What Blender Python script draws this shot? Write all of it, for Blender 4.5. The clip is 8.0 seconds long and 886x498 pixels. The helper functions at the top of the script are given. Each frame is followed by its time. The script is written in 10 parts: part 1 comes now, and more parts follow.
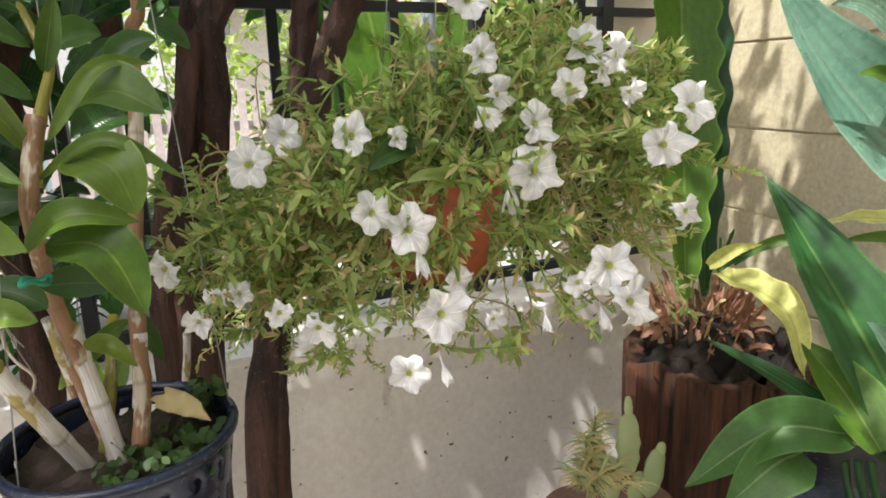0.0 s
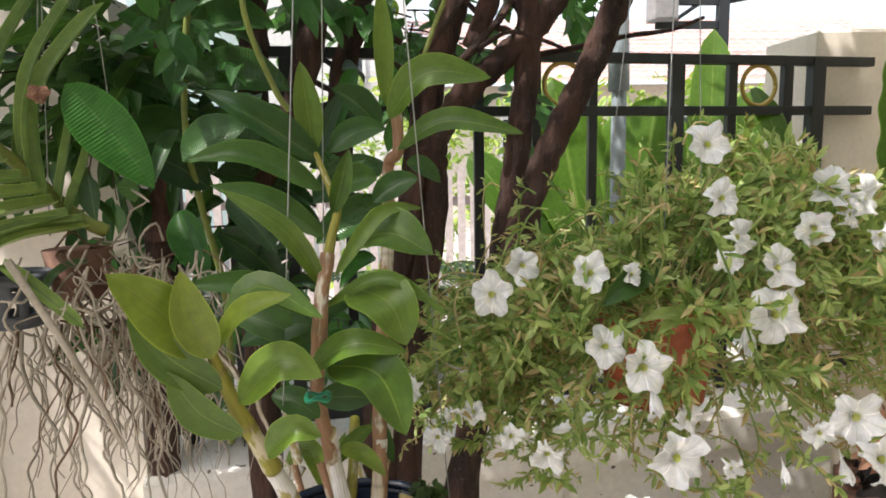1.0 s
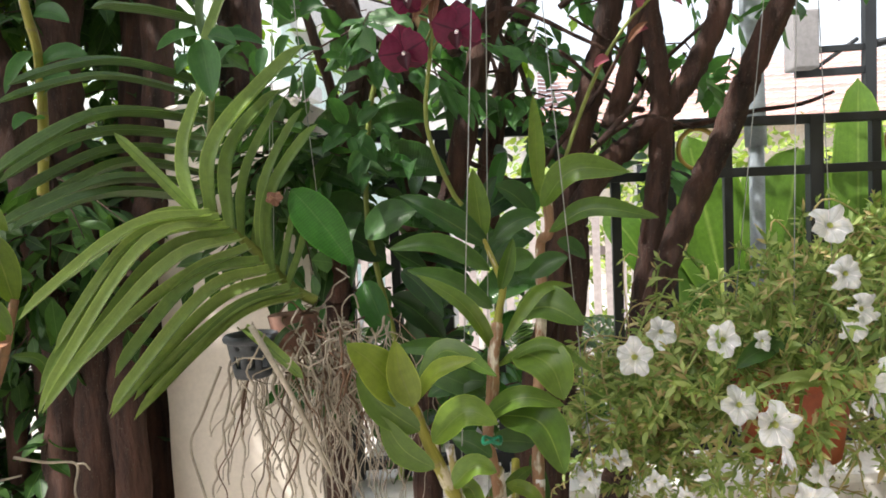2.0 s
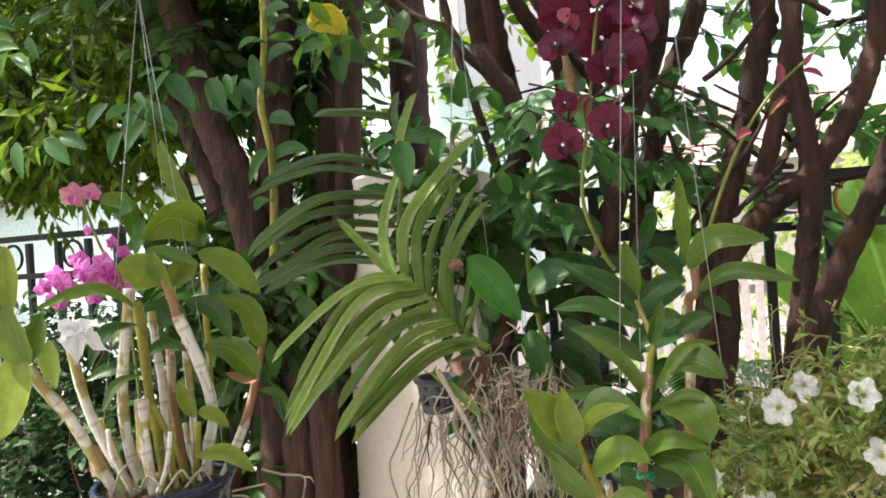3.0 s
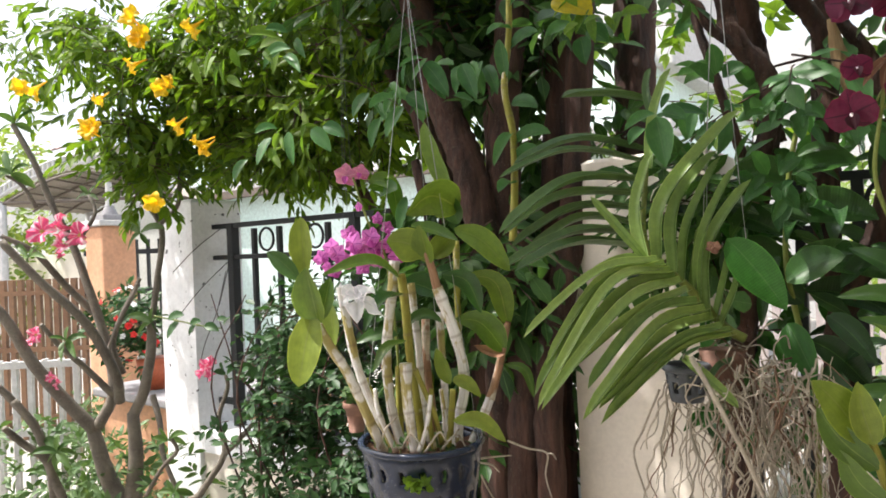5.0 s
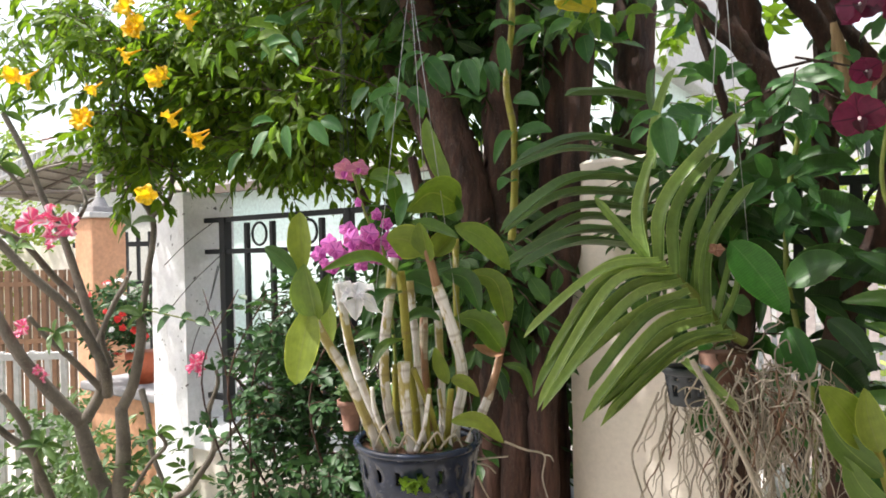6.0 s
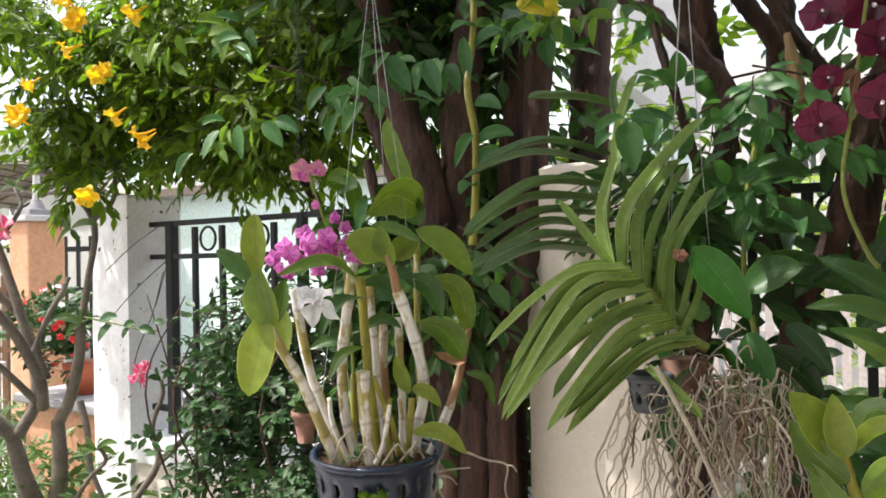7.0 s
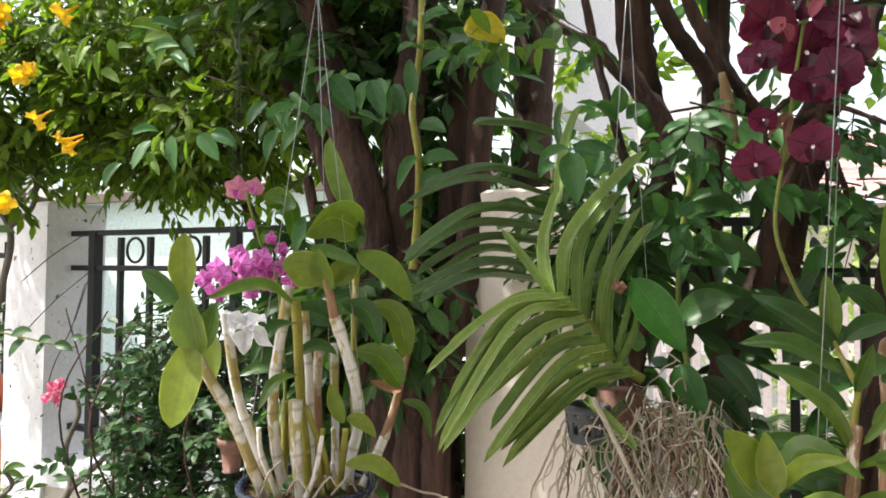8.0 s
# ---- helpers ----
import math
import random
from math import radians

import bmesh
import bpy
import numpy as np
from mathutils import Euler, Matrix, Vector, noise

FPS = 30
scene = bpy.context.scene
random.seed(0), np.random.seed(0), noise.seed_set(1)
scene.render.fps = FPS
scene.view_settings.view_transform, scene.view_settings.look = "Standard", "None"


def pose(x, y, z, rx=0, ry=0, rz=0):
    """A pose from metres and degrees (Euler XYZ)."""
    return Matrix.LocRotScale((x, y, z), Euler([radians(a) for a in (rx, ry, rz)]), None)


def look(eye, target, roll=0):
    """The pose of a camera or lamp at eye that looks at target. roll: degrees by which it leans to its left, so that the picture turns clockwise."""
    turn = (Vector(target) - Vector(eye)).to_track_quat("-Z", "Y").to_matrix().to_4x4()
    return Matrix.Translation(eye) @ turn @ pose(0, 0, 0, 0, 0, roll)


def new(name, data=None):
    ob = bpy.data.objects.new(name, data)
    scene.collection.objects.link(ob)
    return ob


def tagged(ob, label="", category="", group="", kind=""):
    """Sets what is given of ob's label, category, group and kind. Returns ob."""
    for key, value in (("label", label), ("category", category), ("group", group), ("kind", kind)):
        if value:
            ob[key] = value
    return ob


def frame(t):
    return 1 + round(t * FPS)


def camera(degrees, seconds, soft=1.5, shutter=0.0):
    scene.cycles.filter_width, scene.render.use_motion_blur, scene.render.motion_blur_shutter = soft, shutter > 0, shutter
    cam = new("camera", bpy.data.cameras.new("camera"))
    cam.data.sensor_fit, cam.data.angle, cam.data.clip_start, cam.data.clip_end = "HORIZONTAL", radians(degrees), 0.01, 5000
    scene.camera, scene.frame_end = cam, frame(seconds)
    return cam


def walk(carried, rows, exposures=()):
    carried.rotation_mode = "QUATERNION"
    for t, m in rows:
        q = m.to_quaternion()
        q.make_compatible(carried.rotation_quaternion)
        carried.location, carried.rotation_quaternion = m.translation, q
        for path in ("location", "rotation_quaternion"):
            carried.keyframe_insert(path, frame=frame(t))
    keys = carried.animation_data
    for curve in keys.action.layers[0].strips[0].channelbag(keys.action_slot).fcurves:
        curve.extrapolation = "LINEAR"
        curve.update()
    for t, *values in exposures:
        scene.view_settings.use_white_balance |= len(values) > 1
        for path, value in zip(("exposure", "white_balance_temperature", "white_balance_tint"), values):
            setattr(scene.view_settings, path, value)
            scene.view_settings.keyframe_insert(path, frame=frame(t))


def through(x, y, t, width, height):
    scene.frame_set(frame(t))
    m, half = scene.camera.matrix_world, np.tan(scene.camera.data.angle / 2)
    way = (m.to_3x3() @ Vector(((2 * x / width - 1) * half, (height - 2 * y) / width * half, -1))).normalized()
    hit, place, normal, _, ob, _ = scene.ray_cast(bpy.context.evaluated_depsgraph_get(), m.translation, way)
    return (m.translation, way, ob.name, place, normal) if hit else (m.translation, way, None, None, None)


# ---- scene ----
cam = camera(66.8, 8.0, soft=1.75)
PATH = [
    (0, (0.196, 0.368, 1.375), (0.77, 2.221, 0.888), -1.6),
    (0.5, (0.17, 0.386, 1.405), (0.563, 2.314, 1.048), -1.3),
    (1, (0.123, 0.359, 1.44), (0.253, 2.335, 1.163), -1.0),
    (1.5, (0.095, 0.307, 1.453), (0.024, 2.296, 1.258), -2.0),
    (1.7, (0.092, 0.274, 1.463), (-0.05, 2.263, 1.3), -2.4),
    (2.8, (0.125, 0.092, 1.535), (-0.461, 2.004, 1.496), -3.5),
    (3, (0.114, 0.063, 1.533), (-0.564, 1.945, 1.53), -3.8),
    (3.5, (0.094, 0.02, 1.525), (-0.858, 1.779, 1.542), -4.1),
    (4, (0.071, 0.007, 1.516), (-1.028, 1.678, 1.537), -3.6),
    (4.5, (0.052, 0.016, 1.516), (-1.122, 1.635, 1.528), -2.8),
    (6, (0.018, 0.022, 1.516), (-1.138, 1.654, 1.517), -1.4),
    (6.5, (0.008, 0.035, 1.515), (-1.109, 1.694, 1.52), -1.3),
    (7, (-0.012, 0.041, 1.513), (-1.048, 1.751, 1.531), -1.2),
    (7.5, (-0.016, 0.046, 1.522), (-0.963, 1.808, 1.554), -0.7),
    (8, (-0.025, 0.056, 1.527), (-0.899, 1.854, 1.593), 0.4),
]
walk(cam, [(t, look(eye, target, roll)) for t, eye, target, roll in PATH], [(0.0, 1.12), (1.5, 1.08), (3.0, 1.34), (3.6, 1.22), (4.5, 1.07), (7.0, 1.07), (8.0, 1.13)])

# ---- light ----
SUN_EL, SUN_AZ = radians(62), radians(236)      # azimuth: clockwise from +y, where the sun stands
world = bpy.data.worlds.new("sky")
scene.world = world
world.use_nodes = True
wn = world.node_tree.nodes
wn.clear()
sky_tex = wn.new("ShaderNodeTexSky")
sky_tex.sky_type = "NISHITA"
sky_tex.sun_disc = False
sky_tex.sun_elevation, sky_tex.sun_rotation = SUN_EL, SUN_AZ
sky_tex.dust_density = 9.0
sky_tex.air_density = 1.0
sky_bg = wn.new("ShaderNodeBackground")
sky_bg.inputs["Strength"].default_value = 0.215
sky_out = wn.new("ShaderNodeOutputWorld")
haze = wn.new("ShaderNodeMix")
haze.data_type = "RGBA"
haze.inputs[0].default_value = 0.6
haze.inputs[7].default_value = (3.8, 4.05, 4.4, 1)
world.node_tree.links.new(sky_tex.outputs[0], haze.inputs[6])
world.node_tree.links.new(haze.outputs[2], sky_bg.inputs[0])
world.node_tree.links.new(sky_bg.outputs[0], sky_out.inputs[0])
sun = new("sun", bpy.data.lights.new("sun", "SUN"))
sun.data.energy, sun.data.angle, sun.data.color = 4.0, radians(0.6), (1.0, 0.96, 0.90)
sun_from = Vector((math.sin(SUN_AZ) * math.cos(SUN_EL), math.cos(SUN_AZ) * math.cos(SUN_EL), math.sin(SUN_EL)))
sun.matrix_world = look(sun_from * 20, (0, 0, 0))

# ---- materials ----
def node_mat(name):
    m = bpy.data.materials.new(name)
    m.use_nodes = True
    return m, m.node_tree, m.node_tree.nodes["Principled BSDF"]


def ramp_node(nt, stops):
    r = nt.nodes.new("ShaderNodeValToRGB")
    e = r.color_ramp.elements
    e[0].position, e[0].color = stops[0][0], (*stops[0][1], 1)
    e[1].position, e[1].color = stops[-1][0], (*stops[-1][1], 1)
    for pos, col in stops[1:-1]:
        x = e.new(pos)
        x.color = (*col, 1)
    return r


def mixer(nt, a, b, fac, blend="MIX"):
    n = nt.nodes.new("ShaderNodeMix")
    n.data_type, n.blend_type = "RGBA", blend
    for sock, v in (("Factor", fac), ("A", a), ("B", b)):
        s = [i for i in n.inputs if i.name == sock and (sock == "Factor" and i.type == "VALUE" or i.type == "RGBA")][0]
        if isinstance(v, (int, float)):
            s.default_value = v
        elif isinstance(v, tuple):
            s.default_value = (*v, 1)
        else:
            nt.links.new(v, s)
    return [o for o in n.outputs if o.type == "RGBA"][0]


def noise_node(nt, scale, detail=6.0, rough=0.6, stretch=None, space="Object"):
    tc = nt.nodes.new("ShaderNodeTexCoord")
    n = nt.nodes.new("ShaderNodeTexNoise")
    n.inputs["Scale"].default_value, n.inputs["Detail"].default_value, n.inputs["Roughness"].default_value = scale, detail, rough
    if stretch:
        mp = nt.nodes.new("ShaderNodeMapping")
        mp.inputs["Scale"].default_value = stretch
        nt.links.new(tc.outputs[space], mp.inputs[0])
        nt.links.new(mp.outputs[0], n.inputs["Vector"])
    else:
        nt.links.new(tc.outputs[space], n.inputs["Vector"])
    return n


def random_value(nt, island=False):
    if island:
        return nt.nodes.new("ShaderNodeNewGeometry").outputs["Random Per Island"]
    return nt.nodes.new("ShaderNodeObjectInfo").outputs["Random"]


def surface(name, dark, light, big=3.0, fine=60.0, rough=0.7, bump=0.15, metal=0.0, stain=None, stain_at=0.62, stretch=None, island=False, dist=0.004, grain=0.28, speck=None, speck_at=0.645, speck_size=280):
    """A solid surface: broad mottling, fine grain, optional stains, relief."""
    m, nt, b = node_mat(name)
    n1 = noise_node(nt, big, 5, 0.6, stretch)
    n2 = noise_node(nt, fine, 8, 0.7, stretch)
    c = ramp_node(nt, [(0.3, dark), (0.7, light)])
    nt.links.new(n1.outputs["Fac"], c.inputs[0])
    g = ramp_node(nt, [(0.3, (1 - grain,) * 3), (0.7, (1 + grain * 0.43,) * 3)])
    nt.links.new(n2.outputs["Fac"], g.inputs[0])
    col = mixer(nt, c.outputs[0], g.outputs[0], 1.0, "MULTIPLY")
    if stain:
        n3 = noise_node(nt, big * 2.3, 9, 0.75, (1, 1, 0.45))
        k = ramp_node(nt, [(stain_at, (0, 0, 0)), (stain_at + 0.13, (1, 1, 1))])
        nt.links.new(n3.outputs["Fac"], k.inputs[0])
        col = mixer(nt, col, stain, k.outputs[0])
    if speck:
        n4 = noise_node(nt, speck_size, 2, 0.5)
        k4 = ramp_node(nt, [(speck_at, (0, 0, 0)), (speck_at + 0.035, (1, 1, 1))])
        nt.links.new(n4.outputs["Fac"], k4.inputs[0])
        col = mixer(nt, col, speck, k4.outputs[0])
    if island:
        v = ramp_node(nt, [(0.0, (0.75, 0.75, 0.75)), (1.0, (1.2, 1.2, 1.2))])
        nt.links.new(random_value(nt, True), v.inputs[0])
        col = mixer(nt, col, v.outputs[0], 1.0, "MULTIPLY")
    nt.links.new(col, b.inputs["Base Color"])
    rr = nt.nodes.new("ShaderNodeMapRange")
    rr.inputs["To Min"].default_value, rr.inputs["To Max"].default_value = max(0.05, rough - 0.14), min(1.0, rough + 0.14)
    nt.links.new(n2.outputs["Fac"], rr.inputs[0])
    nt.links.new(rr.outputs[0], b.inputs["Roughness"])
    b.inputs["Metallic"].default_value = metal
    if bump:
        bp = nt.nodes.new("ShaderNodeBump")
        bp.inputs["Strength"].default_value, bp.inputs["Distance"].default_value = bump, dist
        nt.links.new(n2.outputs["Fac"], bp.inputs["Height"])
        nt.links.new(bp.outputs[0], b.inputs["Normal"])
    return m


def leafy(name, dark, light, rib=None, rough=0.42, through=0.25, island=False, veins=0.0, yellow=None, rib_width=0.035, spec=0.4, glow=(1.25, 1.3, 0.7), cross=False):
    """A leaf or petal: varied from piece to piece, a paler midrib along its length, fine veins, light shining through."""
    m, nt, b = node_mat(name)
    rnd = random_value(nt, island)
    c = ramp_node(nt, [(0.0, dark), (1.0, light)])
    n = noise_node(nt, 14.0, 4, 0.6)
    add = nt.nodes.new("ShaderNodeMath")
    add.operation = "MULTIPLY_ADD"
    nt.links.new(n.outputs["Fac"], add.inputs[0])
    add.inputs[1].default_value = 0.5
    sub = nt.nodes.new("ShaderNodeMath")
    sub.operation = "MULTIPLY_ADD"
    nt.links.new(rnd, sub.inputs[0])
    sub.inputs[1].default_value, sub.inputs[2].default_value = 0.8, -0.15
    nt.links.new(sub.outputs[0], add.inputs[2])
    nt.links.new(add.outputs[0], c.inputs[0])
    col = c.outputs[0]
    if yellow:
        ny = noise_node(nt, 3.1, 6, 0.7)
        ky = ramp_node(nt, [(0.58, (0, 0, 0)), (0.8, (1, 1, 1))])
        nt.links.new(ny.outputs["Fac"], ky.inputs[0])
        col = mixer(nt, col, yellow, ky.outputs[0])
    uv = nt.nodes.new("ShaderNodeUVMap")
    sep = nt.nodes.new("ShaderNodeSeparateXYZ")
    nt.links.new(uv.outputs[0], sep.inputs[0])
    height = n.outputs["Fac"]
    if rib:
        off = nt.nodes.new("ShaderNodeMath")
        off.operation = "SUBTRACT"
        off.inputs[1].default_value = 0.5
        nt.links.new(sep.outputs[0], off.inputs[0])
        ab = nt.nodes.new("ShaderNodeMath")
        ab.operation = "ABSOLUTE"
        nt.links.new(off.outputs[0], ab.inputs[0])
        k = ramp_node(nt, [(0.0, (1, 1, 1)), (rib_width, (0, 0, 0))])
        nt.links.new(ab.outputs[0], k.inputs[0])
        col = mixer(nt, col, rib, k.outputs[0])
        edge = ramp_node(nt, [(0.0, (0.90, 0.90, 0.90)), (0.10, (1, 1, 1)), (0.455, (1, 1, 1)), (0.49, (1.7, 1.55, 1.6))])      # painted in: shade along the crease, a highlight on the pale margin
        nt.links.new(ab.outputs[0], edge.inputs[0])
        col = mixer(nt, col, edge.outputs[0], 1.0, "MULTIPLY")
    if veins:
        wv = nt.nodes.new("ShaderNodeTexWave")
        wv.inputs["Scale"].default_value, wv.inputs["Distortion"].default_value = veins, 0.6
        wv.bands_direction = "Y" if cross else "X"
        nt.links.new(uv.outputs[0], wv.inputs["Vector"])
        v = ramp_node(nt, [(0.0, (0.90, 0.90, 0.90)), (1.0, (1.05, 1.08, 1.08))])
        nt.links.new(wv.outputs["Fac"], v.inputs[0])
        col = mixer(nt, col, v.outputs[0], 1.0, "MULTIPLY")
        height = wv.outputs["Fac"]
    if rib:
        # lengthwise streaks and small blemishes
        mp = nt.nodes.new("ShaderNodeMapping")
        mp.inputs["Scale"].default_value = (16, 1.6, 1)
        nt.links.new(uv.outputs[0], mp.inputs[0])
        sn = nt.nodes.new("ShaderNodeTexNoise")
        sn.inputs["Scale"].default_value, sn.inputs["Detail"].default_value, sn.inputs["Roughness"].default_value = 1.5, 5, 0.65
        nt.links.new(mp.outputs[0], sn.inputs["Vector"])
        sr = ramp_node(nt, [(0.28, (0.84, 0.85, 0.84)), (0.72, (1.10, 1.09, 1.10))])
        nt.links.new(sn.outputs["Fac"], sr.inputs[0])
        col = mixer(nt, col, sr.outputs[0], 1.0, "MULTIPLY")
        bn = noise_node(nt, 75, 5, 0.7)
        br = ramp_node(nt, [(0.30, (0.80, 0.80, 0.82)), (0.55, (1.0, 1.0, 1.0)), (0.74, (1.22, 1.16, 1.05))])
        nt.links.new(bn.outputs["Fac"], br.inputs[0])
        col = mixer(nt, col, br.outputs[0], 1.0, "MULTIPLY")
    nt.links.new(col, b.inputs["Base Color"])
    rv = nt.nodes.new("ShaderNodeMapRange")
    rv.inputs["To Min"].default_value, rv.inputs["To Max"].default_value = max(0.08, rough - 0.12), min(1.0, rough + 0.16)
    nt.links.new(n.outputs["Fac"], rv.inputs[0])
    nt.links.new(rv.outputs[0], b.inputs["Roughness"])
    b.inputs["Specular IOR Level"].default_value = spec
    bp = nt.nodes.new("ShaderNodeBump")
    bp.inputs["Strength"].default_value, bp.inputs["Distance"].default_value = 0.25, 0.0015
    nt.links.new(height, bp.inputs["Height"])
    nt.links.new(bp.outputs[0], b.inputs["Normal"])
    if through:
        tr = nt.nodes.new("ShaderNodeBsdfTranslucent")
        bright = mixer(nt, col, glow, 1.0, "MULTIPLY")
        nt.links.new(bright, tr.inputs["Color"])
        mx = nt.nodes.new("ShaderNodeMixShader")
        mx.inputs[0].default_value = through
        nt.links.new(b.outputs[0], mx.inputs[1])
        nt.links.new(tr.outputs[0], mx.inputs[2])
        nt.links.new(mx.outputs[0], nt.nodes["Material Output"].inputs["Surface"])
    return m


M_WALL = surface("limewashed render", (0.80, 0.75, 0.71), (0.90, 0.865, 0.835), 2.6, 60, 0.85, 0.2, stain=(0.42, 0.35, 0.29), stain_at=0.60, grain=0.14, speck=(0.16, 0.13, 0.11), speck_at=0.70, speck_size=46)
M_PILLAR = surface("beige painted render", (0.70, 0.62, 0.54), (0.80, 0.73, 0.65), 2.0, 80, 0.8, 0.15, stain=(0.46, 0.40, 0.34), stain_at=0.7, grain=0.10)
M_WHITE = surface("weathered white paint", (0.81, 0.82, 0.85), (0.90, 0.90, 0.92), 3.5, 60, 0.75, 0.25, stain=(0.40, 0.37, 0.38), stain_at=0.59, grain=0.14, speck=(0.10, 0.10, 0.11), speck_at=0.69, speck_size=34)
M_CREAM = surface("cream painted blockwork", (0.54, 0.49, 0.335), (0.61, 0.555, 0.40), 2.0, 70, 0.8, 0.2, stain=(0.42, 0.37, 0.27), stain_at=0.7)
M_IRON = surface("dark painted iron", (0.007, 0.009, 0.012), (0.016, 0.020, 0.024), 9, 120, 0.55, 0.2, stain=(0.04, 0.16, 0.15), stain_at=0.74)
M_BRASS = surface("gilded ring paint", (0.32, 0.22, 0.05), (0.48, 0.36, 0.10), 20, 150, 0.45, 0.2, metal=0.5)
M_GROUND = surface("pale concrete ground", (0.29, 0.275, 0.255), (0.39, 0.37, 0.345), 0.6, 30, 0.9, 0.3, stain=(0.22, 0.205, 0.185), stain_at=0.66)
M_SOIL = surface("dark garden soil", (0.035, 0.025, 0.018), (0.09, 0.065, 0.045), 9, 90, 0.95, 0.8, dist=0.01)
M_BARK = surface("reddish brown bark", (0.016, 0.007, 0.005), (0.150, 0.070, 0.050), 30, 70, 0.85, 1.0, stretch=(1, 1, 0.16), stain=(0.145, 0.085, 0.064), stain_at=0.66, dist=0.02, grain=0.45, speck=(0.13, 0.10, 0.08), speck_at=0.66)
M_BARK_GREY = surface("smooth grey green bark", (0.09, 0.074, 0.058), (0.20, 0.17, 0.135), 12, 90, 0.75, 0.5, stain=(0.30, 0.27, 0.23), stain_at=0.62, speck=(0.26, 0.23, 0.2))
M_STUMP = surface("rotting wood of a stump", (0.010, 0.004, 0.002), (0.20, 0.072, 0.034), 20, 80, 0.72, 1.0, stretch=(2.5, 2.5, 0.12), dist=0.02)
M_PEAT = surface("fibrous peat", (0.006, 0.004, 0.003), (0.026, 0.014, 0.009), 25, 140, 0.95, 1.0, dist=0.01)
M_TERRA = surface("terracotta plastic", (0.40, 0.085, 0.032), (0.52, 0.13, 0.055), 12, 80, 0.5, 0.1)
M_BLACKPOT = surface("black pot plastic", (0.008, 0.013, 0.030), (0.020, 0.030, 0.064), 10, 110, 0.24, 0.15, stain=(0.10, 0.10, 0.11), stain_at=0.72)
M_BROWNPOT = surface("brown clay pot", (0.16, 0.075, 0.05), (0.27, 0.14, 0.10), 14, 90, 0.75, 0.3)
M_WIRE = surface("galvanised wire", (0.30, 0.31, 0.31), (0.48, 0.48, 0.47), 30, 200, 0.45, 0.0, metal=0.6)
M_DARKWIRE = surface("dark twisted wire", (0.03, 0.03, 0.035), (0.07, 0.07, 0.075), 30, 200, 0.6, 0.0)
M_ROOT = surface("pale aerial root", (0.33, 0.275, 0.215), (0.58, 0.51, 0.42), 18, 130, 0.75, 0.3, island=True)
M_ROOT_DEAD = surface("brown dry root", (0.12, 0.068, 0.042), (0.27, 0.165, 0.11), 18, 130, 0.85, 0.3, island=True)
M_HUSK = surface("coconut husk", (0.09, 0.045, 0.028), (0.24, 0.12, 0.075), 20, 120, 0.95, 0.9, dist=0.008)
M_GREYPLASTIC = surface("grey slotted basket plastic", (0.05, 0.055, 0.065), (0.10, 0.11, 0.13), 16, 120, 0.5, 0.1)
M_TIE = surface("green plastic tie", (0.01, 0.20, 0.11), (0.02, 0.30, 0.17), 30, 120, 0.4, 0.0)
def cane_skin(name, skin, sheath, share, rough=0.6):
    """A cane along its UV length: bare skin between papery sheaths, dark rings at the joints, fine lengthwise streaks."""
    m, nt, b = node_mat(name)
    uv = nt.nodes.new("ShaderNodeUVMap")
    sep = nt.nodes.new("ShaderNodeSeparateXYZ")
    nt.links.new(uv.outputs[0], sep.inputs[0])
    shift = nt.nodes.new("ShaderNodeMath")
    shift.operation = "MULTIPLY_ADD"
    shift.inputs[1].default_value = 9.0
    nt.links.new(random_value(nt), shift.inputs[0])
    nt.links.new(sep.outputs[1], shift.inputs[2])
    vec = nt.nodes.new("ShaderNodeCombineXYZ")
    nt.links.new(sep.outputs[0], vec.inputs[0])
    nt.links.new(shift.outputs[0], vec.inputs[1])

    def noise_on(scale, sx, sy, detail):
        mp = nt.nodes.new("ShaderNodeMapping")
        mp.inputs["Scale"].default_value = (sx, sy, 1)
        nt.links.new(vec.outputs[0], mp.inputs[0])
        n = nt.nodes.new("ShaderNodeTexNoise")
        n.inputs["Scale"].default_value, n.inputs["Detail"].default_value, n.inputs["Roughness"].default_value = scale, detail, 0.65
        nt.links.new(mp.outputs[0], n.inputs["Vector"])
        return n.outputs["Fac"]
    patch, streak, grain = noise_on(1.0, 0.8, 11.0, 4), noise_on(1.0, 22.0, 9.0, 5), noise_on(1.0, 60.0, 300.0, 3)
    cut = ramp_node(nt, [(share - 0.025, (0, 0, 0)), (share + 0.025, (1, 1, 1))])
    nt.links.new(patch, cut.inputs[0])
    col = mixer(nt, skin, sheath, cut.outputs[0])
    st = ramp_node(nt, [(0.3, (0.68, 0.66, 0.62)), (0.7, (1.15, 1.15, 1.15))])
    nt.links.new(streak, st.inputs[0])
    col = mixer(nt, col, st.outputs[0], 1.0, "MULTIPLY")
    soil = ramp_node(nt, [(0.32, (0.66, 0.56, 0.46)), (0.48, (1, 1, 1)), (0.75, (1.06, 1.06, 1.08))])
    nt.links.new(noise_on(1.0, 4.0, 14.0, 6), soil.inputs[0])
    col = mixer(nt, col, soil.outputs[0], 1.0, "MULTIPLY")
    pp = nt.nodes.new("ShaderNodeMath")
    pp.operation = "PINGPONG"
    pp.inputs[1].default_value = 0.03
    nt.links.new(sep.outputs[1], pp.inputs[0])
    ring = ramp_node(nt, [(0.0003, (0.5, 0.5, 0.5)), (0.0016, (0, 0, 0))])
    nt.links.new(pp.outputs[0], ring.inputs[0])
    col = mixer(nt, col, (0.20, 0.14, 0.08), ring.outputs[0])
    nt.links.new(col, b.inputs["Base Color"])
    b.inputs["Roughness"].default_value = rough
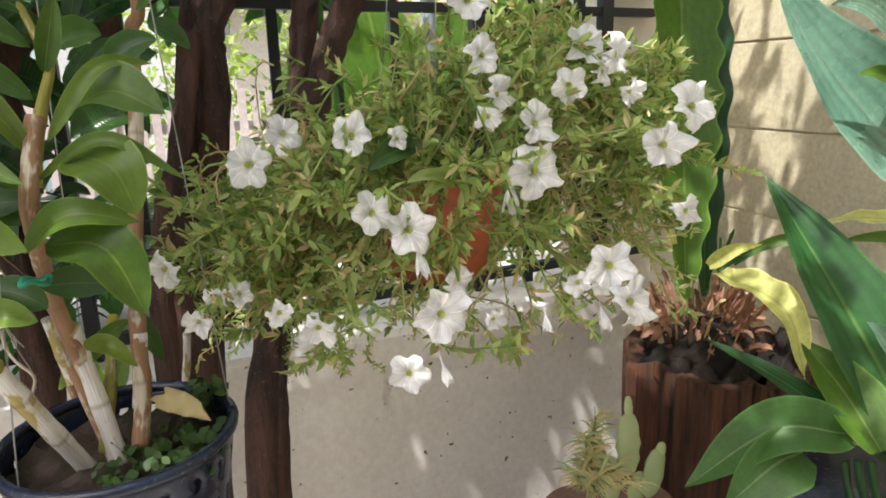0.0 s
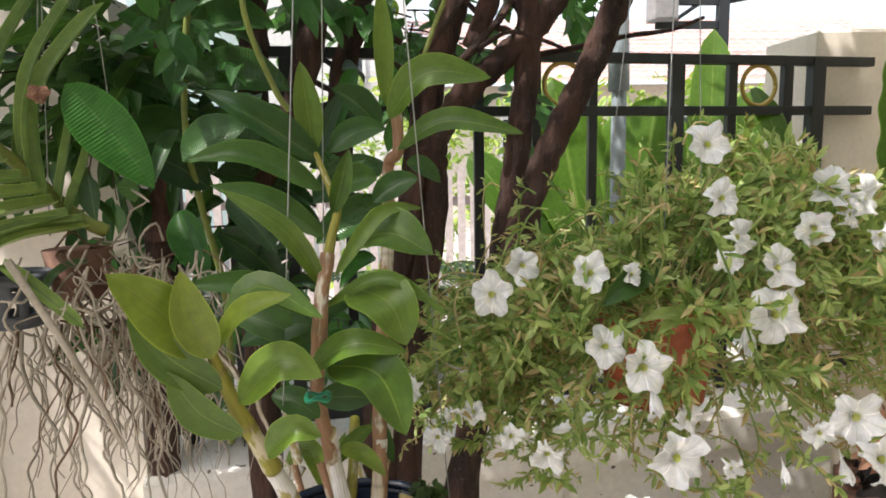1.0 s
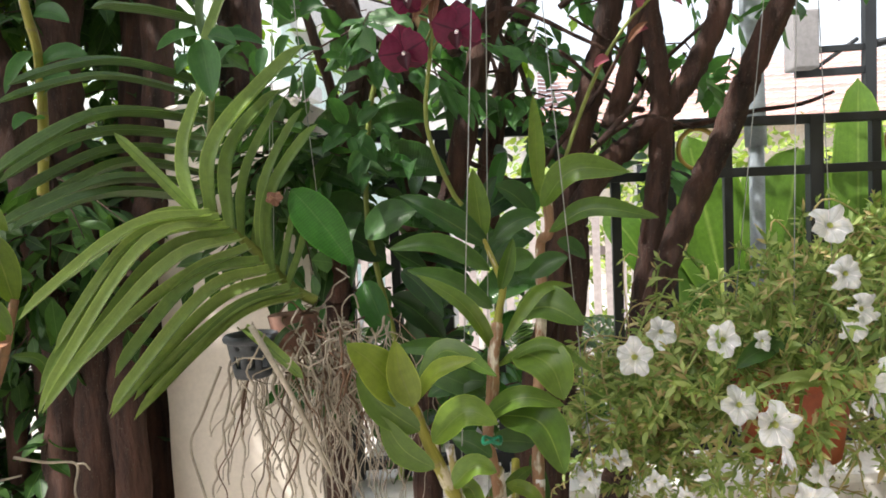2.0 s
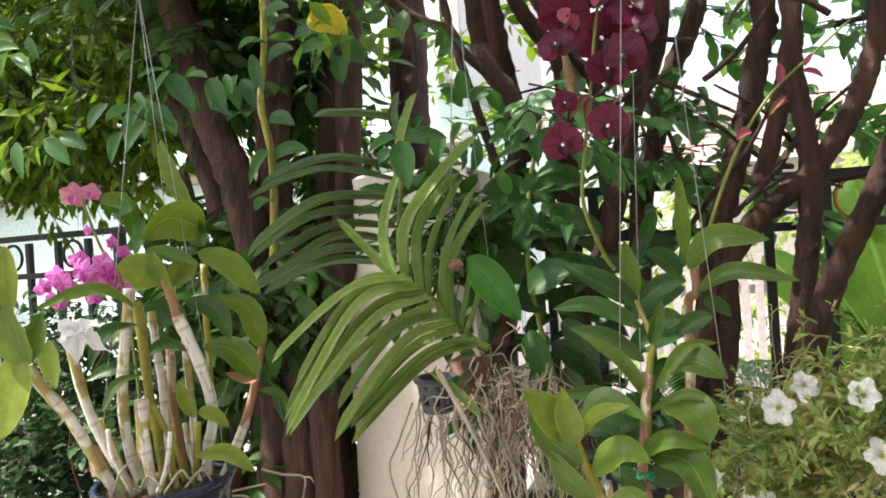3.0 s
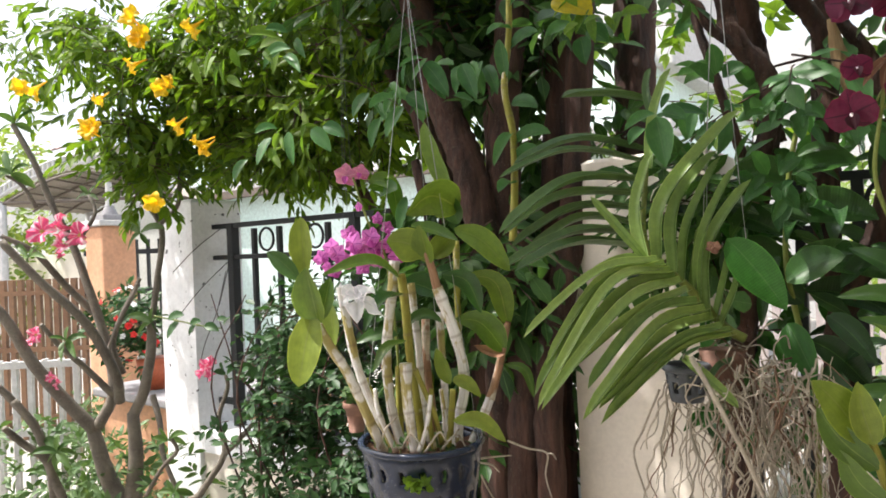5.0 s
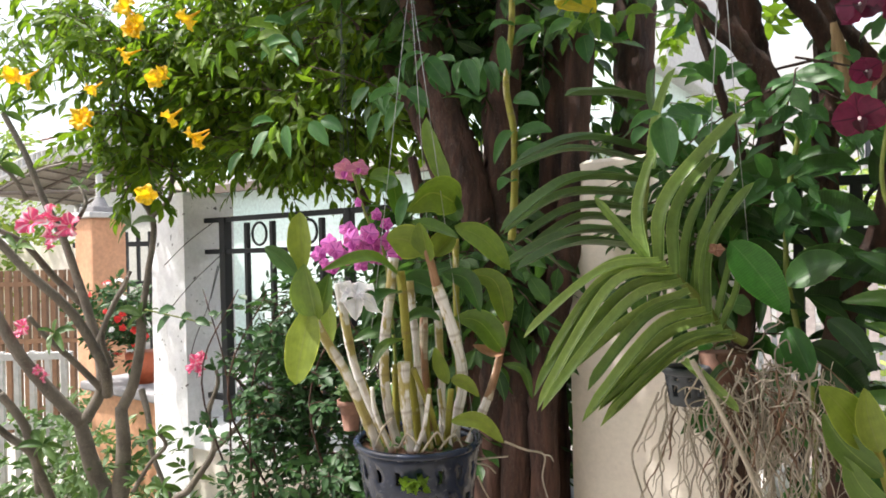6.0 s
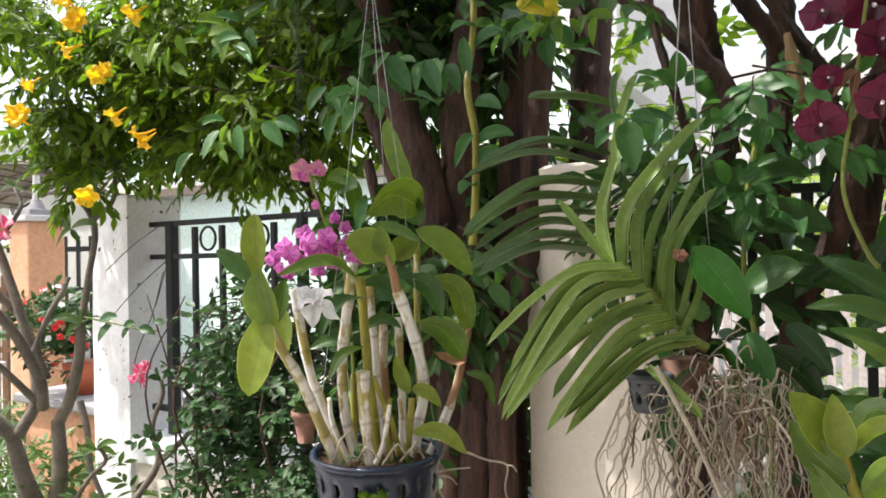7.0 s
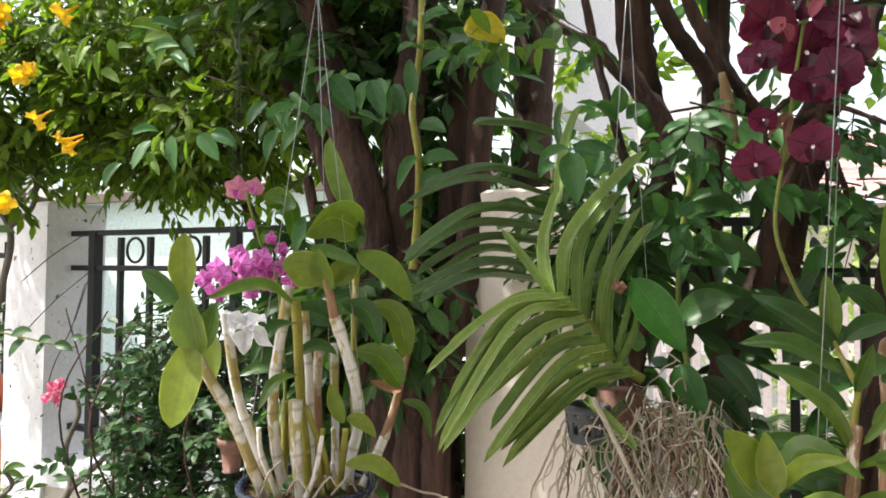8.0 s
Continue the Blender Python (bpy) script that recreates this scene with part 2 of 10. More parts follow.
    bp = nt.nodes.new("ShaderNodeBump")
    bp.inputs["Strength"].default_value, bp.inputs["Distance"].default_value = 0.5, 0.0015
    nt.links.new(streak, bp.inputs["Height"])
    nt.links.new(bp.outputs[0], b.inputs["Normal"])
    return m


M_CANE_PALE = cane_skin("papery cane sheath", (0.42, 0.35, 0.13), (0.80, 0.78, 0.78), 0.46)
M_CANE_GREEN = cane_skin("yellow green cane", (0.31, 0.29, 0.045), (0.66, 0.60, 0.44), 0.60)
M_CANE_BROWN = cane_skin("pinkish brown cane", (0.34, 0.19, 0.11), (0.66, 0.60, 0.50), 0.57)
M_STALK = surface("green flower stalk", (0.12, 0.16, 0.025), (0.24, 0.27, 0.055), 20, 90, 0.5, 0.1)

L_CROWN = leafy("dark crown leaf", (0.018, 0.055, 0.015), (0.080, 0.170, 0.042), (0.12, 0.22, 0.07), 0.42, 0.40, True, spec=0.3)
L_TECOMA = leafy("bright crown leaf", (0.040, 0.092, 0.008), (0.175, 0.275, 0.022), (0.15, 0.24, 0.030), 0.48, 0.50, True, spec=0.25)
L_VINE = leafy("soft vine leaf", (0.034, 0.110, 0.032), (0.085, 0.215, 0.058), (0.10, 0.22, 0.07), 0.40, 0.35)
L_VINE_L = leafy("pale vine leaf", (0.075, 0.165, 0.020), (0.19, 0.31, 0.040), (0.2, 0.3, 0.06), 0.46, 0.5, spec=0.3)
L_YELLOW = leafy("ripe yellow leaf", (0.46, 0.36, 0.010), (0.62, 0.50, 0.020), (0.5, 0.44, 0.05), 0.5, 0.4)
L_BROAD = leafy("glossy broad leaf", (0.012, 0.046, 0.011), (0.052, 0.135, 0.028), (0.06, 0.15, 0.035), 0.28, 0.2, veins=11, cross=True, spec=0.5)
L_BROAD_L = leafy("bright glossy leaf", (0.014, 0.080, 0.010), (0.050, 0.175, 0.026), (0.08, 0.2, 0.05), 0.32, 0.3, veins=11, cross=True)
L_ORCHID = leafy("fleshy orchid leaf", (0.055, 0.122, 0.016), (0.170, 0.262, 0.036), (0.19, 0.28, 0.06), 0.38, 0.26, yellow=(0.19, 0.23, 0.03), spec=0.5)
L_ORCHID_D = leafy("darker orchid leaf", (0.024, 0.080, 0.018), (0.078, 0.165, 0.032), (0.10, 0.19, 0.05), 0.34, 0.22, spec=0.5)
L_ORCHID_Y = leafy("yellowing orchid leaf", (0.115, 0.185, 0.022), (0.25, 0.315, 0.048), (0.24, 0.29, 0.07), 0.40, 0.30, spec=0.45)
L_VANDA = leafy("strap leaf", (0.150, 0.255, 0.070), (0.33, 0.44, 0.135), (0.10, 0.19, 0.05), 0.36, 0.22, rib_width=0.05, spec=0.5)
# strap leaf again, darkened in colour for the shaded rank behind
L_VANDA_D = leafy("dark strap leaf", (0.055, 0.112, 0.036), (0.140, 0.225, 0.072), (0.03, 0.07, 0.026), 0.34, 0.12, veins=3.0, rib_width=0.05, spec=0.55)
L_NEST = leafy("nest fern frond", (0.062, 0.140, 0.016), (0.130, 0.230, 0.030), (0.18, 0.28, 0.07), 0.42, 0.28, spec=0.4)
L_NEST_D = leafy("deep green blade", (0.011, 0.050, 0.018), (0.032, 0.105, 0.028), (0.10, 0.2, 0.05), 0.33, 0.15, veins=2.0)
# far paler than the green frond: sunlight put into the yellow
L_NEST_Y = leafy("sunlit yellow frond", (0.62, 0.64, 0.18), (0.80, 0.79, 0.38), (0.50, 0.54, 0.16), 0.5, 0.4)
L_BLADE = leafy("dull green blade", (0.034, 0.100, 0.024), (0.085, 0.185, 0.050), (0.2, 0.3, 0.13), 0.42, 0.2, spec=0.4)
L_CACTUS = leafy("pale cactus pad", (0.20, 0.28, 0.12), (0.40, 0.46, 0.24), None, 0.6, 0.1)
L_BLUE = leafy("blue green blade", (0.09, 0.20, 0.14), (0.16, 0.29, 0.22), (0.2, 0.33, 0.24), 0.25, 0.12, veins=2.0, spec=0.6)
L_PET = leafy("petunia leaf", (0.14, 0.245, 0.065), (0.52, 0.59, 0.25), None, 0.55, 0.45, True, yellow=(0.54, 0.52, 0.22))
L_PET_DRY = leafy("dry petunia stem", (0.34, 0.25, 0.11), (0.62, 0.53, 0.29), None, 0.8, 0.25, True)
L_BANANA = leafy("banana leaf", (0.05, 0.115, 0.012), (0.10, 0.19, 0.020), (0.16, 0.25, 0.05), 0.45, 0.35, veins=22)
# darker copy of the banana leaf, shade put into its colour
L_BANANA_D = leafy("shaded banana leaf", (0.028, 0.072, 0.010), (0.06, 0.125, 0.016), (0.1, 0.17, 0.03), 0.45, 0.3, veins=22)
L_FERN = leafy("fern pinna", (0.045, 0.10, 0.030), (0.11, 0.18, 0.06), None, 0.5, 0.3, True)
L_SHRUB = leafy("small shrub leaf", (0.016, 0.052, 0.018), (0.058, 0.130, 0.042), (0.08, 0.15, 0.05), 0.44, 0.25, True, spec=0.3)
L_ROSE = leafy("desert rose leaf", (0.045, 0.100, 0.025), (0.110, 0.185, 0.050), (0.16, 0.23, 0.09), 0.45, 0.28, spec=0.3)
L_DRY = leafy("dead brown leaf", (0.14, 0.055, 0.032), (0.46, 0.26, 0.17), (0.50, 0.33, 0.22), 0.8, 0.12)
F_WHITE = leafy("white petal", (0.84, 0.85, 0.88), (0.92, 0.92, 0.93), (0.74, 0.78, 0.66), 0.6, 0.3, True, rib_width=0.02, glow=(1, 1, 1.04))
F_THROAT = leafy("greenish throat", (0.42, 0.46, 0.12), (0.55, 0.56, 0.22), None, 0.6, 0.3)
F_MAGENTA = leafy("magenta petal", (0.46, 0.04, 0.36), (0.72, 0.20, 0.60), (0.30, 0.02, 0.26), 0.5, 0.2, True, rib_width=0.10)
F_MAROON = leafy("maroon petal", (0.075, 0.004, 0.024), (0.205, 0.014, 0.070), (0.05, 0.003, 0.020), 0.42, 0.35, True)
F_MAROON_D = leafy("black red lip", (0.035, 0.004, 0.012), (0.07, 0.008, 0.02), None, 0.4, 0.1)
F_PINK = leafy("rose pink petal", (0.60, 0.03, 0.14), (0.78, 0.14, 0.30), (0.88, 0.66, 0.70), 0.5, 0.25, True, rib_width=0.16, glow=(1.2, 0.9, 0.9))
F_PALE = leafy("pale pink petal", (0.48, 0.10, 0.28), (0.68, 0.30, 0.48), (0.8, 0.5, 0.6), 0.5, 0.3, True)
F_YELLOW = leafy("golden yellow petal", (0.80, 0.46, 0.01), (0.88, 0.62, 0.03), (0.8, 0.42, 0.01), 0.5, 0.35, True)
F_RED = leafy("scarlet petal", (0.55, 0.02, 0.03), (0.75, 0.06, 0.06), None, 0.5, 0.3, True)
F_BUD = leafy("dusky pink bud", (0.24, 0.035, 0.07), (0.42, 0.12, 0.17), (0.40, 0.16, 0.12), 0.5, 0.2, glow=(1.1, 0.9, 0.85))

# ---- mesh helpers ----
rng = np.random.default_rng(7)


def mesh_ob(name, verts, faces, mat, parent=None, label="", uv=None, smooth=True):
    me = bpy.data.meshes.new(name)
    me.from_pydata([tuple(v) for v in verts], [], [tuple(f) for f in faces])
    if uv is not None:
        layer = me.uv_layers.new(name="UVMap")
        idx = np.empty(len(me.loops), dtype=np.int32)
        me.loops.foreach_get("vertex_index", idx)
        layer.data.foreach_set("uv", np.asarray(uv, dtype=np.float32)[idx].ravel())
    if smooth:
        me.polygons.foreach_set("use_smooth", np.ones(len(me.polygons), dtype=bool))
    me.materials.append(mat)
    ob = new(name, me)
    if parent:
        ob.parent = parent
    if label:
        tagged(ob, label)
    return ob


def part(name, bm, mat, parent, label="", smooth=False):
    me = bpy.data.meshes.new(name)
    bm.to_mesh(me)
    bm.free()
    if smooth:
        me.polygons.foreach_set("use_smooth", np.ones(len(me.polygons), dtype=bool))
    me.materials.append(mat)
    ob = new(name, me)
    if parent:
        ob.parent = parent
    if label:
        tagged(ob, label)
    return ob


def thing(name, at, label, category, group=""):
    ob = new(name)
    ob.empty_display_size = 0.05
    ob.location = at
    return tagged(ob, label, category, group)


def settle(root):
    """Lets parts given in world places keep them under a thing that stands away from the origin."""
    bpy.context.view_layer.update()
    inv = Matrix.Translation(root.location).inverted()
    for o in root.children:
        o.matrix_parent_inverse = inv


def block(lo, hi, bevel=0.004, bm=None, jitter=0.0):
    bm = bm or bmesh.new()
    made = bmesh.ops.create_cube(bm, size=1.0)["verts"]
    for v in made:
        v.co = Vector([lo[i] + (hi[i] - lo[i]) * (v.co[i] + 0.5) for i in range(3)])
    if bevel:
        edges = list({e for v in made for e in v.link_edges})
        bmesh.ops.bevel(bm, geom=edges, offset=bevel, segments=2, affect="EDGES", profile=0.6)
    return bm


def spline(pts, n=6):
    """Catmull-Rom through the points, n steps a span."""
    p = [np.array(q, float) for q in pts]
    if len(p) < 3:
        return [p[0] + (p[-1] - p[0]) * k / n for k in range(n + 1)]
    p = [2 * p[0] - p[1]] + p + [2 * p[-1] - p[-2]]
    out = []
    for i in range(1, len(p) - 2):
        for k in range(n):
            t = k / n
            out.append(0.5 * (2 * p[i] + (p[i + 1] - p[i - 1]) * t + (2 * p[i - 1] - 5 * p[i] + 4 * p[i + 1] - p[i + 2]) * t * t
                              + (3 * p[i] - p[i - 1] - 3 * p[i + 1] + p[i + 2]) * t ** 3))
    return out + [p[-2]]


def tube_data(pts, radii, sides=8, lumps=0.0, seed=0, cap=True):
    """Verts and faces of a tube along points; radii: one for each point or two ends."""
    pts = np.array(pts, float)
    n = len(pts)
    radii = np.interp(np.linspace(0, 1, n), np.linspace(0, 1, len(radii)), radii)
    tang = np.gradient(pts, axis=0)
    tang /= np.linalg.norm(tang, axis=1, keepdims=True) + 1e-9
    side = np.cross(tang[0], (0.3, 0.9, 0.1))
    if np.linalg.norm(side) < 0.1:
        side = np.cross(tang[0], (1, 0, 0))
    r = np.random.default_rng(seed)
    verts, faces = [], []
    ang = np.linspace(0, 2 * np.pi, sides, endpoint=False)
    for i in range(n):
        side = side - tang[i] * (side @ tang[i])
        side /= np.linalg.norm(side) + 1e-9
        up = np.cross(tang[i], side)
        rad = radii[i] * (1 + lumps * r.uniform(-1, 1, sides))
        verts.append(pts[i] + np.cos(ang)[:, None] * side * rad[:, None] + np.sin(ang)[:, None] * up * rad[:, None])
    verts = np.concatenate(verts)
    for i in range(n - 1):
        for k in range(sides):
            a, b = i * sides + k, i * sides + (k + 1) % sides
            faces.append((a, b, b + sides, a + sides))
    if cap:
        faces.append(tuple(range(sides - 1, -1, -1)))
        faces.append(tuple(range((n - 1) * sides, n * sides)))
    return verts, faces


def join_data(items):
    vs, fs, base = [], [], 0
    for v, f in items:
        vs.append(np.asarray(v))
        fs += [tuple(i + base for i in q) for q in f]
        base += len(v)
    return np.concatenate(vs), fs


def tube(name, pts, radii, mat, parent, sides=8, lumps=0.0, steps=6, label="", seed=0):
    v, f = tube_data(spline(pts, steps), radii, sides, lumps, seed)
    return mesh_ob(name, v, f, mat, parent, label)


PROFILE = {
    "ovate": lambda t: np.sin(np.pi * np.clip(t, 0, 1) ** 0.85) ** 0.75,
    "oblong": lambda t: np.minimum(1, 0.25 + 2.2 * t - 1.2 * t * t) * np.clip(1 - np.clip((t - 0.45) / 0.55, 0, 1) ** 2.4, 0, 1) ** 0.6,
    "strap": lambda t: np.minimum(1, 0.72 + 1.2 * t) * (1 - 0.28 * t ** 2) * np.clip((1 - t) * 9, 0.0, 1) ** 0.55,
    "lance": lambda t: np.sin(np.pi * np.clip(t * 0.93 + 0.07, 0, 1) ** 0.7) ** 0.9,
    "nest": lambda t: (0.10 + 0.90 * np.sin(np.pi * np.clip(t * 0.8 + 0.02, 0, 1)) ** 0.9) * np.clip((1 - t) * 6, 0, 1) ** 0.6,
}


def blade_data(base, tip, width, sag=0.1, fold=0.18, shape="ovate", face=(0, -1, 0.5), n=16, ripple=0.0, twist=0.0, seed=0, across=5, bend=(0, 0, 0), waves=21, scallop=0.0, via=None):
    """A leaf from base to tip: sag lifts its middle (as a share of its length), fold is the depth of its V, face the way its upper side looks, via a point that its midrib arches through."""
    base, tip = np.array(base, float), np.array(tip, float)
    run = tip - base
    length = np.linalg.norm(run)
    ahead = run / length
    face = np.array(face, float)
    up = face - ahead * (face @ ahead)
    up /= np.linalg.norm(up) + 1e-9
    lift = np.array((0, 0, 1.0))
    r = np.random.default_rng(seed)
    ph = r.uniform(0, 6)
    t = np.linspace(0, 1, n + 1)
    mid = base + run * t[:, None] + lift * (4 * t * (1 - t) * sag * length)[:, None] + np.array(bend) * (4 * t * (1 - t))[:, None]
    if via is not None:
        arch = np.array(spline([base, via, tip], 12))
        far = np.concatenate(([0], np.cumsum(np.linalg.norm(np.diff(arch, axis=0), axis=1))))
        mid = np.stack([np.interp(t * far[-1], far, arch[:, k]) for k in range(3)], 1)
    tang = np.gradient(mid, axis=0)
    tang /= np.linalg.norm(tang, axis=1, keepdims=True)
    w = PROFILE[shape](t) * width / 2
    verts, uv, faces = [], [], []
    for i in range(n + 1):
        nrm = up - tang[i] * (up @ tang[i])
        nrm /= np.linalg.norm(nrm) + 1e-9
        side = np.cross(tang[i], nrm)
        a = twist * t[i]
        side, nrm = side * math.cos(a) + nrm * math.sin(a), nrm * math.cos(a) - side * math.sin(a)
        for k in range(across):
            u = k / (across - 1) * 2 - 1
            bend = fold * abs(u) ** 1.1 * w[i] * 2 * 0.5
            wave = ripple * width * math.sin(t[i] * waves + ph + (1.5 if u > 0 else 0)) * abs(u) ** 2
            verts.append(mid[i] + side * u * w[i] * (1 + scallop * math.sin(t[i] * waves + ph * (1.7 if u > 0 else 1))) + nrm * (bend + wave))
            uv.append((k / (across - 1), t[i]))
    for i in range(n):
        for k in range(across - 1):
            a = i * across + k
            faces.append((a, a + 1, a + 1 + across, a + across))
    return np.array(verts), faces, uv


def blade(name, base, tip, width, mat, parent, label="", **kw):
    v, f, uv = blade_data(base, tip, width, **kw)
    return mesh_ob(name, v, f, mat, parent, label, uv)


LEAF_T = np.array([(0, 0, 0), (-0.30, 0.28, 0.05), (0, 0.30, -0.02), (0.30, 0.28, 0.05), (-0.36, 0.55, 0.06), (0, 0.58, -0.02), (0.36, 0.55, 0.06), (-0.17, 0.82, 0.01), (0, 0.84, -0.03), (0.17, 0.82, 0.01), (0, 1.0, -0.08)], float)
LEAF_F = [(0, 2, 1), (0, 3, 2), (1, 2, 5, 4), (2, 3, 6, 5), (4, 5, 8, 7), (5, 6, 9, 8), (7, 8, 10), (8, 9, 10)]
LEAF_UV = np.stack([LEAF_T[:, 0] * 1.35 + 0.5, LEAF_T[:, 1]], 1)


def leaf_cloud(name, at, ahead, up, length, ratio, mat, parent=None, label=""):
    """Many small leaves in one mesh: places, directions, upper sides and lengths, one row for each leaf."""
    at, ahead, up = (np.asarray(a, float) for a in (at, ahead, up))
    ahead = ahead / (np.linalg.norm(ahead, axis=1, keepdims=True) + 1e-9)
    up = up - ahead * (up * ahead).sum(1, keepdims=True)
    up /= np.linalg.norm(up, axis=1, keepdims=True) + 1e-9
    side = np.cross(ahead, up)
    length = np.broadcast_to(np.asarray(length, float), (len(at),))[:, None, None]
    ratio = np.broadcast_to(np.asarray(ratio, float), (len(at),))[:, None]
    tx = LEAF_T[None, :, 0] * ratio / 0.72
    v = at[:, None] + length * (tx[..., None] * side[:, None] + LEAF_T[None, :, 1, None] * ahead[:, None] + LEAF_T[None, :, 2, None] * up[:, None])
    n = len(LEAF_T)
    faces = [tuple(i + k * n for i in f) for k in range(len(at)) for f in LEAF_F]
    return mesh_ob(name, v.reshape(-1, 3), faces, mat, parent, label, np.tile(LEAF_UV, (len(at), 1)))


def sprays(centres, per, reach, leaf, droop=0.5, seed=1, pairs=True):
    """Leaves set along short twigs that start at the centres: places, directions, upper sides, lengths, and the twigs."""
    r = np.random.default_rng(seed)
    at, ahead, up, size, twigs = [], [], [], [], []
    for c in centres:
        d = r.normal(size=3)
        d[2] = d[2] * 0.4 - droop
        d /= np.linalg.norm(d)
        far = reach * r.uniform(0.6, 1.3)
        twigs.append((c, c + d * far * 0.5 + (0, 0, 0.01), c + d * far))
        roll = r.normal(size=3) * 0.5 + (0, -0.35, 0.9)
        side = np.cross(d, roll)
        side /= np.linalg.norm(side) + 1e-9
        for k in range(per):
            t = (k + 1) / per
            s = 1 if k % 2 else -1
            at.append(c + d * far * t + r.normal(size=3) * 0.004)
            a = d * (0.5 + 0.6 * (t > 0.9)) + side * s * (0.9 - 0.5 * t) + r.normal(size=3) * 0.22 + (0, 0, -droop * 0.5)
            ahead.append(a)
            up.append(roll + r.normal(size=3) * 0.35)
            size.append(leaf * r.uniform(0.65, 1.2))
    return at, ahead, up, size, twigs


def twig_mesh(name, twigs, radius, mat, parent, sides=4):
    v, f = join_data([tube_data(spline(t, 2), (radius, radius * 0.4), sides, cap=False) for t in twigs])
    return tagged(mesh_ob(name, v, f, mat, parent), kind="stuff")

# ---- ground and walls ----
M_FLATROOF = surface("grey fibre cement", (0.30, 0.30, 0.29), (0.40, 0.40, 0.38), 2, 40, 0.85, 0.2)

def grid_sheet(name, lo, hi, nx, ny, z, amp, mat, kind="structure", label="", category=""):
    xs, ys = np.linspace(lo[0], hi[0], nx), np.linspace(lo[1], hi[1], ny)
    v = [(x, y, z + amp * noise.noise((x * 1.3, y * 1.3, 3))) for y in ys for x in xs]
    f = [(j * nx + i, j * nx + i + 1, (j + 1) * nx + i + 1, (j + 1) * nx + i) for j in range(ny - 1) for i in range(nx - 1)]
    return tagged(mesh_ob(name, v, f, mat), label, category, kind=kind)


grid_sheet("ground", (-400, -400), (400, 400), 90, 90, 0.0, 0.0, M_GROUND, label="pale sunlit concrete paving and street", category="ground")
grid_sheet("soil", (-3.6, 0.95), (0.3, 1.74), 60, 20, 0.05, 0.05, M_SOIL, label="dark planting bed along the garden wall", category="soil")


def setting(name, bm, mat, label, category="wall"):
    return tagged(part(name, bm, mat, None), label, category, kind="structure")


FENCE_EAST = Matrix(((1, 0, 0, 0), (0.165, 1, 0, -0.106), (0, 0, 1, 0), (0, 0, 0, 1)))      # the east bay runs askew

# low garden wall with a worn coping, in two bays between the pillars
for lo, hi, name, crest in ((-2.545, -0.71, "wall_west", 0.0), (-0.36, 1.15, "wall_east", 0.067)):
    bm = block((lo, 1.745, 0), (hi, 1.95, 0.70 + crest), 0)
    if crest:
        bm.transform(FENCE_EAST)
    setting(name, bm, M_WALL if lo > -1 else M_PILLAR, "low rendered garden wall with water stains")
    bm = bmesh.new()
    steps = 40
    prof = [(1.728, 0.702), (1.726, 0.775), (1.735, 0.79), (1.84, 0.797), (1.955, 0.79), (1.965, 0.775), (1.965, 0.702)]
    rings = []
    for i in range(steps + 1):
        x = lo + (hi - lo) * i / steps
        rings.append([bm.verts.new((x, y + 0.004 * noise.noise((x * 7, y * 9, z * 5)), z + crest + 0.004 * noise.noise((x * 9, y * 4, 7)))) for y, z in prof])
    for a, b in zip(rings, rings[1:]):
        for k in range(len(prof)):
            bm.faces.new((a[k], a[(k + 1) % len(prof)], b[(k + 1) % len(prof)], b[k]))
    for r in (rings[0], rings[-1]):
        bm.faces.new(r)
    bmesh.ops.recalc_face_normals(bm, faces=bm.faces)
    if crest:
        bm.transform(FENCE_EAST)
    setting("coping", bm, M_WHITE if lo < -1 else M_WALL, "pale worn coping on the low garden wall", "coping")


def worn_post(name, lo, hi, cap, mat, label, seed):
    """A square rendered post with a low pyramid top and uneven faces."""
    bm = bmesh.new()
    nz, nx = 26, 6
    rings = []
    for j in range(nz + 1):
        z = lo[2] + (hi[2] - lo[2]) * j / nz
        ring = []
        for k in range(4 * nx):
            s, t = divmod(k, nx)
            t /= nx
            u, v = ((t, 0), (1, t), (1 - t, 1), (0, 1 - t))[s]
            x, y = lo[0] + (hi[0] - lo[0]) * u, lo[1] + (hi[1] - lo[1]) * v
            c = Vector(((lo[0] + hi[0]) / 2, (lo[1] + hi[1]) / 2, z))
            p = Vector((x, y, z))
            corner = min(t, 1 - t) < 0.01
            d = 0.004 * noise.noise(Vector((x * 6, y * 6, z * 5 + seed))) + (0.004 + 0.004 * noise.noise(Vector((z * 11, seed, s))) if corner else 0)
            ring.append(bm.verts.new(p + (c - p).normalized() * d))
        rings.append(ring)
    for a, b in zip(rings, rings[1:]):
        for k in range(4 * nx):
            q = (k + 1) % (4 * nx)
            bm.faces.new((a[k], a[q], b[q], b[k]))
    top = rings[-1]
    mid = [bm.verts.new(((v.co.x - (lo[0] + hi[0]) / 2) * 0.9 + (lo[0] + hi[0]) / 2, (v.co.y - (lo[1] + hi[1]) / 2) * 0.9 + (lo[1] + hi[1]) / 2, hi[2] + cap * 0.5)) for v in top]
    for k in range(4 * nx):
        q = (k + 1) % (4 * nx)
        bm.faces.new((top[k], top[q], mid[q], mid[k]))
    tip = bm.verts.new(((lo[0] + hi[0]) / 2, (lo[1] + hi[1]) / 2, hi[2] + cap))
    for k in range(4 * nx):
        bm.faces.new((mid[k], mid[(k + 1) % (4 * nx)], tip))
    bmesh.ops.recalc_face_normals(bm, faces=bm.faces)
    return setting(name, bm, mat, label, "pillar")


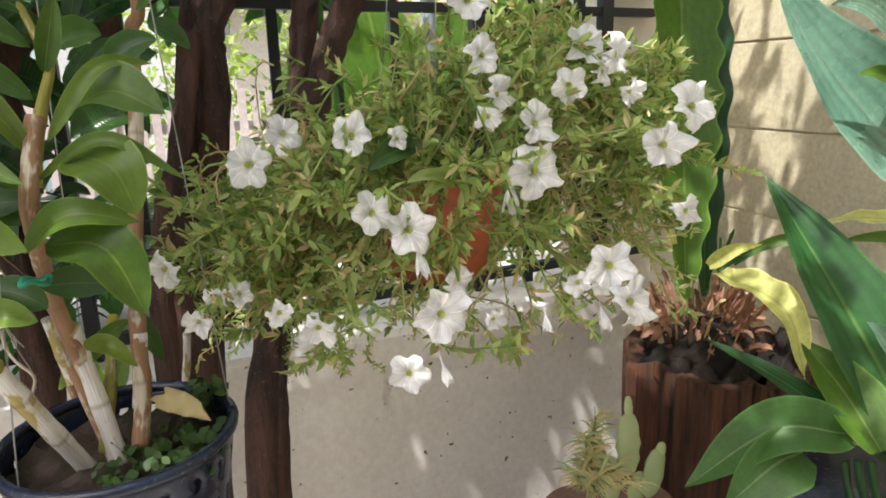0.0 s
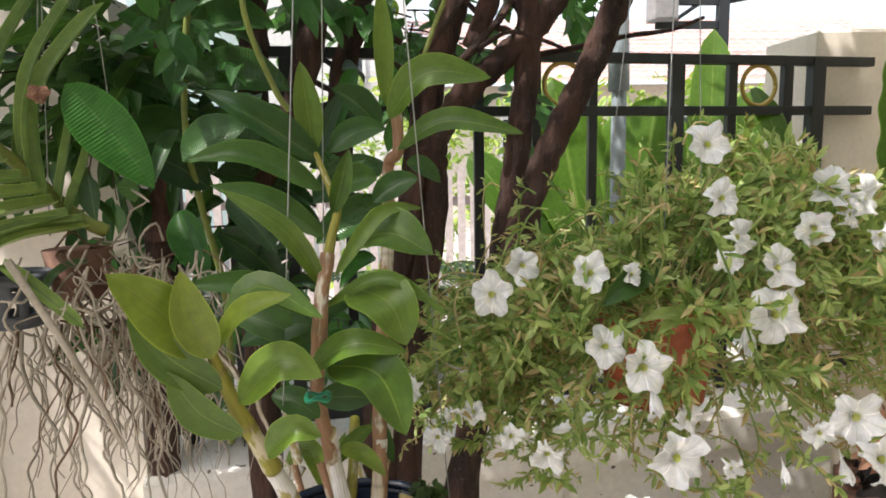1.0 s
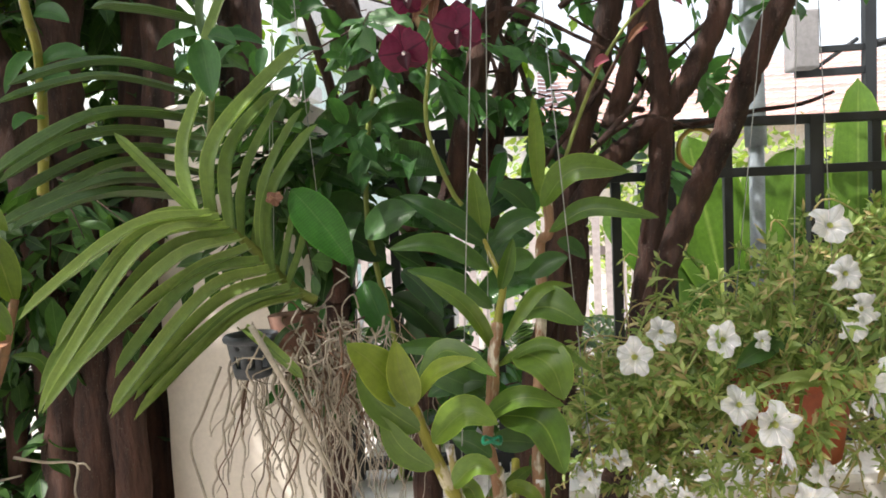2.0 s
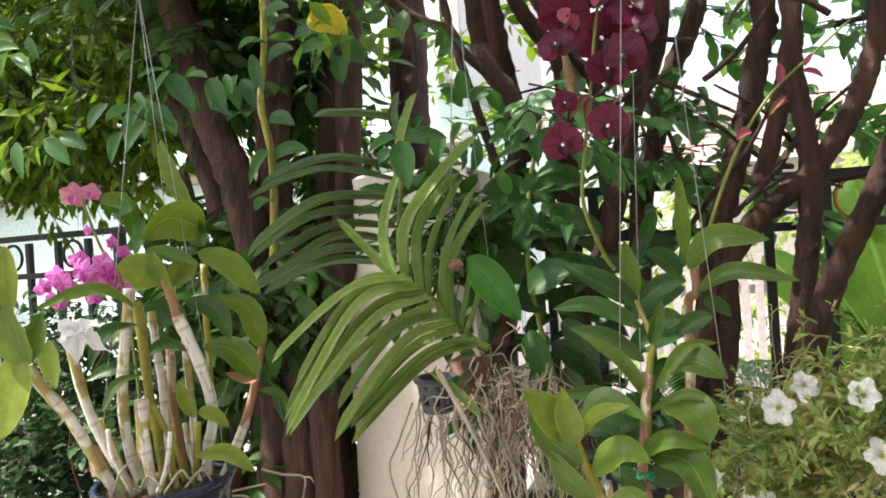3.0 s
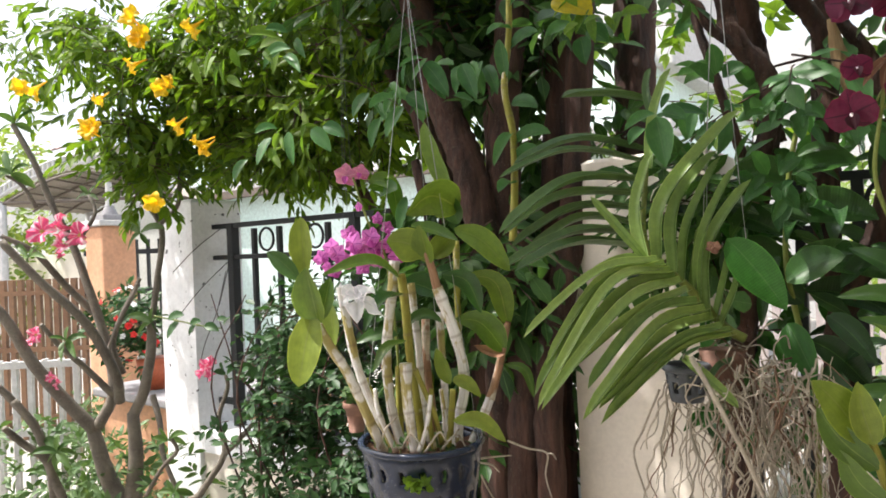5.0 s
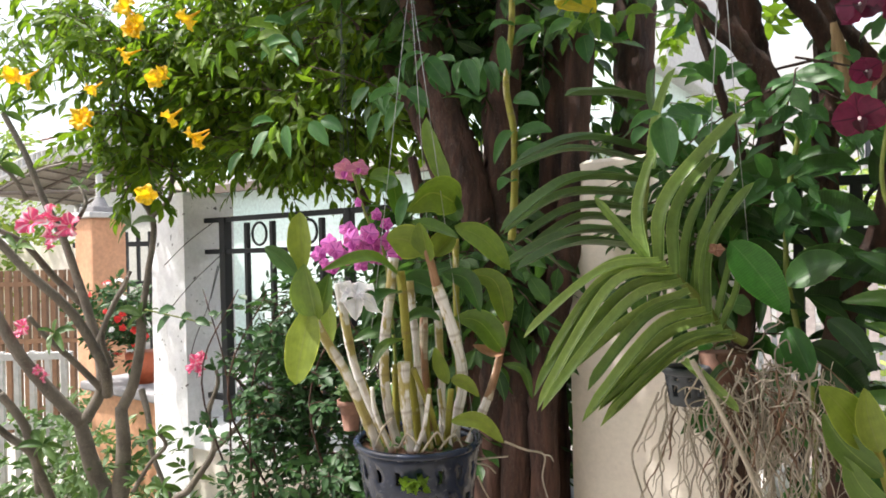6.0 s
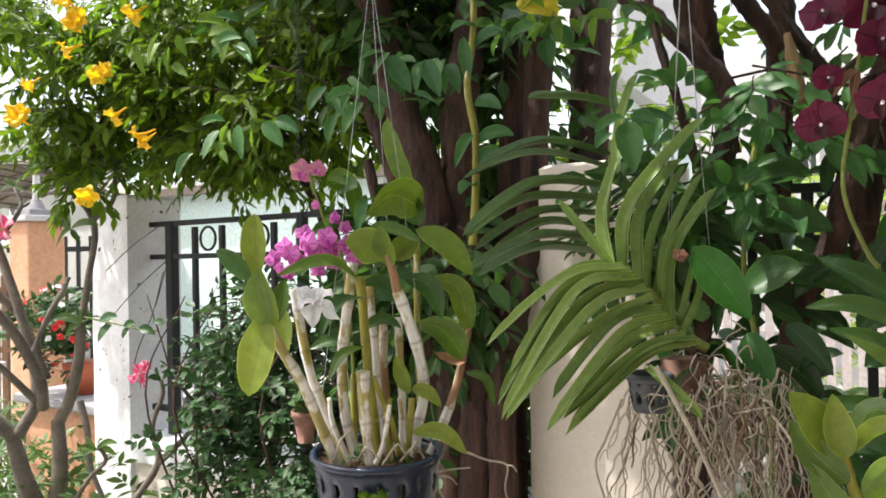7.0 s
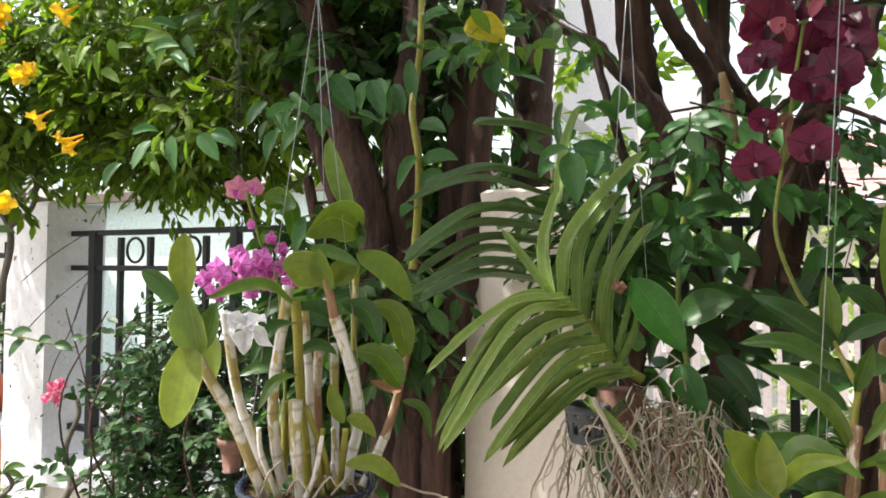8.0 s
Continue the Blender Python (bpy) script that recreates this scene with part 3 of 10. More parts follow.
worn_post("pillar_west", (-2.80, 1.725, 0), (-2.545, 1.985, 1.775), 0.03, M_WHITE, "square fence pillar in flaking white paint", 1)
worn_post("pillar_middle", (-0.71, 1.59, 0), (-0.36, 1.85, 1.72), 0.02, M_PILLAR, "square beige rendered fence pillar", 4)
worn_post("pillar_east", (1.151, 1.985, 0), (1.502, 2.22, 1.72), 0.02, M_PILLAR, "square beige fence pillar at the end of the railing", 9)

# side wall of cream blocks, each course a little uneven
wall_side = tagged(part("wall_side", block((1.646, -3.4, 0), (1.80, 2.3, 2.7), 0), M_CREAM, None), "cream painted blockwork wall", "wall", kind="structure")
for k in range(11):
    z = 0.006 + 0.2425 * k
    part("course", block((1.638 + 0.002 * math.sin(k * 5.1), -3.39, z), (1.649, 2.29, z + 0.2365), 0.0025), M_CREAM, wall_side)
# unseen wall added to close the space behind the camera
bm = block((-7.0, -3.62, 0), (1.8, -3.42, 3.2), 0.01)
setting("wall_behind", bm, M_CREAM, "unseen cream wall added behind the viewpoint", "wall")


# unseen slab added to keep the sun off side wall and blades
bm = block((-0.05, -3.42, 2.74), (1.9, -0.05, 2.84), 0.01)
setting("shade_roof", bm, M_FLATROOF, "added unseen flat roof shading the side wall", "roof")


def iron_bar(lo, hi):
    return block(lo, hi, 0.002)


def railing(name, x0, x1, bars, rings, label, end0=0.0, end1=0.0, top_rail=1.667, base=0.80, askew=None):
    ob = thing(name, ((x0 + x1) / 2, 1.84, 0.8), label, "railing", "railings on the garden wall")
    for z, dz in ((top_rail, 0.0105), (1.53, 0.0105), (0.90, 0.012)):
        part("rail", iron_bar((x0 - end0, 1.827, z - dz), (x1 + end1, 1.853, z + dz)), M_IRON, ob)
    for x, w, top in bars:
        part("post" if w > 0.013 else "bar", iron_bar((x - w, 1.84 - w, base), (x + w, 1.84 + w, min(top - 0.012, top_rail + 0.008))), M_IRON, ob)
    for x, brass in rings:
        a = np.linspace(0, 2 * np.pi, 33)
        pts = [(x + 0.044 * math.cos(t), 1.838, (top_rail + 1.53) / 2 + 0.046 * math.sin(t)) for t in a]
        v, f = tube_data(pts, (0.0055, 0.0055), 8)
        mesh_ob("ring", v, f, M_BRASS if brass else M_IRON, ob, "gilded iron ring" if brass else "dark iron ring")
    if askew:
        for o in ob.children:
            o.data.transform(askew)
    settle(ob)
    return ob


railing("iron_railing", -0.36, 1.15, [(-0.309, 0.011, 1.66), (-0.203, 0.010, 1.66), (-0.091, 0.012, 1.66), (0.024, 0.010, 1.66), (0.162, 0.010, 1.66), (0.298, 0.011, 1.66),
        (0.426, 0.010, 1.66), (0.556, 0.010, 1.66), (0.758, 0.016, 1.69), (0.899, 0.011, 1.66), (1.045, 0.012, 1.66), (1.125, 0.017, 1.69)], [(0.97, True), (0.488, True), (0.231, False), (-0.031, False)],
        "dark painted iron railing with gilded rings", end1=0.13, top_rail=1.645, base=0.85, askew=Matrix.Translation((0, 0.018, 0)) @ FENCE_EAST)
railing("iron_railing", -2.545, -0.69, [(-2.415, 0.019, 1.69), (-2.27, 0.010, 1.66), (-2.11, 0.010, 1.66), (-1.97, 0.010, 1.66), (-1.83, 0.010, 1.66), (-1.69, 0.016, 1.69), (-1.55, 0.010, 1.66),
        (-1.41, 0.010, 1.66), (-1.27, 0.010, 1.66), (-1.13, 0.016, 1.69), (-0.99, 0.010, 1.66), (-0.86, 0.010, 1.66)], [(-2.19, False), (-1.9, False), (-1.48, False)],
        "dark painted iron railing with scroll rings beside a white pillar", end0=0.02)

# ---- beyond the fence ----
M_FARWHITE = surface("far white render", (0.50, 0.49, 0.48), (0.58, 0.57, 0.56), 0.8, 20, 0.8, 0.1)
M_BEIGE = surface("far beige render", (0.50, 0.44, 0.36), (0.60, 0.54, 0.45), 0.8, 20, 0.8, 0.1)
M_PICKET = surface("pinkish white fence paint", (0.36, 0.31, 0.30), (0.46, 0.40, 0.385), 2, 30, 0.7, 0.1)
M_TILE = surface("red roof tile", (0.30, 0.155, 0.13), (0.42, 0.245, 0.21), 1.5, 25, 0.7, 0.2, island=True)
M_MINT = surface("pale mint paint", (0.58, 0.72, 0.68), (0.68, 0.80, 0.76), 0.8, 20, 0.8, 0.1)
M_ORANGE = surface("orange gatepost paint", (0.54, 0.27, 0.15), (0.64, 0.36, 0.22), 1.5, 30, 0.8, 0.15, stain=(0.62, 0.45, 0.33), stain_at=0.68)
M_BROWNROOF = surface("brown corrugated sheet", (0.09, 0.07, 0.055), (0.16, 0.125, 0.10), 2, 40, 0.6, 0.2)
M_SHEET = surface("pale fibre sheet", (0.26, 0.22, 0.18), (0.36, 0.31, 0.26), 2, 40, 0.6, 0.2)
M_SLAT = surface("brown slat paint", (0.17, 0.085, 0.045), (0.27, 0.15, 0.08), 3, 40, 0.6, 0.2)
M_GLASSDARK = surface("dark window pane", (0.02, 0.025, 0.03), (0.04, 0.045, 0.05), 2, 30, 0.12, 0.0)
M_GREYPOLE = surface("grey blue pipe paint", (0.22, 0.26, 0.29), (0.32, 0.36, 0.40), 5, 60, 0.55, 0.15, stain=(0.16, 0.14, 0.12), stain_at=0.6)
M_STONEGREY = surface("grey coping stone", (0.20, 0.19, 0.20), (0.30, 0.29, 0.30), 3, 50, 0.85, 0.2)
# pale yellow green, with the sun on it put into the leaf colour
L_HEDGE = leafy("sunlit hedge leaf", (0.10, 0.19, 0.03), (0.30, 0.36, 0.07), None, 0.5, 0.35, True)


def tiled_roof(parent, x0, x1, y0, z0, y1, z1, rows=14, cols=46):
    """One slope of pan tiles: each row a rippled strip that overlaps the next."""
    items = []
    for r in range(rows):
        a, b = r / rows, (r + 1.12) / rows
        verts, faces = [], []
        n = cols * 4
        for i in range(n + 1):
            x = x0 + (x1 - x0) * i / n
            h = 0.022 * abs(math.sin(math.pi * i / 4))
            for t, lift in ((a, 0.03), (b, 0.0)):
                verts.append((x, y0 + (y1 - y0) * t, z0 + (z1 - z0) * t + h + lift))
        for i in range(n):
            faces.append((2 * i, 2 * i + 2, 2 * i + 3, 2 * i + 1))
        items.append((verts, faces))
    v, f = join_data(items)
    return tagged(mesh_ob("roof_tiles", v, f, M_TILE, parent, "red pan tile roof"), kind="stuff")


def window(parent, lo, hi, y):
    w = part("window", block((lo[0], y - 0.03, lo[1]), (hi[0], y + 0.02, hi[1]), 0), M_GLASSDARK, parent, "dark window pane")
    t = 0.06
    for a, b in (((lo[0] - t, lo[1] - t), (hi[0] + t, lo[1])), ((lo[0] - t, hi[1]), (hi[0] + t, hi[1] + t)), ((lo[0] - t, lo[1]), (lo[0], hi[1])), ((hi[0], lo[1]), (hi[0] + t, hi[1])),
                 (((lo[0] + hi[0]) / 2 - 0.02, lo[1]), ((lo[0] + hi[0]) / 2 + 0.02, hi[1]))):
        part("frame", block((a[0], y - 0.06, a[1]), (b[0], y + 0.01, b[1]), 0), M_FARWHITE, w)


house = thing("house", (4, 15, 0), "white house with a red pan tile roof", "house")
part("wall", block((0.4, 13.6, 0), (11, 20, 2.75), 0.02), M_BEIGE, house, "beige front wall")
tiled_roof(house, -0.2, 11.6, 13.0, 2.72, 16.5, 4.5)
part("wall", block((-4.5, 14.0, 0), (0.4, 20, 5.2), 0.02), M_FARWHITE, house, "white gable wall")
window(house, (-0.72, 2.95), (-0.50, 3.45), 14.0)
window(house, (2.2, 0.9), (3.6, 2.1), 13.6)
window(house, (5.6, 0.9), (7.0, 2.1), 13.6)
settle(house)

house = thing("house", (-7, 8, 0), "pale mint house with a brown eave", "house")
part("wall", block((-10.5, 6.9, 0), (-2.3, 12, 3.6), 0.02), M_MINT, house)
part("eave", block((-10.9, 6.72, 2.62), (-2.0, 7.2, 2.78), 0.02), M_FARWHITE, house, "white roof edge")
part("fascia", block((-10.9, 6.66, 2.49), (-2.0, 6.74, 2.62), 0.01), M_BROWNROOF, house, "brown fascia board")
part("wall", block((-10.7, 7.2, 3.4), (-2.1, 12, 5.6), 0.02), M_FARWHITE, house, "white upper storey")
settle(house)

house = thing("house", (-17, 9, 0), "far white house with a tiled hip roof", "house")
part("wall", block((-22, 7.6, 0), (-12.4, 14, 4.1), 0.02), M_FARWHITE, house)
tiled_roof(house, -22.6, -11.8, 7.0, 4.1, 10.5, 5.4, 9, 36)
settle(house)

# white picket fence across the lane
fence = thing("picket_fence", (1.5, 4.9, 0), "white painted picket fence across the lane", "fence")
for k in range(58):
    x = -1.6 + k * 0.085
    part("picket", block((x, 4.86, 0.0), (x + 0.05, 4.89, 1.36 + 0.02 * math.sin(k)), 0), M_PICKET, fence)
for z in (0.35, 1.1):
    part("rail", block((-1.65, 4.895, z), (3.4, 4.93, z + 0.06), 0), M_PICKET, fence)
settle(fence)


def hedge(name, lo, hi, count, leaf, mat, label, seed, category="hedge"):
    r = np.random.default_rng(seed)
    c = r.uniform(lo, hi, (count, 3))
    at, ahead, up, size, twigs = sprays(c, 7, leaf * 2.2, leaf, 0.1, seed)
    return tagged(leaf_cloud(name, at, ahead, up, size, 0.5, mat), label, category, kind="stuff")


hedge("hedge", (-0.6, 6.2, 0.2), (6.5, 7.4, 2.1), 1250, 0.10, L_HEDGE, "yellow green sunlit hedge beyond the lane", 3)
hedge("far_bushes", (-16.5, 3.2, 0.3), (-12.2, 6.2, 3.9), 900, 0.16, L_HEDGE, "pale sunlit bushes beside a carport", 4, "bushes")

# grey pipe and black bracket frame behind the railing
pole = thing("pole", (0.785, 2.36, 0), "grey painted pipe standing behind the railing", "pole")
tube("pipe", [(0.785, 2.36, 0), (0.787, 2.36, 1.3), (0.79, 2.37, 1.7)], (0.022, 0.022), M_GREYPOLE, pole, 12)
tube("sleeve", [(0.788, 2.365, 1.62), (0.775, 2.385, 2.4)], (0.031, 0.031), M_GREYPOLE, pole, 12, label="wider blue grey sleeve")
settle(pole)
frame_ob = thing("bracket_frame", (1.4, 3.02, 0), "black iron bracket frame with a small box", "bracket")
for a, b in (((1.40, 3.01, 0), (1.44, 3.05, 2.35)), ((1.15, 3.02, 1.915), (1.42, 3.04, 1.945)), ((1.2, 3.02, 2.005), (1.42, 3.04, 2.03))):
    part("bar", block(a, b, 0.003), M_IRON, frame_ob)
tube("arm", [(1.41, 3.03, 2.02), (1.9, 3.05, 2.11)], (0.016, 0.016), M_IRON, frame_ob, 8)
tube("brace", [(1.2, 3.03, 1.93), (1.38, 3.03, 2.05)], (0.008, 0.008), M_IRON, frame_ob, 6)
part("box", block((1.12, 2.96, 1.94), (1.215, 3.06, 2.16), 0.008), M_STONEGREY, frame_ob, "small weathered grey box")
settle(frame_ob)

# ---- gateway to the west ----
gate = thing("gatepost", (-4.835, 2.57, 0), "orange painted gatepost with a stepped cap and lamp", "gatepost")
GX, GY = -4.835, 2.57
part("shaft", block((GX - 0.125, GY - 0.125, 0), (GX + 0.125, GY + 0.125, 1.80), 0.02), M_ORANGE, gate)
part("cap", block((GX - 0.155, GY - 0.155, 1.80), (GX + 0.155, GY + 0.155, 1.84), 0.01), M_FARWHITE, gate, "white stepped cap")
part("cap", block((GX - 0.10, GY - 0.10, 1.84), (GX + 0.10, GY + 0.10, 1.885), 0.01), M_STONEGREY, gate)
for name, r1, r2, depth, z, mat, label in (("lamp_foot", 0.060, 0.030, 0.07, 1.920, M_STONEGREY, ""), ("lamp_shade", 0.026, 0.022, 0.17, 2.04, M_FARWHITE, "frosted white lamp shade")):
    bm = bmesh.new()
    bmesh.ops.create_cone(bm, cap_ends=True, segments=20, radius1=r1, radius2=r2, depth=depth)
    bmesh.ops.translate(bm, verts=bm.verts, vec=(GX, GY, z))
    part(name, bm, mat, gate, label)
settle(gate)


def bar_gate(name, x0, y0, x1, y1, z0, z1, n, w, mat, label, rails):
    g = thing(name, ((x0 + x1) / 2, (y0 + y1) / 2, 0), label, "gate")
    ang = math.atan2(y1 - y0, x1 - x0)
    length = math.hypot(x1 - x0, y1 - y0)
    turn = Matrix.Translation((x0, y0, 0)) @ Matrix.Rotation(ang, 4, "Z")
    for k in range(n):
        s = length * (k + 0.5) / n
        bm = block((s - w, -w, z0), (s + w, w, z1), 0)
        bm.transform(turn)
        part("slat", bm, mat, g)
    for z in rails:
        bm = block((0, -w * 1.4, z - 0.02), (length, w * 1.4, z + 0.02), 0)
        bm.transform(turn)
        part("rail", bm, mat, g)
    settle(g)
    return g


bar_gate("slatted_gate", -8.6, 1.2, -5.7, 3.2, 0.0, 1.42, 44, 0.022, M_SLAT, "brown slatted driveway gate", (0.2, 0.8, 1.3))
bar_gate("white_railing", -4.75, 1.42, -4.05, 1.97, 0.0, 0.98, 10, 0.014, M_FARWHITE, "white barred railing beside the driveway", (0.12, 0.55, 0.95))
bar_gate("iron_gate", -5.6, 2.75, -4.9, 3.25, 0.0, 1.72, 9, 0.012, M_IRON, "dark iron gate beside an orange post", (0.3, 1.3, 1.62))

bm = block((-14.5, 5.6, 0), (-10.9, 5.8, 1.75), 0.01)
setting("wall_far", bm, M_PILLAR, "beige rendered boundary wall beyond the gate")

# arched carport
carport = thing("carport", (-8, 4, 0), "arched carport roof on thin columns", "carport")
A, B = np.array((-10.6, 4.0)), np.array((-8.50, 5.5))
ax = (B - A) / np.linalg.norm(B - A)
back = np.array((-ax[1], ax[0]))
if back[1] < 0:
    back = -back
span = np.linalg.norm(B - A)


def arch_point(s, d, up=0.0):
    p = A + ax * span * s + back * d
    return (p[0], p[1], 2.43 + 0.46 * math.sin(math.pi * s) + up)


items = []
n = 60
for k in range(n):
    s0 = k / n
    h = 0.025 if k % 2 else 0.0
    items += [arch_point(s0, 0, h), arch_point(s0, 2.4, h)]
v, f = items, [(2 * k, 2 * k + 2, 2 * k + 3, 2 * k + 1) for k in range(n - 1)]
mesh_ob("roof_sheet", v, f, M_SHEET, carport, "brownish grey ribbed roof sheet")
for d in (0.0, 0.8, 1.6, 2.4):
    tube("rib", [arch_point(s, d, -0.04) for s in np.linspace(0, 1, 13)], (0.02, 0.02), M_BROWNROOF, carport, 6, steps=2)
tube("rail", [arch_point(0, -0.02, 0.02), arch_point(0.5, -0.02, -0.44), arch_point(1, -0.02, 0.02)], (0.025, 0.025), M_BROWNROOF, carport, 6)
tube("edge_trim", [arch_point(s, -0.05, 0.08) for s in np.linspace(0, 1, 13)], (0.03, 0.03), M_FARWHITE, carport, 6, steps=2)
tube("edge_trim", [arch_point(s, -0.05, 0.2) for s in np.linspace(0, 1, 13)], (0.02, 0.02), M_FARWHITE, carport, 6, steps=2)
for s in np.linspace(0.03, 0.97, 36):
    p = arch_point(s, -0.05, 0.08)
    part("baluster", block((p[0] - 0.02, p[1] - 0.02, p[2]), (p[0] + 0.02, p[1] + 0.02, p[2] + 0.12), 0), M_FARWHITE, carport)
for s, d in ((0.02, 0), (0.98, 0), (0.02, 2.3), (0.98, 2.3)):
    p = arch_point(s, d)
    tube("column", [(p[0], p[1], 0), (p[0], p[1], p[2])], (0.06, 0.06), M_FARWHITE, carport, 10)
for s in np.linspace(0.06, 0.94, 12):
    tube("purlin", [arch_point(s, 0, -0.03), arch_point(s, 2.4, -0.03)], (0.014, 0.014), M_BROWNROOF, carport, 6, steps=2)
settle(carport)

# terrace step with orange side behind the white pillar
bm = block((-3.70, 1.9, 0), (-2.82, 2.9, 0.80), 0.01)
tagged(part("terrace", bm, M_ORANGE, None), "orange terrace edge with a grey stone top", "terrace", kind="structure")
bm = block((-3.74, 1.86, 0.80), (-2.81, 2.94, 0.845), 0.01)
tagged(part("terrace_top", bm, M_STONEGREY, None), "grey stone terrace top", "terrace", kind="structure")

# ---- trees ----
M_TORN = surface("torn pale wood", (0.26, 0.16, 0.08), (0.45, 0.31, 0.17), 12, 90, 0.85, 0.6, stretch=(3, 3, 0.3))
def stem(parent, pts, r0, r1, mat=None, seed=0, sides=10, label=""):
    ob = tube("trunk", pts, (r0, (r0 + r1) / 2, r1), mat or M_BARK, parent, sides + 4, 0.15, 9, label, seed)
    return ob


def crown(parent, boxes, leaf, per, reach, mat, seed, droop=0.5, ratio=0.45, label=""):
    """Leafy clumps in uneven masses: each box is (centre, half size, number of twigs)."""
    r = np.random.default_rng(seed)
    cs = []
    for c, h, count in boxes:
        q = r.normal(size=(count * 3, 3)) * 0.52
        q = q[(q ** 2).sum(1) < 1.0][:count]
        keep = np.array([noise.noise(Vector((c[0] + p[0] * h[0], c[1] + p[1] * h[1], c[2] + p[2] * h[2])) * 4.2 + Vector((seed, 0, 0))) > -0.22 for p in q])
        cs.append(np.array(c) + q[keep] * np.array(h))
    cs = np.concatenate(cs)
    at, ahead, up, size, twigs = sprays(cs, per, reach, leaf, droop, seed)
    tagged(leaf_cloud("crown", at, ahead, up, size, ratio, mat, parent, label), kind="stuff")
    twig_mesh("twig_mass", twigs, 0.0022, M_BARK, parent)


tree_east = thing("garden_tree", (0.3, 1.42, 0.03), "many-stemmed tree with speckled dark bark before the railing", "tree", "garden trees")
stem(tree_east, [(0.180, 1.300, 0.000), (0.190, 1.310, 0.780), (0.250, 1.360, 1.100), (0.318, 1.400, 1.329), (0.369, 1.400, 1.464), (0.414, 1.400, 1.552), (0.452, 1.380, 1.651), (0.474, 1.360, 1.713), (0.620, 1.250, 2.100), (0.660, 1.100, 2.600)], 0.024, 0.018, seed=1)
stem(tree_east, [(0.200, 1.420, 0.000), (0.220, 1.420, 0.800), (0.260, 1.440, 1.100), (0.300, 1.450, 1.325), (0.321, 1.450, 1.467), (0.335, 1.450, 1.580), (0.335, 1.450, 1.694), (0.321, 1.450, 1.811), (0.320, 1.450, 1.946), (0.300, 1.500, 2.400)], 0.023, 0.016, seed=2)
stem(tree_east, [(0.100, 1.460, 0.000), (0.130, 1.460, 0.900), (0.181, 1.450, 1.357), (0.183, 1.450, 1.453), (0.233, 1.450, 1.536), (0.289, 1.450, 1.585), (0.352, 1.450, 1.641), (0.399, 1.450, 1.712), (0.439, 1.450, 1.803), (0.462, 1.450, 1.919), (0.500, 1.500, 2.400)], 0.023, 0.017, seed=3)
stem(tree_east, [(0.100, 1.500, 0.000), (0.100, 1.500, 0.900), (0.163, 1.500, 1.452), (0.202, 1.500, 1.617), (0.243, 1.500, 1.756), (0.271, 1.500, 1.884), (0.283, 1.500, 1.969), (0.220, 1.400, 2.300), (0.200, 1.000, 2.750)], 0.026, 0.021, seed=4)
stem(tree_east, [(-0.10, 1.48, 0), (-0.11, 1.46, 0.9), (-0.11, 1.46, 1.23), (-0.10, 1.47, 1.39), (-0.04, 1.5, 1.52), (0.02, 1.5, 1.76), (0.09, 1.5, 1.97), (0.12, 1.4, 2.5)], 0.030, 0.020, seed=5)
stem(tree_east, [(0.05, 1.40, 0), (0.07, 1.40, 0.9), (0.09, 1.40, 1.16), (0.13, 1.41, 1.3), (0.16, 1.44, 1.45)], 0.018, 0.015, seed=7)
stem(tree_east, [(-0.297, 1.622, 2.233), (-0.287, 1.633, 2.077), (-0.27, 1.646, 1.96), (-0.254, 1.657, 1.856), (-0.237, 1.67, 1.726)], 0.026, 0.022, seed=40)
stem(tree_east, [(-0.527, 1.403, 2.149), (-0.434, 1.451, 2.059), (-0.352, 1.492, 2.017), (-0.331, 1.504, 1.974), (-0.277, 1.533, 1.914), (-0.222, 1.562, 1.853), (-0.179, 1.584, 1.811)], 0.01, 0.011, seed=41)
stem(tree_east, [(-0.26, 1.586, 2.185), (-0.205, 1.618, 2.06), (-0.149, 1.649, 1.972), (-0.127, 1.662, 1.884), (-0.137, 1.662, 1.758)], 0.018, 0.022, seed=42)
stem(tree_east, [(-0.189, 1.534, 2.139), (-0.152, 1.555, 2.044), (-0.099, 1.585, 1.949), (-0.052, 1.611, 1.871), (-0.036, 1.621, 1.794)], 0.013, 0.015, seed=43)
stem(tree_east, [(-0.126, 1.718, 2.213), (-0.132, 1.721, 2.029), (-0.141, 1.724, 1.833), (-0.15, 1.727, 1.636), (-0.159, 1.731, 1.426)], 0.026, 0.03, seed=44)
stem(tree_east, [(0.204, 1.813, 2.176), (0.158, 1.796, 2.025), (0.1, 1.772, 1.898), (0.055, 1.757, 1.734), (0.018, 1.744, 1.581), (-0.001, 1.742, 1.381)], 0.022, 0.026, seed=45)
stem(tree_east, [(-0.426, 1.638, 2.223), (-0.391, 1.662, 2.02), (-0.344, 1.692, 1.829), (-0.309, 1.716, 1.666), (-0.298, 1.727, 1.503)], 0.01, 0.012, seed=46)
stem(tree_east, [(0.249, 1.470, 1.610), (0.286, 1.470, 1.714), (0.308, 1.470, 1.817), (0.332, 1.470, 1.950)], 0.018, 0.014, seed=48)
tube("bare_wood", [(-0.111, 1.557, 1.945), (-0.099, 1.565, 1.872), (-0.087, 1.574, 1.802)], (0.006, 0.017, 0.008), M_TORN, tree_east, 8, 0.15, 5, "pale torn patch of bare wood")
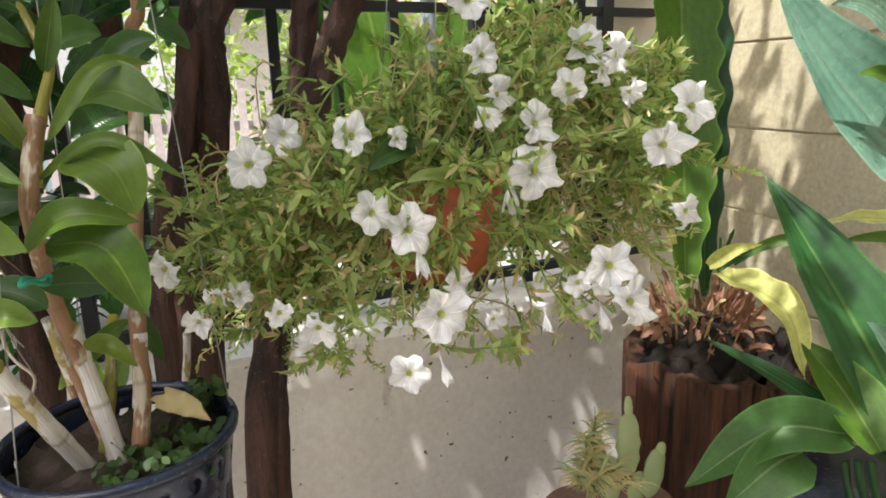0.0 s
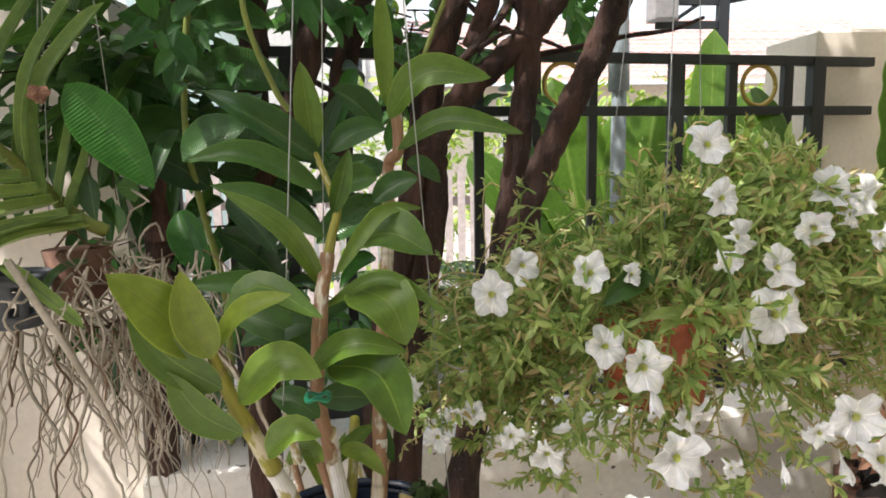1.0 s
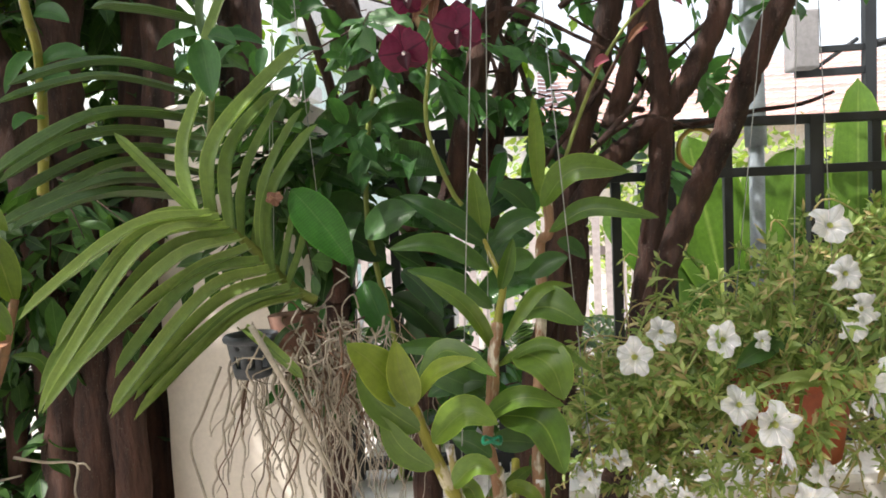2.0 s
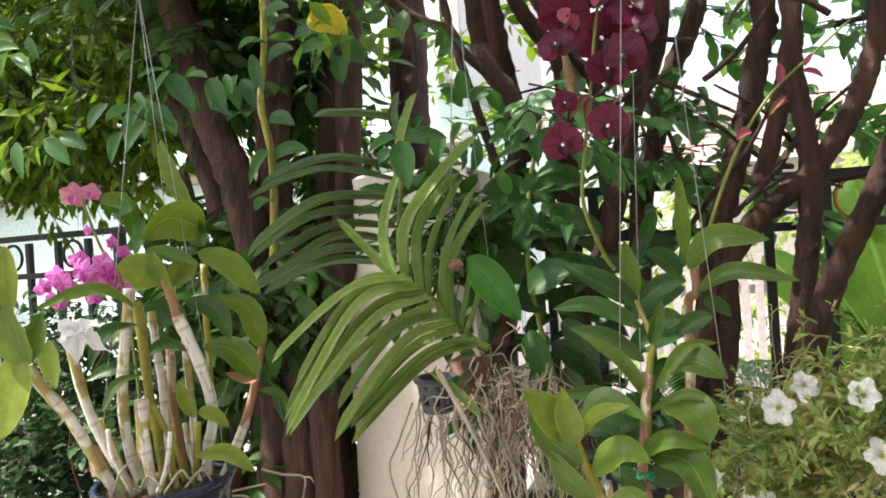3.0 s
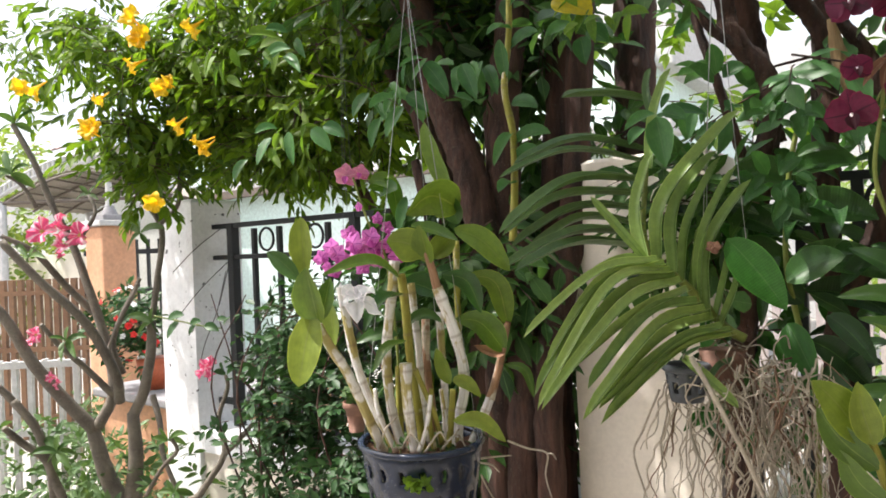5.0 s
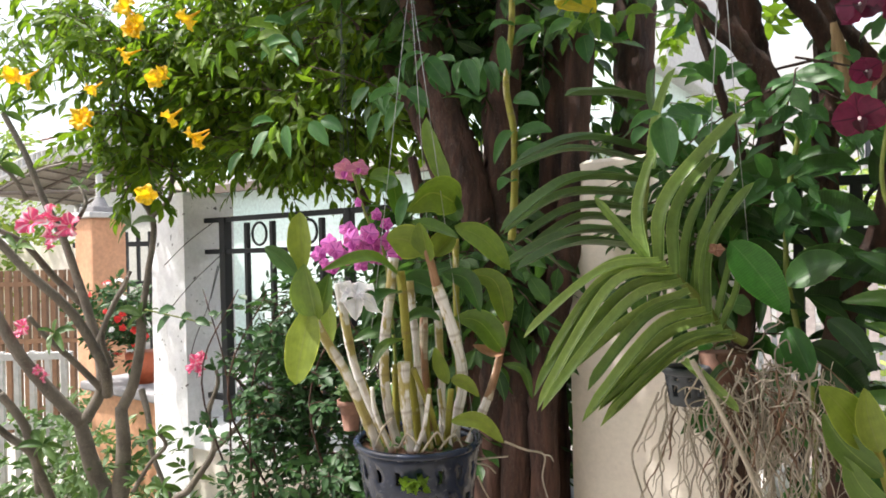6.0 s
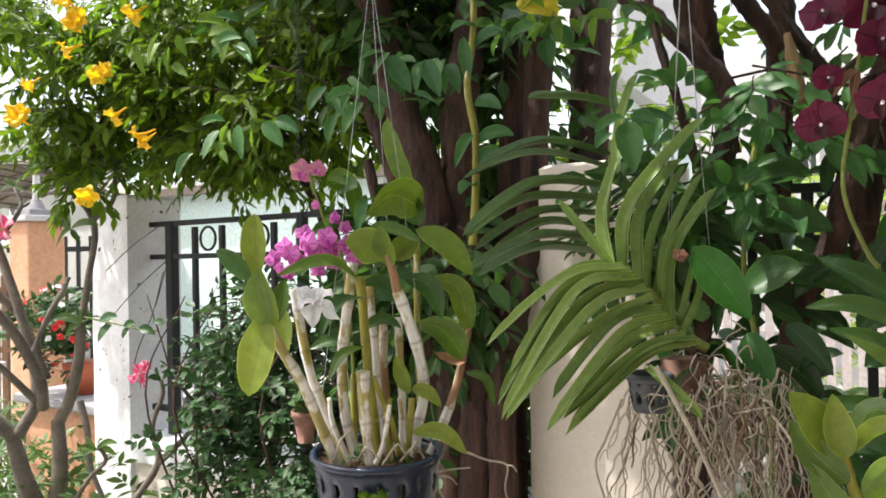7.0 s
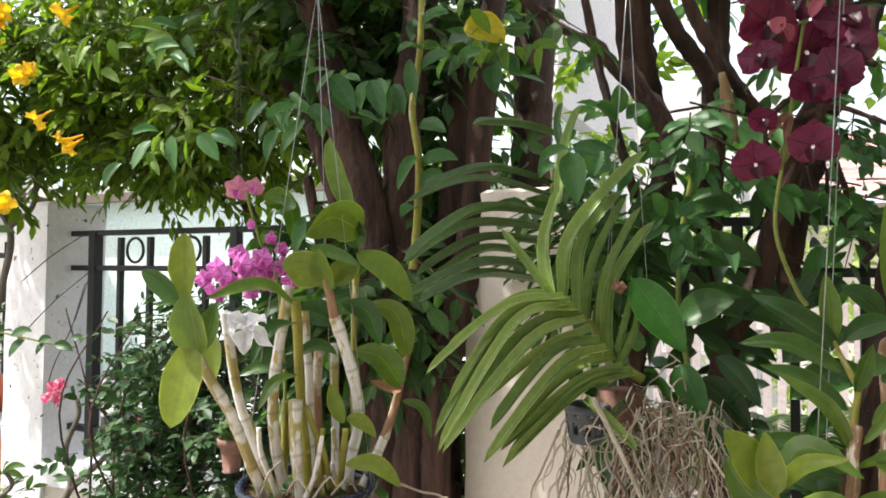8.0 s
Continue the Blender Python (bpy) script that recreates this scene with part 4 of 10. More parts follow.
crown(tree_east, [((0.35, 1.7, 2.45), (0.75, 0.6, 0.4), 150), ((0.2, 1.5, 2.2), (0.5, 0.3, 0.22), 22), ((-0.1, 1.78, 1.95), (0.35, 0.15, 0.3), 10), ((0.15, 1.8, 1.9), (0.3, 0.15, 0.25), 20), ((0.5, 1.72, 2.0), (0.4, 0.2, 0.3), 44), ((-0.12, 1.7, 1.2), (0.2, 0.08, 0.34), 22), ((-0.14, 1.40, 1.80), (0.12, 0.05, 0.09), 5), ((-0.2, 1.46, 1.86), (0.12, 0.06, 0.1), 3), ((0.111, 1.963, 1.971), (0.055, 0.05, 0.055), 9), ((0.202, 1.961, 2.075), (0.060, 0.05, 0.060), 7), ((0.129, 1.813, 1.699), (0.050, 0.05, 0.050), 8), ((0.468, 1.930, 1.833), (0.030, 0.05, 0.030), 3), ((0.364, 1.745, 1.561), (0.030, 0.05, 0.030), 4), ((0.022, 1.961, 1.939), (0.050, 0.05, 0.050), 5), ((0.524, 1.969, 2.035), (0.060, 0.05, 0.060), 5)], 0.072, 9, 0.20, L_VINE, 11)
# overhead leaves out of view, added to shade petunia, side wall and pillar
crown(tree_east, [((0.15, 0.48, 2.75), (1.3, 0.56, 0.2), 150), ((0.85, 1.2, 2.75), (0.6, 0.25, 0.2), 55), ((1.05, 0.95, 2.75), (0.5, 0.45, 0.15), 170), ((0.85, 1.75, 2.78), (0.4, 0.35, 0.12), 120)], 0.085, 9, 0.2, L_CROWN, 12, 0.2)
q = np.random.default_rng(19)      # thin bare side branches
for k in range(22):
    a = np.array((q.uniform(-0.1, 0.42), q.uniform(1.38, 1.6), q.uniform(1.5, 2.1)))
    d = np.array((q.normal(), q.normal() * 0.4, abs(q.normal()) * 0.7))
    d /= np.linalg.norm(d)
    pts = [a]
    for i in range(4):
        d = d + q.normal(size=3) * 0.35
        d /= np.linalg.norm(d)
        pts.append(pts[-1] + d * q.uniform(0.05, 0.1))
    tube("side_branch", pts, (0.006, 0.0025), M_BARK, tree_east, 6, 0.15, 4)
settle(tree_east)

tree_mid = thing("garden_tree", (-0.6, 1.55, 0.03), "many-stemmed tree with dark brown stems behind hanging orchids", "tree", "garden trees")
stem(tree_mid, [(-0.30, 1.58, 1.3), (-0.26, 1.56, 1.6), (-0.22, 1.55, 1.82), (-0.29, 1.55, 1.95), (-0.31, 1.55, 2.08), (-0.3, 1.3, 2.6)], 0.026, 0.018, seed=8)
stem(tree_mid, [(-0.35, 1.6, 0), (-0.33, 1.6, 0.9), (-0.30, 1.58, 1.3)], 0.03, 0.026, seed=9)
stem(tree_mid, [(-0.90, 1.5, 0), (-0.89, 1.5, 0.87), (-0.87, 1.5, 1.21), (-0.90, 1.5, 1.5), (-0.94, 1.5, 1.71), (-1.0, 1.5, 1.87), (-1.06, 1.5, 2.05), (-1.12, 1.5, 2.27), (-1.2, 1.3, 2.7)], 0.045, 0.044, seed=10)
stem(tree_mid, [(-0.82, 1.5, 0), (-0.82, 1.5, 0.88), (-0.80, 1.5, 1.22), (-0.85, 1.55, 1.5), (-0.87, 1.55, 1.69), (-0.86, 1.55, 1.92), (-0.82, 1.55, 2.21), (-0.8, 1.4, 2.7)], 0.043, 0.042, seed=11)
stem(tree_mid, [(-0.74, 1.52, 0), (-0.74, 1.5, 0.9), (-0.73, 1.5, 1.24), (-0.70, 1.6, 1.6), (-0.66, 1.65, 2.3)], 0.036, 0.034, seed=12)
stem(tree_mid, [(-0.97, 1.6, 0), (-0.98, 1.6, 0.9), (-1.02, 1.6, 1.4), (-1.2, 1.65, 1.9), (-1.5, 1.7, 2.3)], 0.036, 0.029, seed=13)
stem(tree_mid, [(-0.90, 1.62, 0), (-0.92, 1.62, 0.9), (-0.94, 1.64, 1.5), (-0.98, 1.7, 2.2)], 0.038, 0.034, seed=61)
stem(tree_mid, [(-0.80, 1.66, 0), (-0.79, 1.66, 0.9), (-0.80, 1.68, 1.5), (-0.76, 1.72, 2.2)], 0.041, 0.034, seed=62)
stem(tree_mid, [(-1.04, 1.56, 0), (-1.05, 1.56, 0.8), (-1.10, 1.6, 1.3), (-1.25, 1.66, 1.8)], 0.026, 0.014, seed=63)
crown(tree_mid, [((-1.12, 1.75, 2.4), (0.44, 0.5, 0.45), 290), ((-0.95, 1.7, 2.15), (0.27, 0.2, 0.25), 95), ((-0.25, 1.75, 1.8), (0.35, 0.1, 0.3), 7), ((-1.0, 1.69, 1.64), (0.16, 0.08, 0.16), 50), ((-1.15, 1.66, 1.4), (0.32, 0.12, 0.45), 150), ((-1.15, 1.6, 0.95), (0.3, 0.14, 0.35), 80), ((-0.98, 1.69, 1.0), (0.12, 0.05, 0.5), 60), ((-0.57, 1.46, 2.08), (0.10, 0.07, 0.08), 4), ((-1.05, 2.0, 1.1), (0.34, 0.14, 0.5), 170), ((-1.0, 2.0, 1.7), (0.3, 0.12, 0.28), 80), ((-0.82, 1.97, 1.84), (0.22, 0.1, 0.14), 36), ((-0.35, 1.50, 1.60), (0.08, 0.05, 0.16), 34), ((-0.84, 1.42, 1.40), (0.12, 0.04, 0.22), 30)], 0.075, 9, 0.2, L_CROWN, 13)
# unseen canopy added overhead to keep direct sun off the hanging orchids
crown(tree_mid, [((-1.2, 1.15, 3.15), (1.5, 0.8, 0.2), 260), ((-0.7, 0.66, 2.75), (0.8, 0.42, 0.12), 230)], 0.085, 9, 0.2, L_CROWN, 16, 0.2)
settle(tree_mid)
post = thing("street_tree", (-0.65, 2.15, 0), "street tree with a thick grey brown trunk behind the beige pillar", "tree")
stem(post, [(-0.76, 2.16, 0), (-0.74, 2.15, 1.0), (-0.725, 2.14, 1.86), (-0.71, 2.14, 2.2), (-0.69, 2.1, 3.0)], 0.072, 0.058, M_BARK, 15, 14)
crown(post, [((-0.7, 2.7, 2.35), (0.9, 0.5, 0.7), 45), ((0.35, 2.8, 2.5), (0.7, 0.4, 0.5), 22), ((-1.3, 2.6, 1.9), (0.5, 0.3, 0.3), 50)], 0.075, 9, 0.22, L_TECOMA, 21, 0.3, 0.45)
settle(post)

tree_west = thing("flowering_tree", (-1.9, 1.95, 0.03), "leafy shrub tree with golden trumpet flowers", "tree")
stem(tree_west, [(-1.55, 2.02, 0), (-1.6, 2.02, 1.0), (-1.75, 2.0, 1.7), (-2.1, 1.95, 2.1), (-2.5, 1.9, 2.3)], 0.03, 0.012, seed=16)
stem(tree_west, [(-1.5, 2.06, 0), (-1.45, 2.05, 1.2), (-1.4, 2.0, 2.0), (-1.5, 1.9, 2.7)], 0.03, 0.014, seed=17)
crown(tree_west, [((-2.05, 1.9, 2.42), (0.85, 0.45, 0.55), 560), ((-2.55, 1.9, 2.3), (0.45, 0.4, 0.42), 200), ((-2.8, 1.5, 2.5), (0.3, 0.2, 0.3), 50), ((-3.05, 1.42, 2.5), (0.3, 0.2, 0.25), 14), ((-3.25, 1.36, 2.5), (0.25, 0.2, 0.2), 16), ((-1.4, 1.8, 2.3), (0.5, 0.4, 0.5), 260), ((-2.0, 1.85, 2.0), (0.55, 0.35, 0.22), 170), ((-2.25, 1.7, 2.14), (0.28, 0.2, 0.14), 60), ((-2.42, 1.6, 2.32), (0.32, 0.2, 0.2), 100), ((-1.95, 1.7, 1.97), (0.22, 0.15, 0.13), 45), ((-2.500, 1.461, 2.103), (0.14, 0.15, 0.20), 45), ((-2.549, 1.372, 2.378), (0.16, 0.15, 0.12), 26), ((-2.380, 1.467, 1.892), (0.10, 0.12, 0.10), 22)], 0.066, 12, 0.2, L_TECOMA, 15, 0.7, 0.36)
settle(tree_west)

# ---- orchid in a black slotted basket ----
def jointed(parent, pts, radii, mat, name="cane", nodes=True, seed=None):
    """A cane with swollen joints along it."""
    line = spline(pts, 9)
    n = len(line)
    base = np.interp(np.linspace(0, 1, n), (0, 1), radii)
    seg = np.concatenate(([0], np.cumsum(np.linalg.norm(np.diff(line, axis=0), axis=1))))
    rad = base * (1 + (0.10 * np.abs(np.cos(np.pi * seg / 0.06)) ** 6 if nodes else 0))
    v, fs = tube_data(line, tuple(rad), 9, 0.04, int(abs(pts[0][0]) * 1e4) % 997)
    return mesh_ob(name, v, fs, mat, parent, uv=[(abs(k / 4.5 - 1), s) for s in seg for k in range(9)])


def leaf(parent, base, tip, width, mat, shape="ovate", sag=0.1, face=(0.08, -0.9, 0.5), name="leaf", **kw):
    seed = int(abs(base[0] * 7919 + tip[2] * 104729) * 1000) % 9973
    kw.setdefault("fold", 0.46 + 0.16 * math.sin(seed))
    kw.setdefault("ripple", 0.015)
    return blade(name, base, tip, width, mat, parent, sag=sag, face=face, shape=shape, seed=seed, **kw)


def slotted_pot(parent, c, r_top, r_low, height, mat, slots=18, name="pot"):
    """A thin tapered basket with a rolled rim, a row of diamond holes and long slots below."""
    n, rows = slots * 4, [0.0, 0.07, 0.13, 0.19, 0.25, 0.32, 0.40, 0.75, 0.82, 1.0]
    verts, faces = [], []
    for j, t in enumerate(rows):
        r = r_top + (r_low - r_top) * t
        for k in range(n):
            a = 2 * math.pi * (k + (0.5 if 1 < j < 5 and j % 2 else 0)) / n
            verts.append((c[0] + r * math.cos(a), c[1] + r * math.sin(a), c[2] - height * t))
    for j in range(len(rows) - 1):
        for k in range(n):
            hole = (j in (2, 3) and k % 4 in (1,)) or (j == 6 and k % 4 in (0, 1))
            if not hole:
                q = (k + 1) % n
                faces.append((j * n + k, j * n + q, (j + 1) * n + q, (j + 1) * n + k))
    faces.append(tuple((len(rows) - 1) * n + k for k in range(n)))
    ob = mesh_ob(name, verts, faces, mat, parent)
    s = ob.modifiers.new("wall", "SOLIDIFY")
    s.thickness, s.offset = 0.003, -1
    ring = [(c[0] + (r_top + 0.002) * math.cos(a), c[1] + (r_top + 0.002) * math.sin(a), c[2]) for a in np.linspace(0, 2 * np.pi, 49)]
    v, fs = tube_data(ring, (0.0055, 0.0055), 8)
    mesh_ob("rim", v, fs, mat, ob)
    return ob


def filling(parent, c, r, mat, name="bark_filling", amp=0.012):
    """An uneven top of bark chips inside a pot."""
    rr, n = 9, 40
    verts, faces = [(c[0], c[1], c[2] + amp)], []
    for j in range(1, rr + 1):
        for k in range(n):
            a = 2 * math.pi * k / n
            x, y = c[0] + r * j / rr * math.cos(a), c[1] + r * j / rr * math.sin(a)
            verts.append((x, y, c[2] + amp * 1.8 * noise.noise(Vector((x * 60, y * 60, 1))) + amp * 0.6))
    for k in range(n):
        faces.append((0, 1 + k, 1 + (k + 1) % n))
    for j in range(rr - 1):
        for k in range(n):
            a, b = 1 + j * n + k, 1 + j * n + (k + 1) % n
            faces.append((a, b, b + n, a + n))
    mesh_ob(name, verts, faces, mat, parent, smooth=False)


def hang_wires(parent, c, r, apex, mat, turns=(0.4, 2.5, 4.6), radius=0.0007):
    for a in turns:
        tube("wire", [(c[0] + r * math.cos(a), c[1] + r * math.sin(a), c[2]), apex], (radius, radius), mat, parent, 5, steps=4)
    tube("wire", [apex, (apex[0], apex[1] + 0.05, apex[2] + 0.5)], (radius * 1.2, radius * 1.2), mat, parent, 5, steps=3)


def weeds(parent, c, r, count, size, mat, seed, name="weed"):
    q = np.random.default_rng(seed)
    a = q.uniform(0, 6.28, count)
    rad = r * np.sqrt(q.uniform(0, 1, count))
    at = np.stack([c[0] + rad * np.cos(a), c[1] + rad * np.sin(a), np.full(count, c[2]) + q.uniform(0, size * 1.2, count)], 1)
    ah = q.normal(size=(count, 3)) + (0, 0, 0.6)
    tagged(leaf_cloud(name, at, ah, q.normal(size=(count, 3)) * 0.5 + (0, -0.3, 1), size * q.uniform(0.6, 1.2, count), 0.75, mat, parent), kind="stuff")



orchid = thing("hanging_orchid", (-0.610, 0.831, 1.063), "orchid with pale canes in a black slotted hanging basket", "orchid", "hanging orchids")
POT2 = (-0.610, 0.831, 1.228)
slotted_pot(orchid, POT2, 0.091, 0.068, 0.165, M_BLACKPOT)
filling(orchid, (POT2[0], POT2[1], POT2[2] - 0.022), 0.087, M_HUSK)
weeds(orchid, (POT2[0], POT2[1], POT2[2] - 0.02), 0.07, 60, 0.018, L_FERN, 21)
hang_wires(orchid, POT2, 0.092, (-0.619, 0.850, 1.94), M_WIRE, (3.6, 0.3, 1.8), 0.0006)
jointed(orchid, [(-0.635, 0.770, 1.222), (-0.630, 0.734, 1.282), (-0.627, 0.695, 1.350), (-0.628, 0.665, 1.391), (-0.632, 0.646, 1.424)], (0.0073, 0.0063), M_CANE_PALE, "cane")
jointed(orchid, [(-0.640, 0.806, 1.211), (-0.654, 0.793, 1.251), (-0.670, 0.778, 1.302), (-0.682, 0.767, 1.356), (-0.688, 0.761, 1.404), (-0.691, 0.758, 1.435), (-0.695, 0.754, 1.469)], (0.0060, 0.0073), M_CANE_PALE, "cane")
jointed(orchid, [(-0.632, 0.813, 1.211), (-0.642, 0.804, 1.264), (-0.647, 0.800, 1.317), (-0.647, 0.800, 1.370), (-0.642, 0.804, 1.422), (-0.637, 0.809, 1.470), (-0.633, 0.811, 1.505)], (0.0073, 0.0080), M_CANE_PALE, "cane")
jointed(orchid, [(-0.596, 0.816, 1.214), (-0.601, 0.813, 1.284), (-0.606, 0.808, 1.345), (-0.609, 0.806, 1.397), (-0.611, 0.804, 1.449), (-0.614, 0.802, 1.485)], (0.0060, 0.0070), M_CANE_GREEN, "cane")
jointed(orchid, [(-0.584, 0.781, 1.226), (-0.585, 0.774, 1.273), (-0.587, 0.772, 1.310), (-0.587, 0.772, 1.356)], (0.0067, 0.0087), M_CANE_PALE, "cane")
jointed(orchid, [(-0.622, 0.885, 1.206), (-0.628, 0.881, 1.285), (-0.631, 0.878, 1.341), (-0.630, 0.879, 1.410)], (0.0060, 0.0067), M_CANE_BROWN, "cane")
jointed(orchid, [(-0.622, 0.860, 1.213), (-0.626, 0.857, 1.290), (-0.628, 0.855, 1.363), (-0.631, 0.852, 1.418), (-0.634, 0.850, 1.468)], (0.0054, 0.0060), M_CANE_PALE, "cane")
jointed(orchid, [(-0.565, 0.865, 1.214), (-0.563, 0.867, 1.258), (-0.555, 0.873, 1.302), (-0.550, 0.864, 1.343), (-0.553, 0.850, 1.391), (-0.556, 0.835, 1.427), (-0.563, 0.824, 1.463)], (0.0073, 0.0087), M_CANE_PALE, "cane")
jointed(orchid, [(-0.563, 0.824, 1.461), (-0.565, 0.816, 1.490), (-0.566, 0.808, 1.512), (-0.565, 0.803, 1.537)], (0.0067, 0.0054), M_CANE_BROWN, "cane")
jointed(orchid, [(-0.605, 0.886, 1.204), (-0.603, 0.887, 1.295), (-0.605, 0.886, 1.359), (-0.606, 0.885, 1.419)], (0.0054, 0.0060), M_CANE_PALE, "cane")
jointed(orchid, [(-0.567, 0.901, 1.205), (-0.554, 0.922, 1.251), (-0.547, 0.933, 1.277)], (0.0067, 0.0073), M_CANE_PALE, "cane")
jointed(orchid, [(-0.547, 0.933, 1.275), (-0.540, 0.943, 1.308), (-0.535, 0.952, 1.339), (-0.531, 0.960, 1.371), (-0.526, 0.964, 1.398)], (0.0070, 0.0047), M_CANE_BROWN, "cane")
jointed(orchid, [(-0.598, 0.928, 1.278), (-0.599, 0.927, 1.373), (-0.599, 0.927, 1.448), (-0.598, 0.928, 1.533)], (0.0047, 0.0054), M_CANE_GREEN, "cane")
jointed(orchid, [(-0.580, 0.785, 1.346), (-0.572, 0.798, 1.307), (-0.563, 0.805, 1.277), (-0.562, 0.818, 1.231)], (0.0040, 0.0043), M_CANE_GREEN, "cane")
jointed(orchid, [(-0.560, 0.832, 1.219), (-0.555, 0.835, 1.266), (-0.552, 0.838, 1.309)], (0.0054, 0.0047), M_CANE_GREEN, "cane")
jointed(orchid, [(-0.654, 0.833, 1.202), (-0.654, 0.833, 1.274), (-0.653, 0.834, 1.338)], (0.0054, 0.0054), M_CANE_GREEN, "cane")
jointed(orchid, [(-0.661, 0.814, 1.211), (-0.669, 0.806, 1.261), (-0.685, 0.805, 1.296), (-0.692, 0.799, 1.321)], (0.0040, 0.0033), M_CANE_GREEN, "cane")
leaf(orchid, (-0.636, 0.642, 1.446), (-0.629, 0.605, 1.349), 0.0440, L_ORCHID_Y, "oblong", sag=0.05, face=(0.6, -0.8, 0.1), fold=0.15)
leaf(orchid, (-0.657, 0.649, 1.488), (-0.658, 0.647, 1.571), 0.0368, L_ORCHID_Y, "oblong", sag=0.00, face=(0.3, -1, 0.2))
leaf(orchid, (-0.628, 0.644, 1.426), (-0.619, 0.616, 1.503), 0.0491, L_ORCHID, "ovate", sag=0.00, face=(0.2, -1, 0.0))
leaf(orchid, (-0.629, 0.649, 1.430), (-0.619, 0.660, 1.488), 0.0266, L_ORCHID, "ovate", sag=0.00, face=(0.5, -1, 0.0))
leaf(orchid, (-0.661, 0.643, 1.484), (-0.704, 0.624, 1.525), 0.0242, L_ORCHID_D, "ovate", sag=0.08)
leaf(orchid, (-0.685, 0.721, 1.446), (-0.682, 0.724, 1.380), 0.0343, L_ORCHID_Y, "ovate", sag=0.04)
leaf(orchid, (-0.613, 0.803, 1.475), (-0.656, 0.679, 1.490), 0.0252, L_ORCHID, "ovate", via=(-0.622, 0.741, 1.505))
leaf(orchid, (-0.606, 0.795, 1.454), (-0.617, 0.719, 1.406), 0.0301, L_ORCHID_D, "ovate", via=(-0.605, 0.743, 1.447))
leaf(orchid, (-0.604, 0.797, 1.385), (-0.616, 0.733, 1.347), 0.0202, L_ORCHID, "ovate", via=(-0.607, 0.755, 1.380))
leaf(orchid, (-0.572, 0.898, 1.594), (-0.591, 0.846, 1.718), 0.0448, L_ORCHID, "oblong", sag=0.00, face=(-0.3, -1, 0.1))
leaf(orchid, (-0.570, 0.899, 1.585), (-0.599, 0.801, 1.573), 0.0601, L_ORCHID_Y, "ovate", via=(-0.581, 0.841, 1.602), face=(0, -1, -0.2))
leaf(orchid, (-0.572, 0.897, 1.559), (-0.576, 0.883, 1.609), 0.0362, L_ORCHID_D, "ovate", sag=0.00)
leaf(orchid, (-0.582, 0.790, 1.556), (-0.526, 0.832, 1.531), 0.0286, L_ORCHID, "ovate", sag=0.05, face=(0.1, -0.6, 0.8))
leaf(orchid, (-0.566, 0.809, 1.514), (-0.616, 0.774, 1.534), 0.0525, L_ORCHID_Y, "ovate", sag=0.10, face=(0, -1, 0))
leaf(orchid, (-0.565, 0.809, 1.499), (-0.559, 0.782, 1.556), 0.0451, L_ORCHID_Y, "ovate", sag=0.00, face=(-0.1, -1, 0))
leaf(orchid, (-0.563, 0.817, 1.506), (-0.542, 0.845, 1.540), 0.0376, L_ORCHID_Y, "ovate", sag=0.00, face=(0.2, -1, 0))
leaf(orchid, (-0.560, 0.869, 1.551), (-0.500, 0.933, 1.481), 0.0380, L_ORCHID, "ovate", via=(-0.525, 0.893, 1.531))
leaf(orchid, (-0.565, 0.840, 1.482), (-0.540, 0.907, 1.417), 0.0318, L_ORCHID_D, "ovate", via=(-0.546, 0.879, 1.469))
leaf(orchid, (-0.526, 0.964, 1.391), (-0.573, 0.909, 1.477), 0.0370, L_ORCHID_Y, "ovate", via=(-0.536, 0.945, 1.463))
leaf(orchid, (-0.530, 0.955, 1.351), (-0.575, 0.883, 1.410), 0.0439, L_ORCHID, "ovate", via=(-0.547, 0.915, 1.400))
leaf(orchid, (-0.528, 0.956, 1.349), (-0.563, 0.916, 1.364), 0.0185, L_DRY, "ovate", sag=-0.10)
leaf(orchid, (-0.555, 0.836, 1.316), (-0.570, 0.825, 1.372), 0.0232, L_ORCHID_Y, "ovate", sag=0.02)
leaf(orchid, (-0.552, 0.838, 1.321), (-0.518, 0.862, 1.295), 0.0206, L_ORCHID_Y, "ovate", sag=0.20)
leaf(orchid, (-0.536, 0.812, 1.269), (-0.473, 0.855, 1.236), 0.0233, L_ORCHID_Y, "ovate", via=(-0.503, 0.836, 1.268))
leaf(orchid, (-0.531, 0.955, 1.330), (-0.489, 0.974, 1.274), 0.0148, L_ORCHID, "ovate", via=(-0.500, 0.967, 1.320))
leaf(orchid, (-0.646, 0.827, 1.388), (-0.695, 0.782, 1.378), 0.0234, L_ORCHID_D, "ovate", sag=0.10)
leaf(orchid, (-0.635, 0.837, 1.403), (-0.591, 0.871, 1.404), 0.0198, L_ORCHID_D, "ovate", sag=0.25)
leaf(orchid, (-0.636, 0.887, 1.339), (-0.633, 0.889, 1.278), 0.0261, L_ORCHID_Y, "ovate", sag=0.00)
leaf(orchid, (-0.611, 0.894, 1.446), (-0.657, 0.857, 1.467), 0.0407, L_ORCHID_D, "ovate", sag=0.10)
leaf(orchid, (-0.570, 0.971, 1.406), (-0.525, 0.999, 1.418), 0.0384, L_ORCHID_D, "ovate", sag=0.10)
leaf(orchid, (-0.693, 0.826, 1.625), (-0.659, 0.855, 1.566), 0.0278, L_VINE_L, "ovate", via=(-0.665, 0.850, 1.622))
leaf(orchid, (-0.635, 0.849, 1.607), (-0.646, 0.840, 1.551), 0.0236, L_VINE, "ovate", sag=0.00)
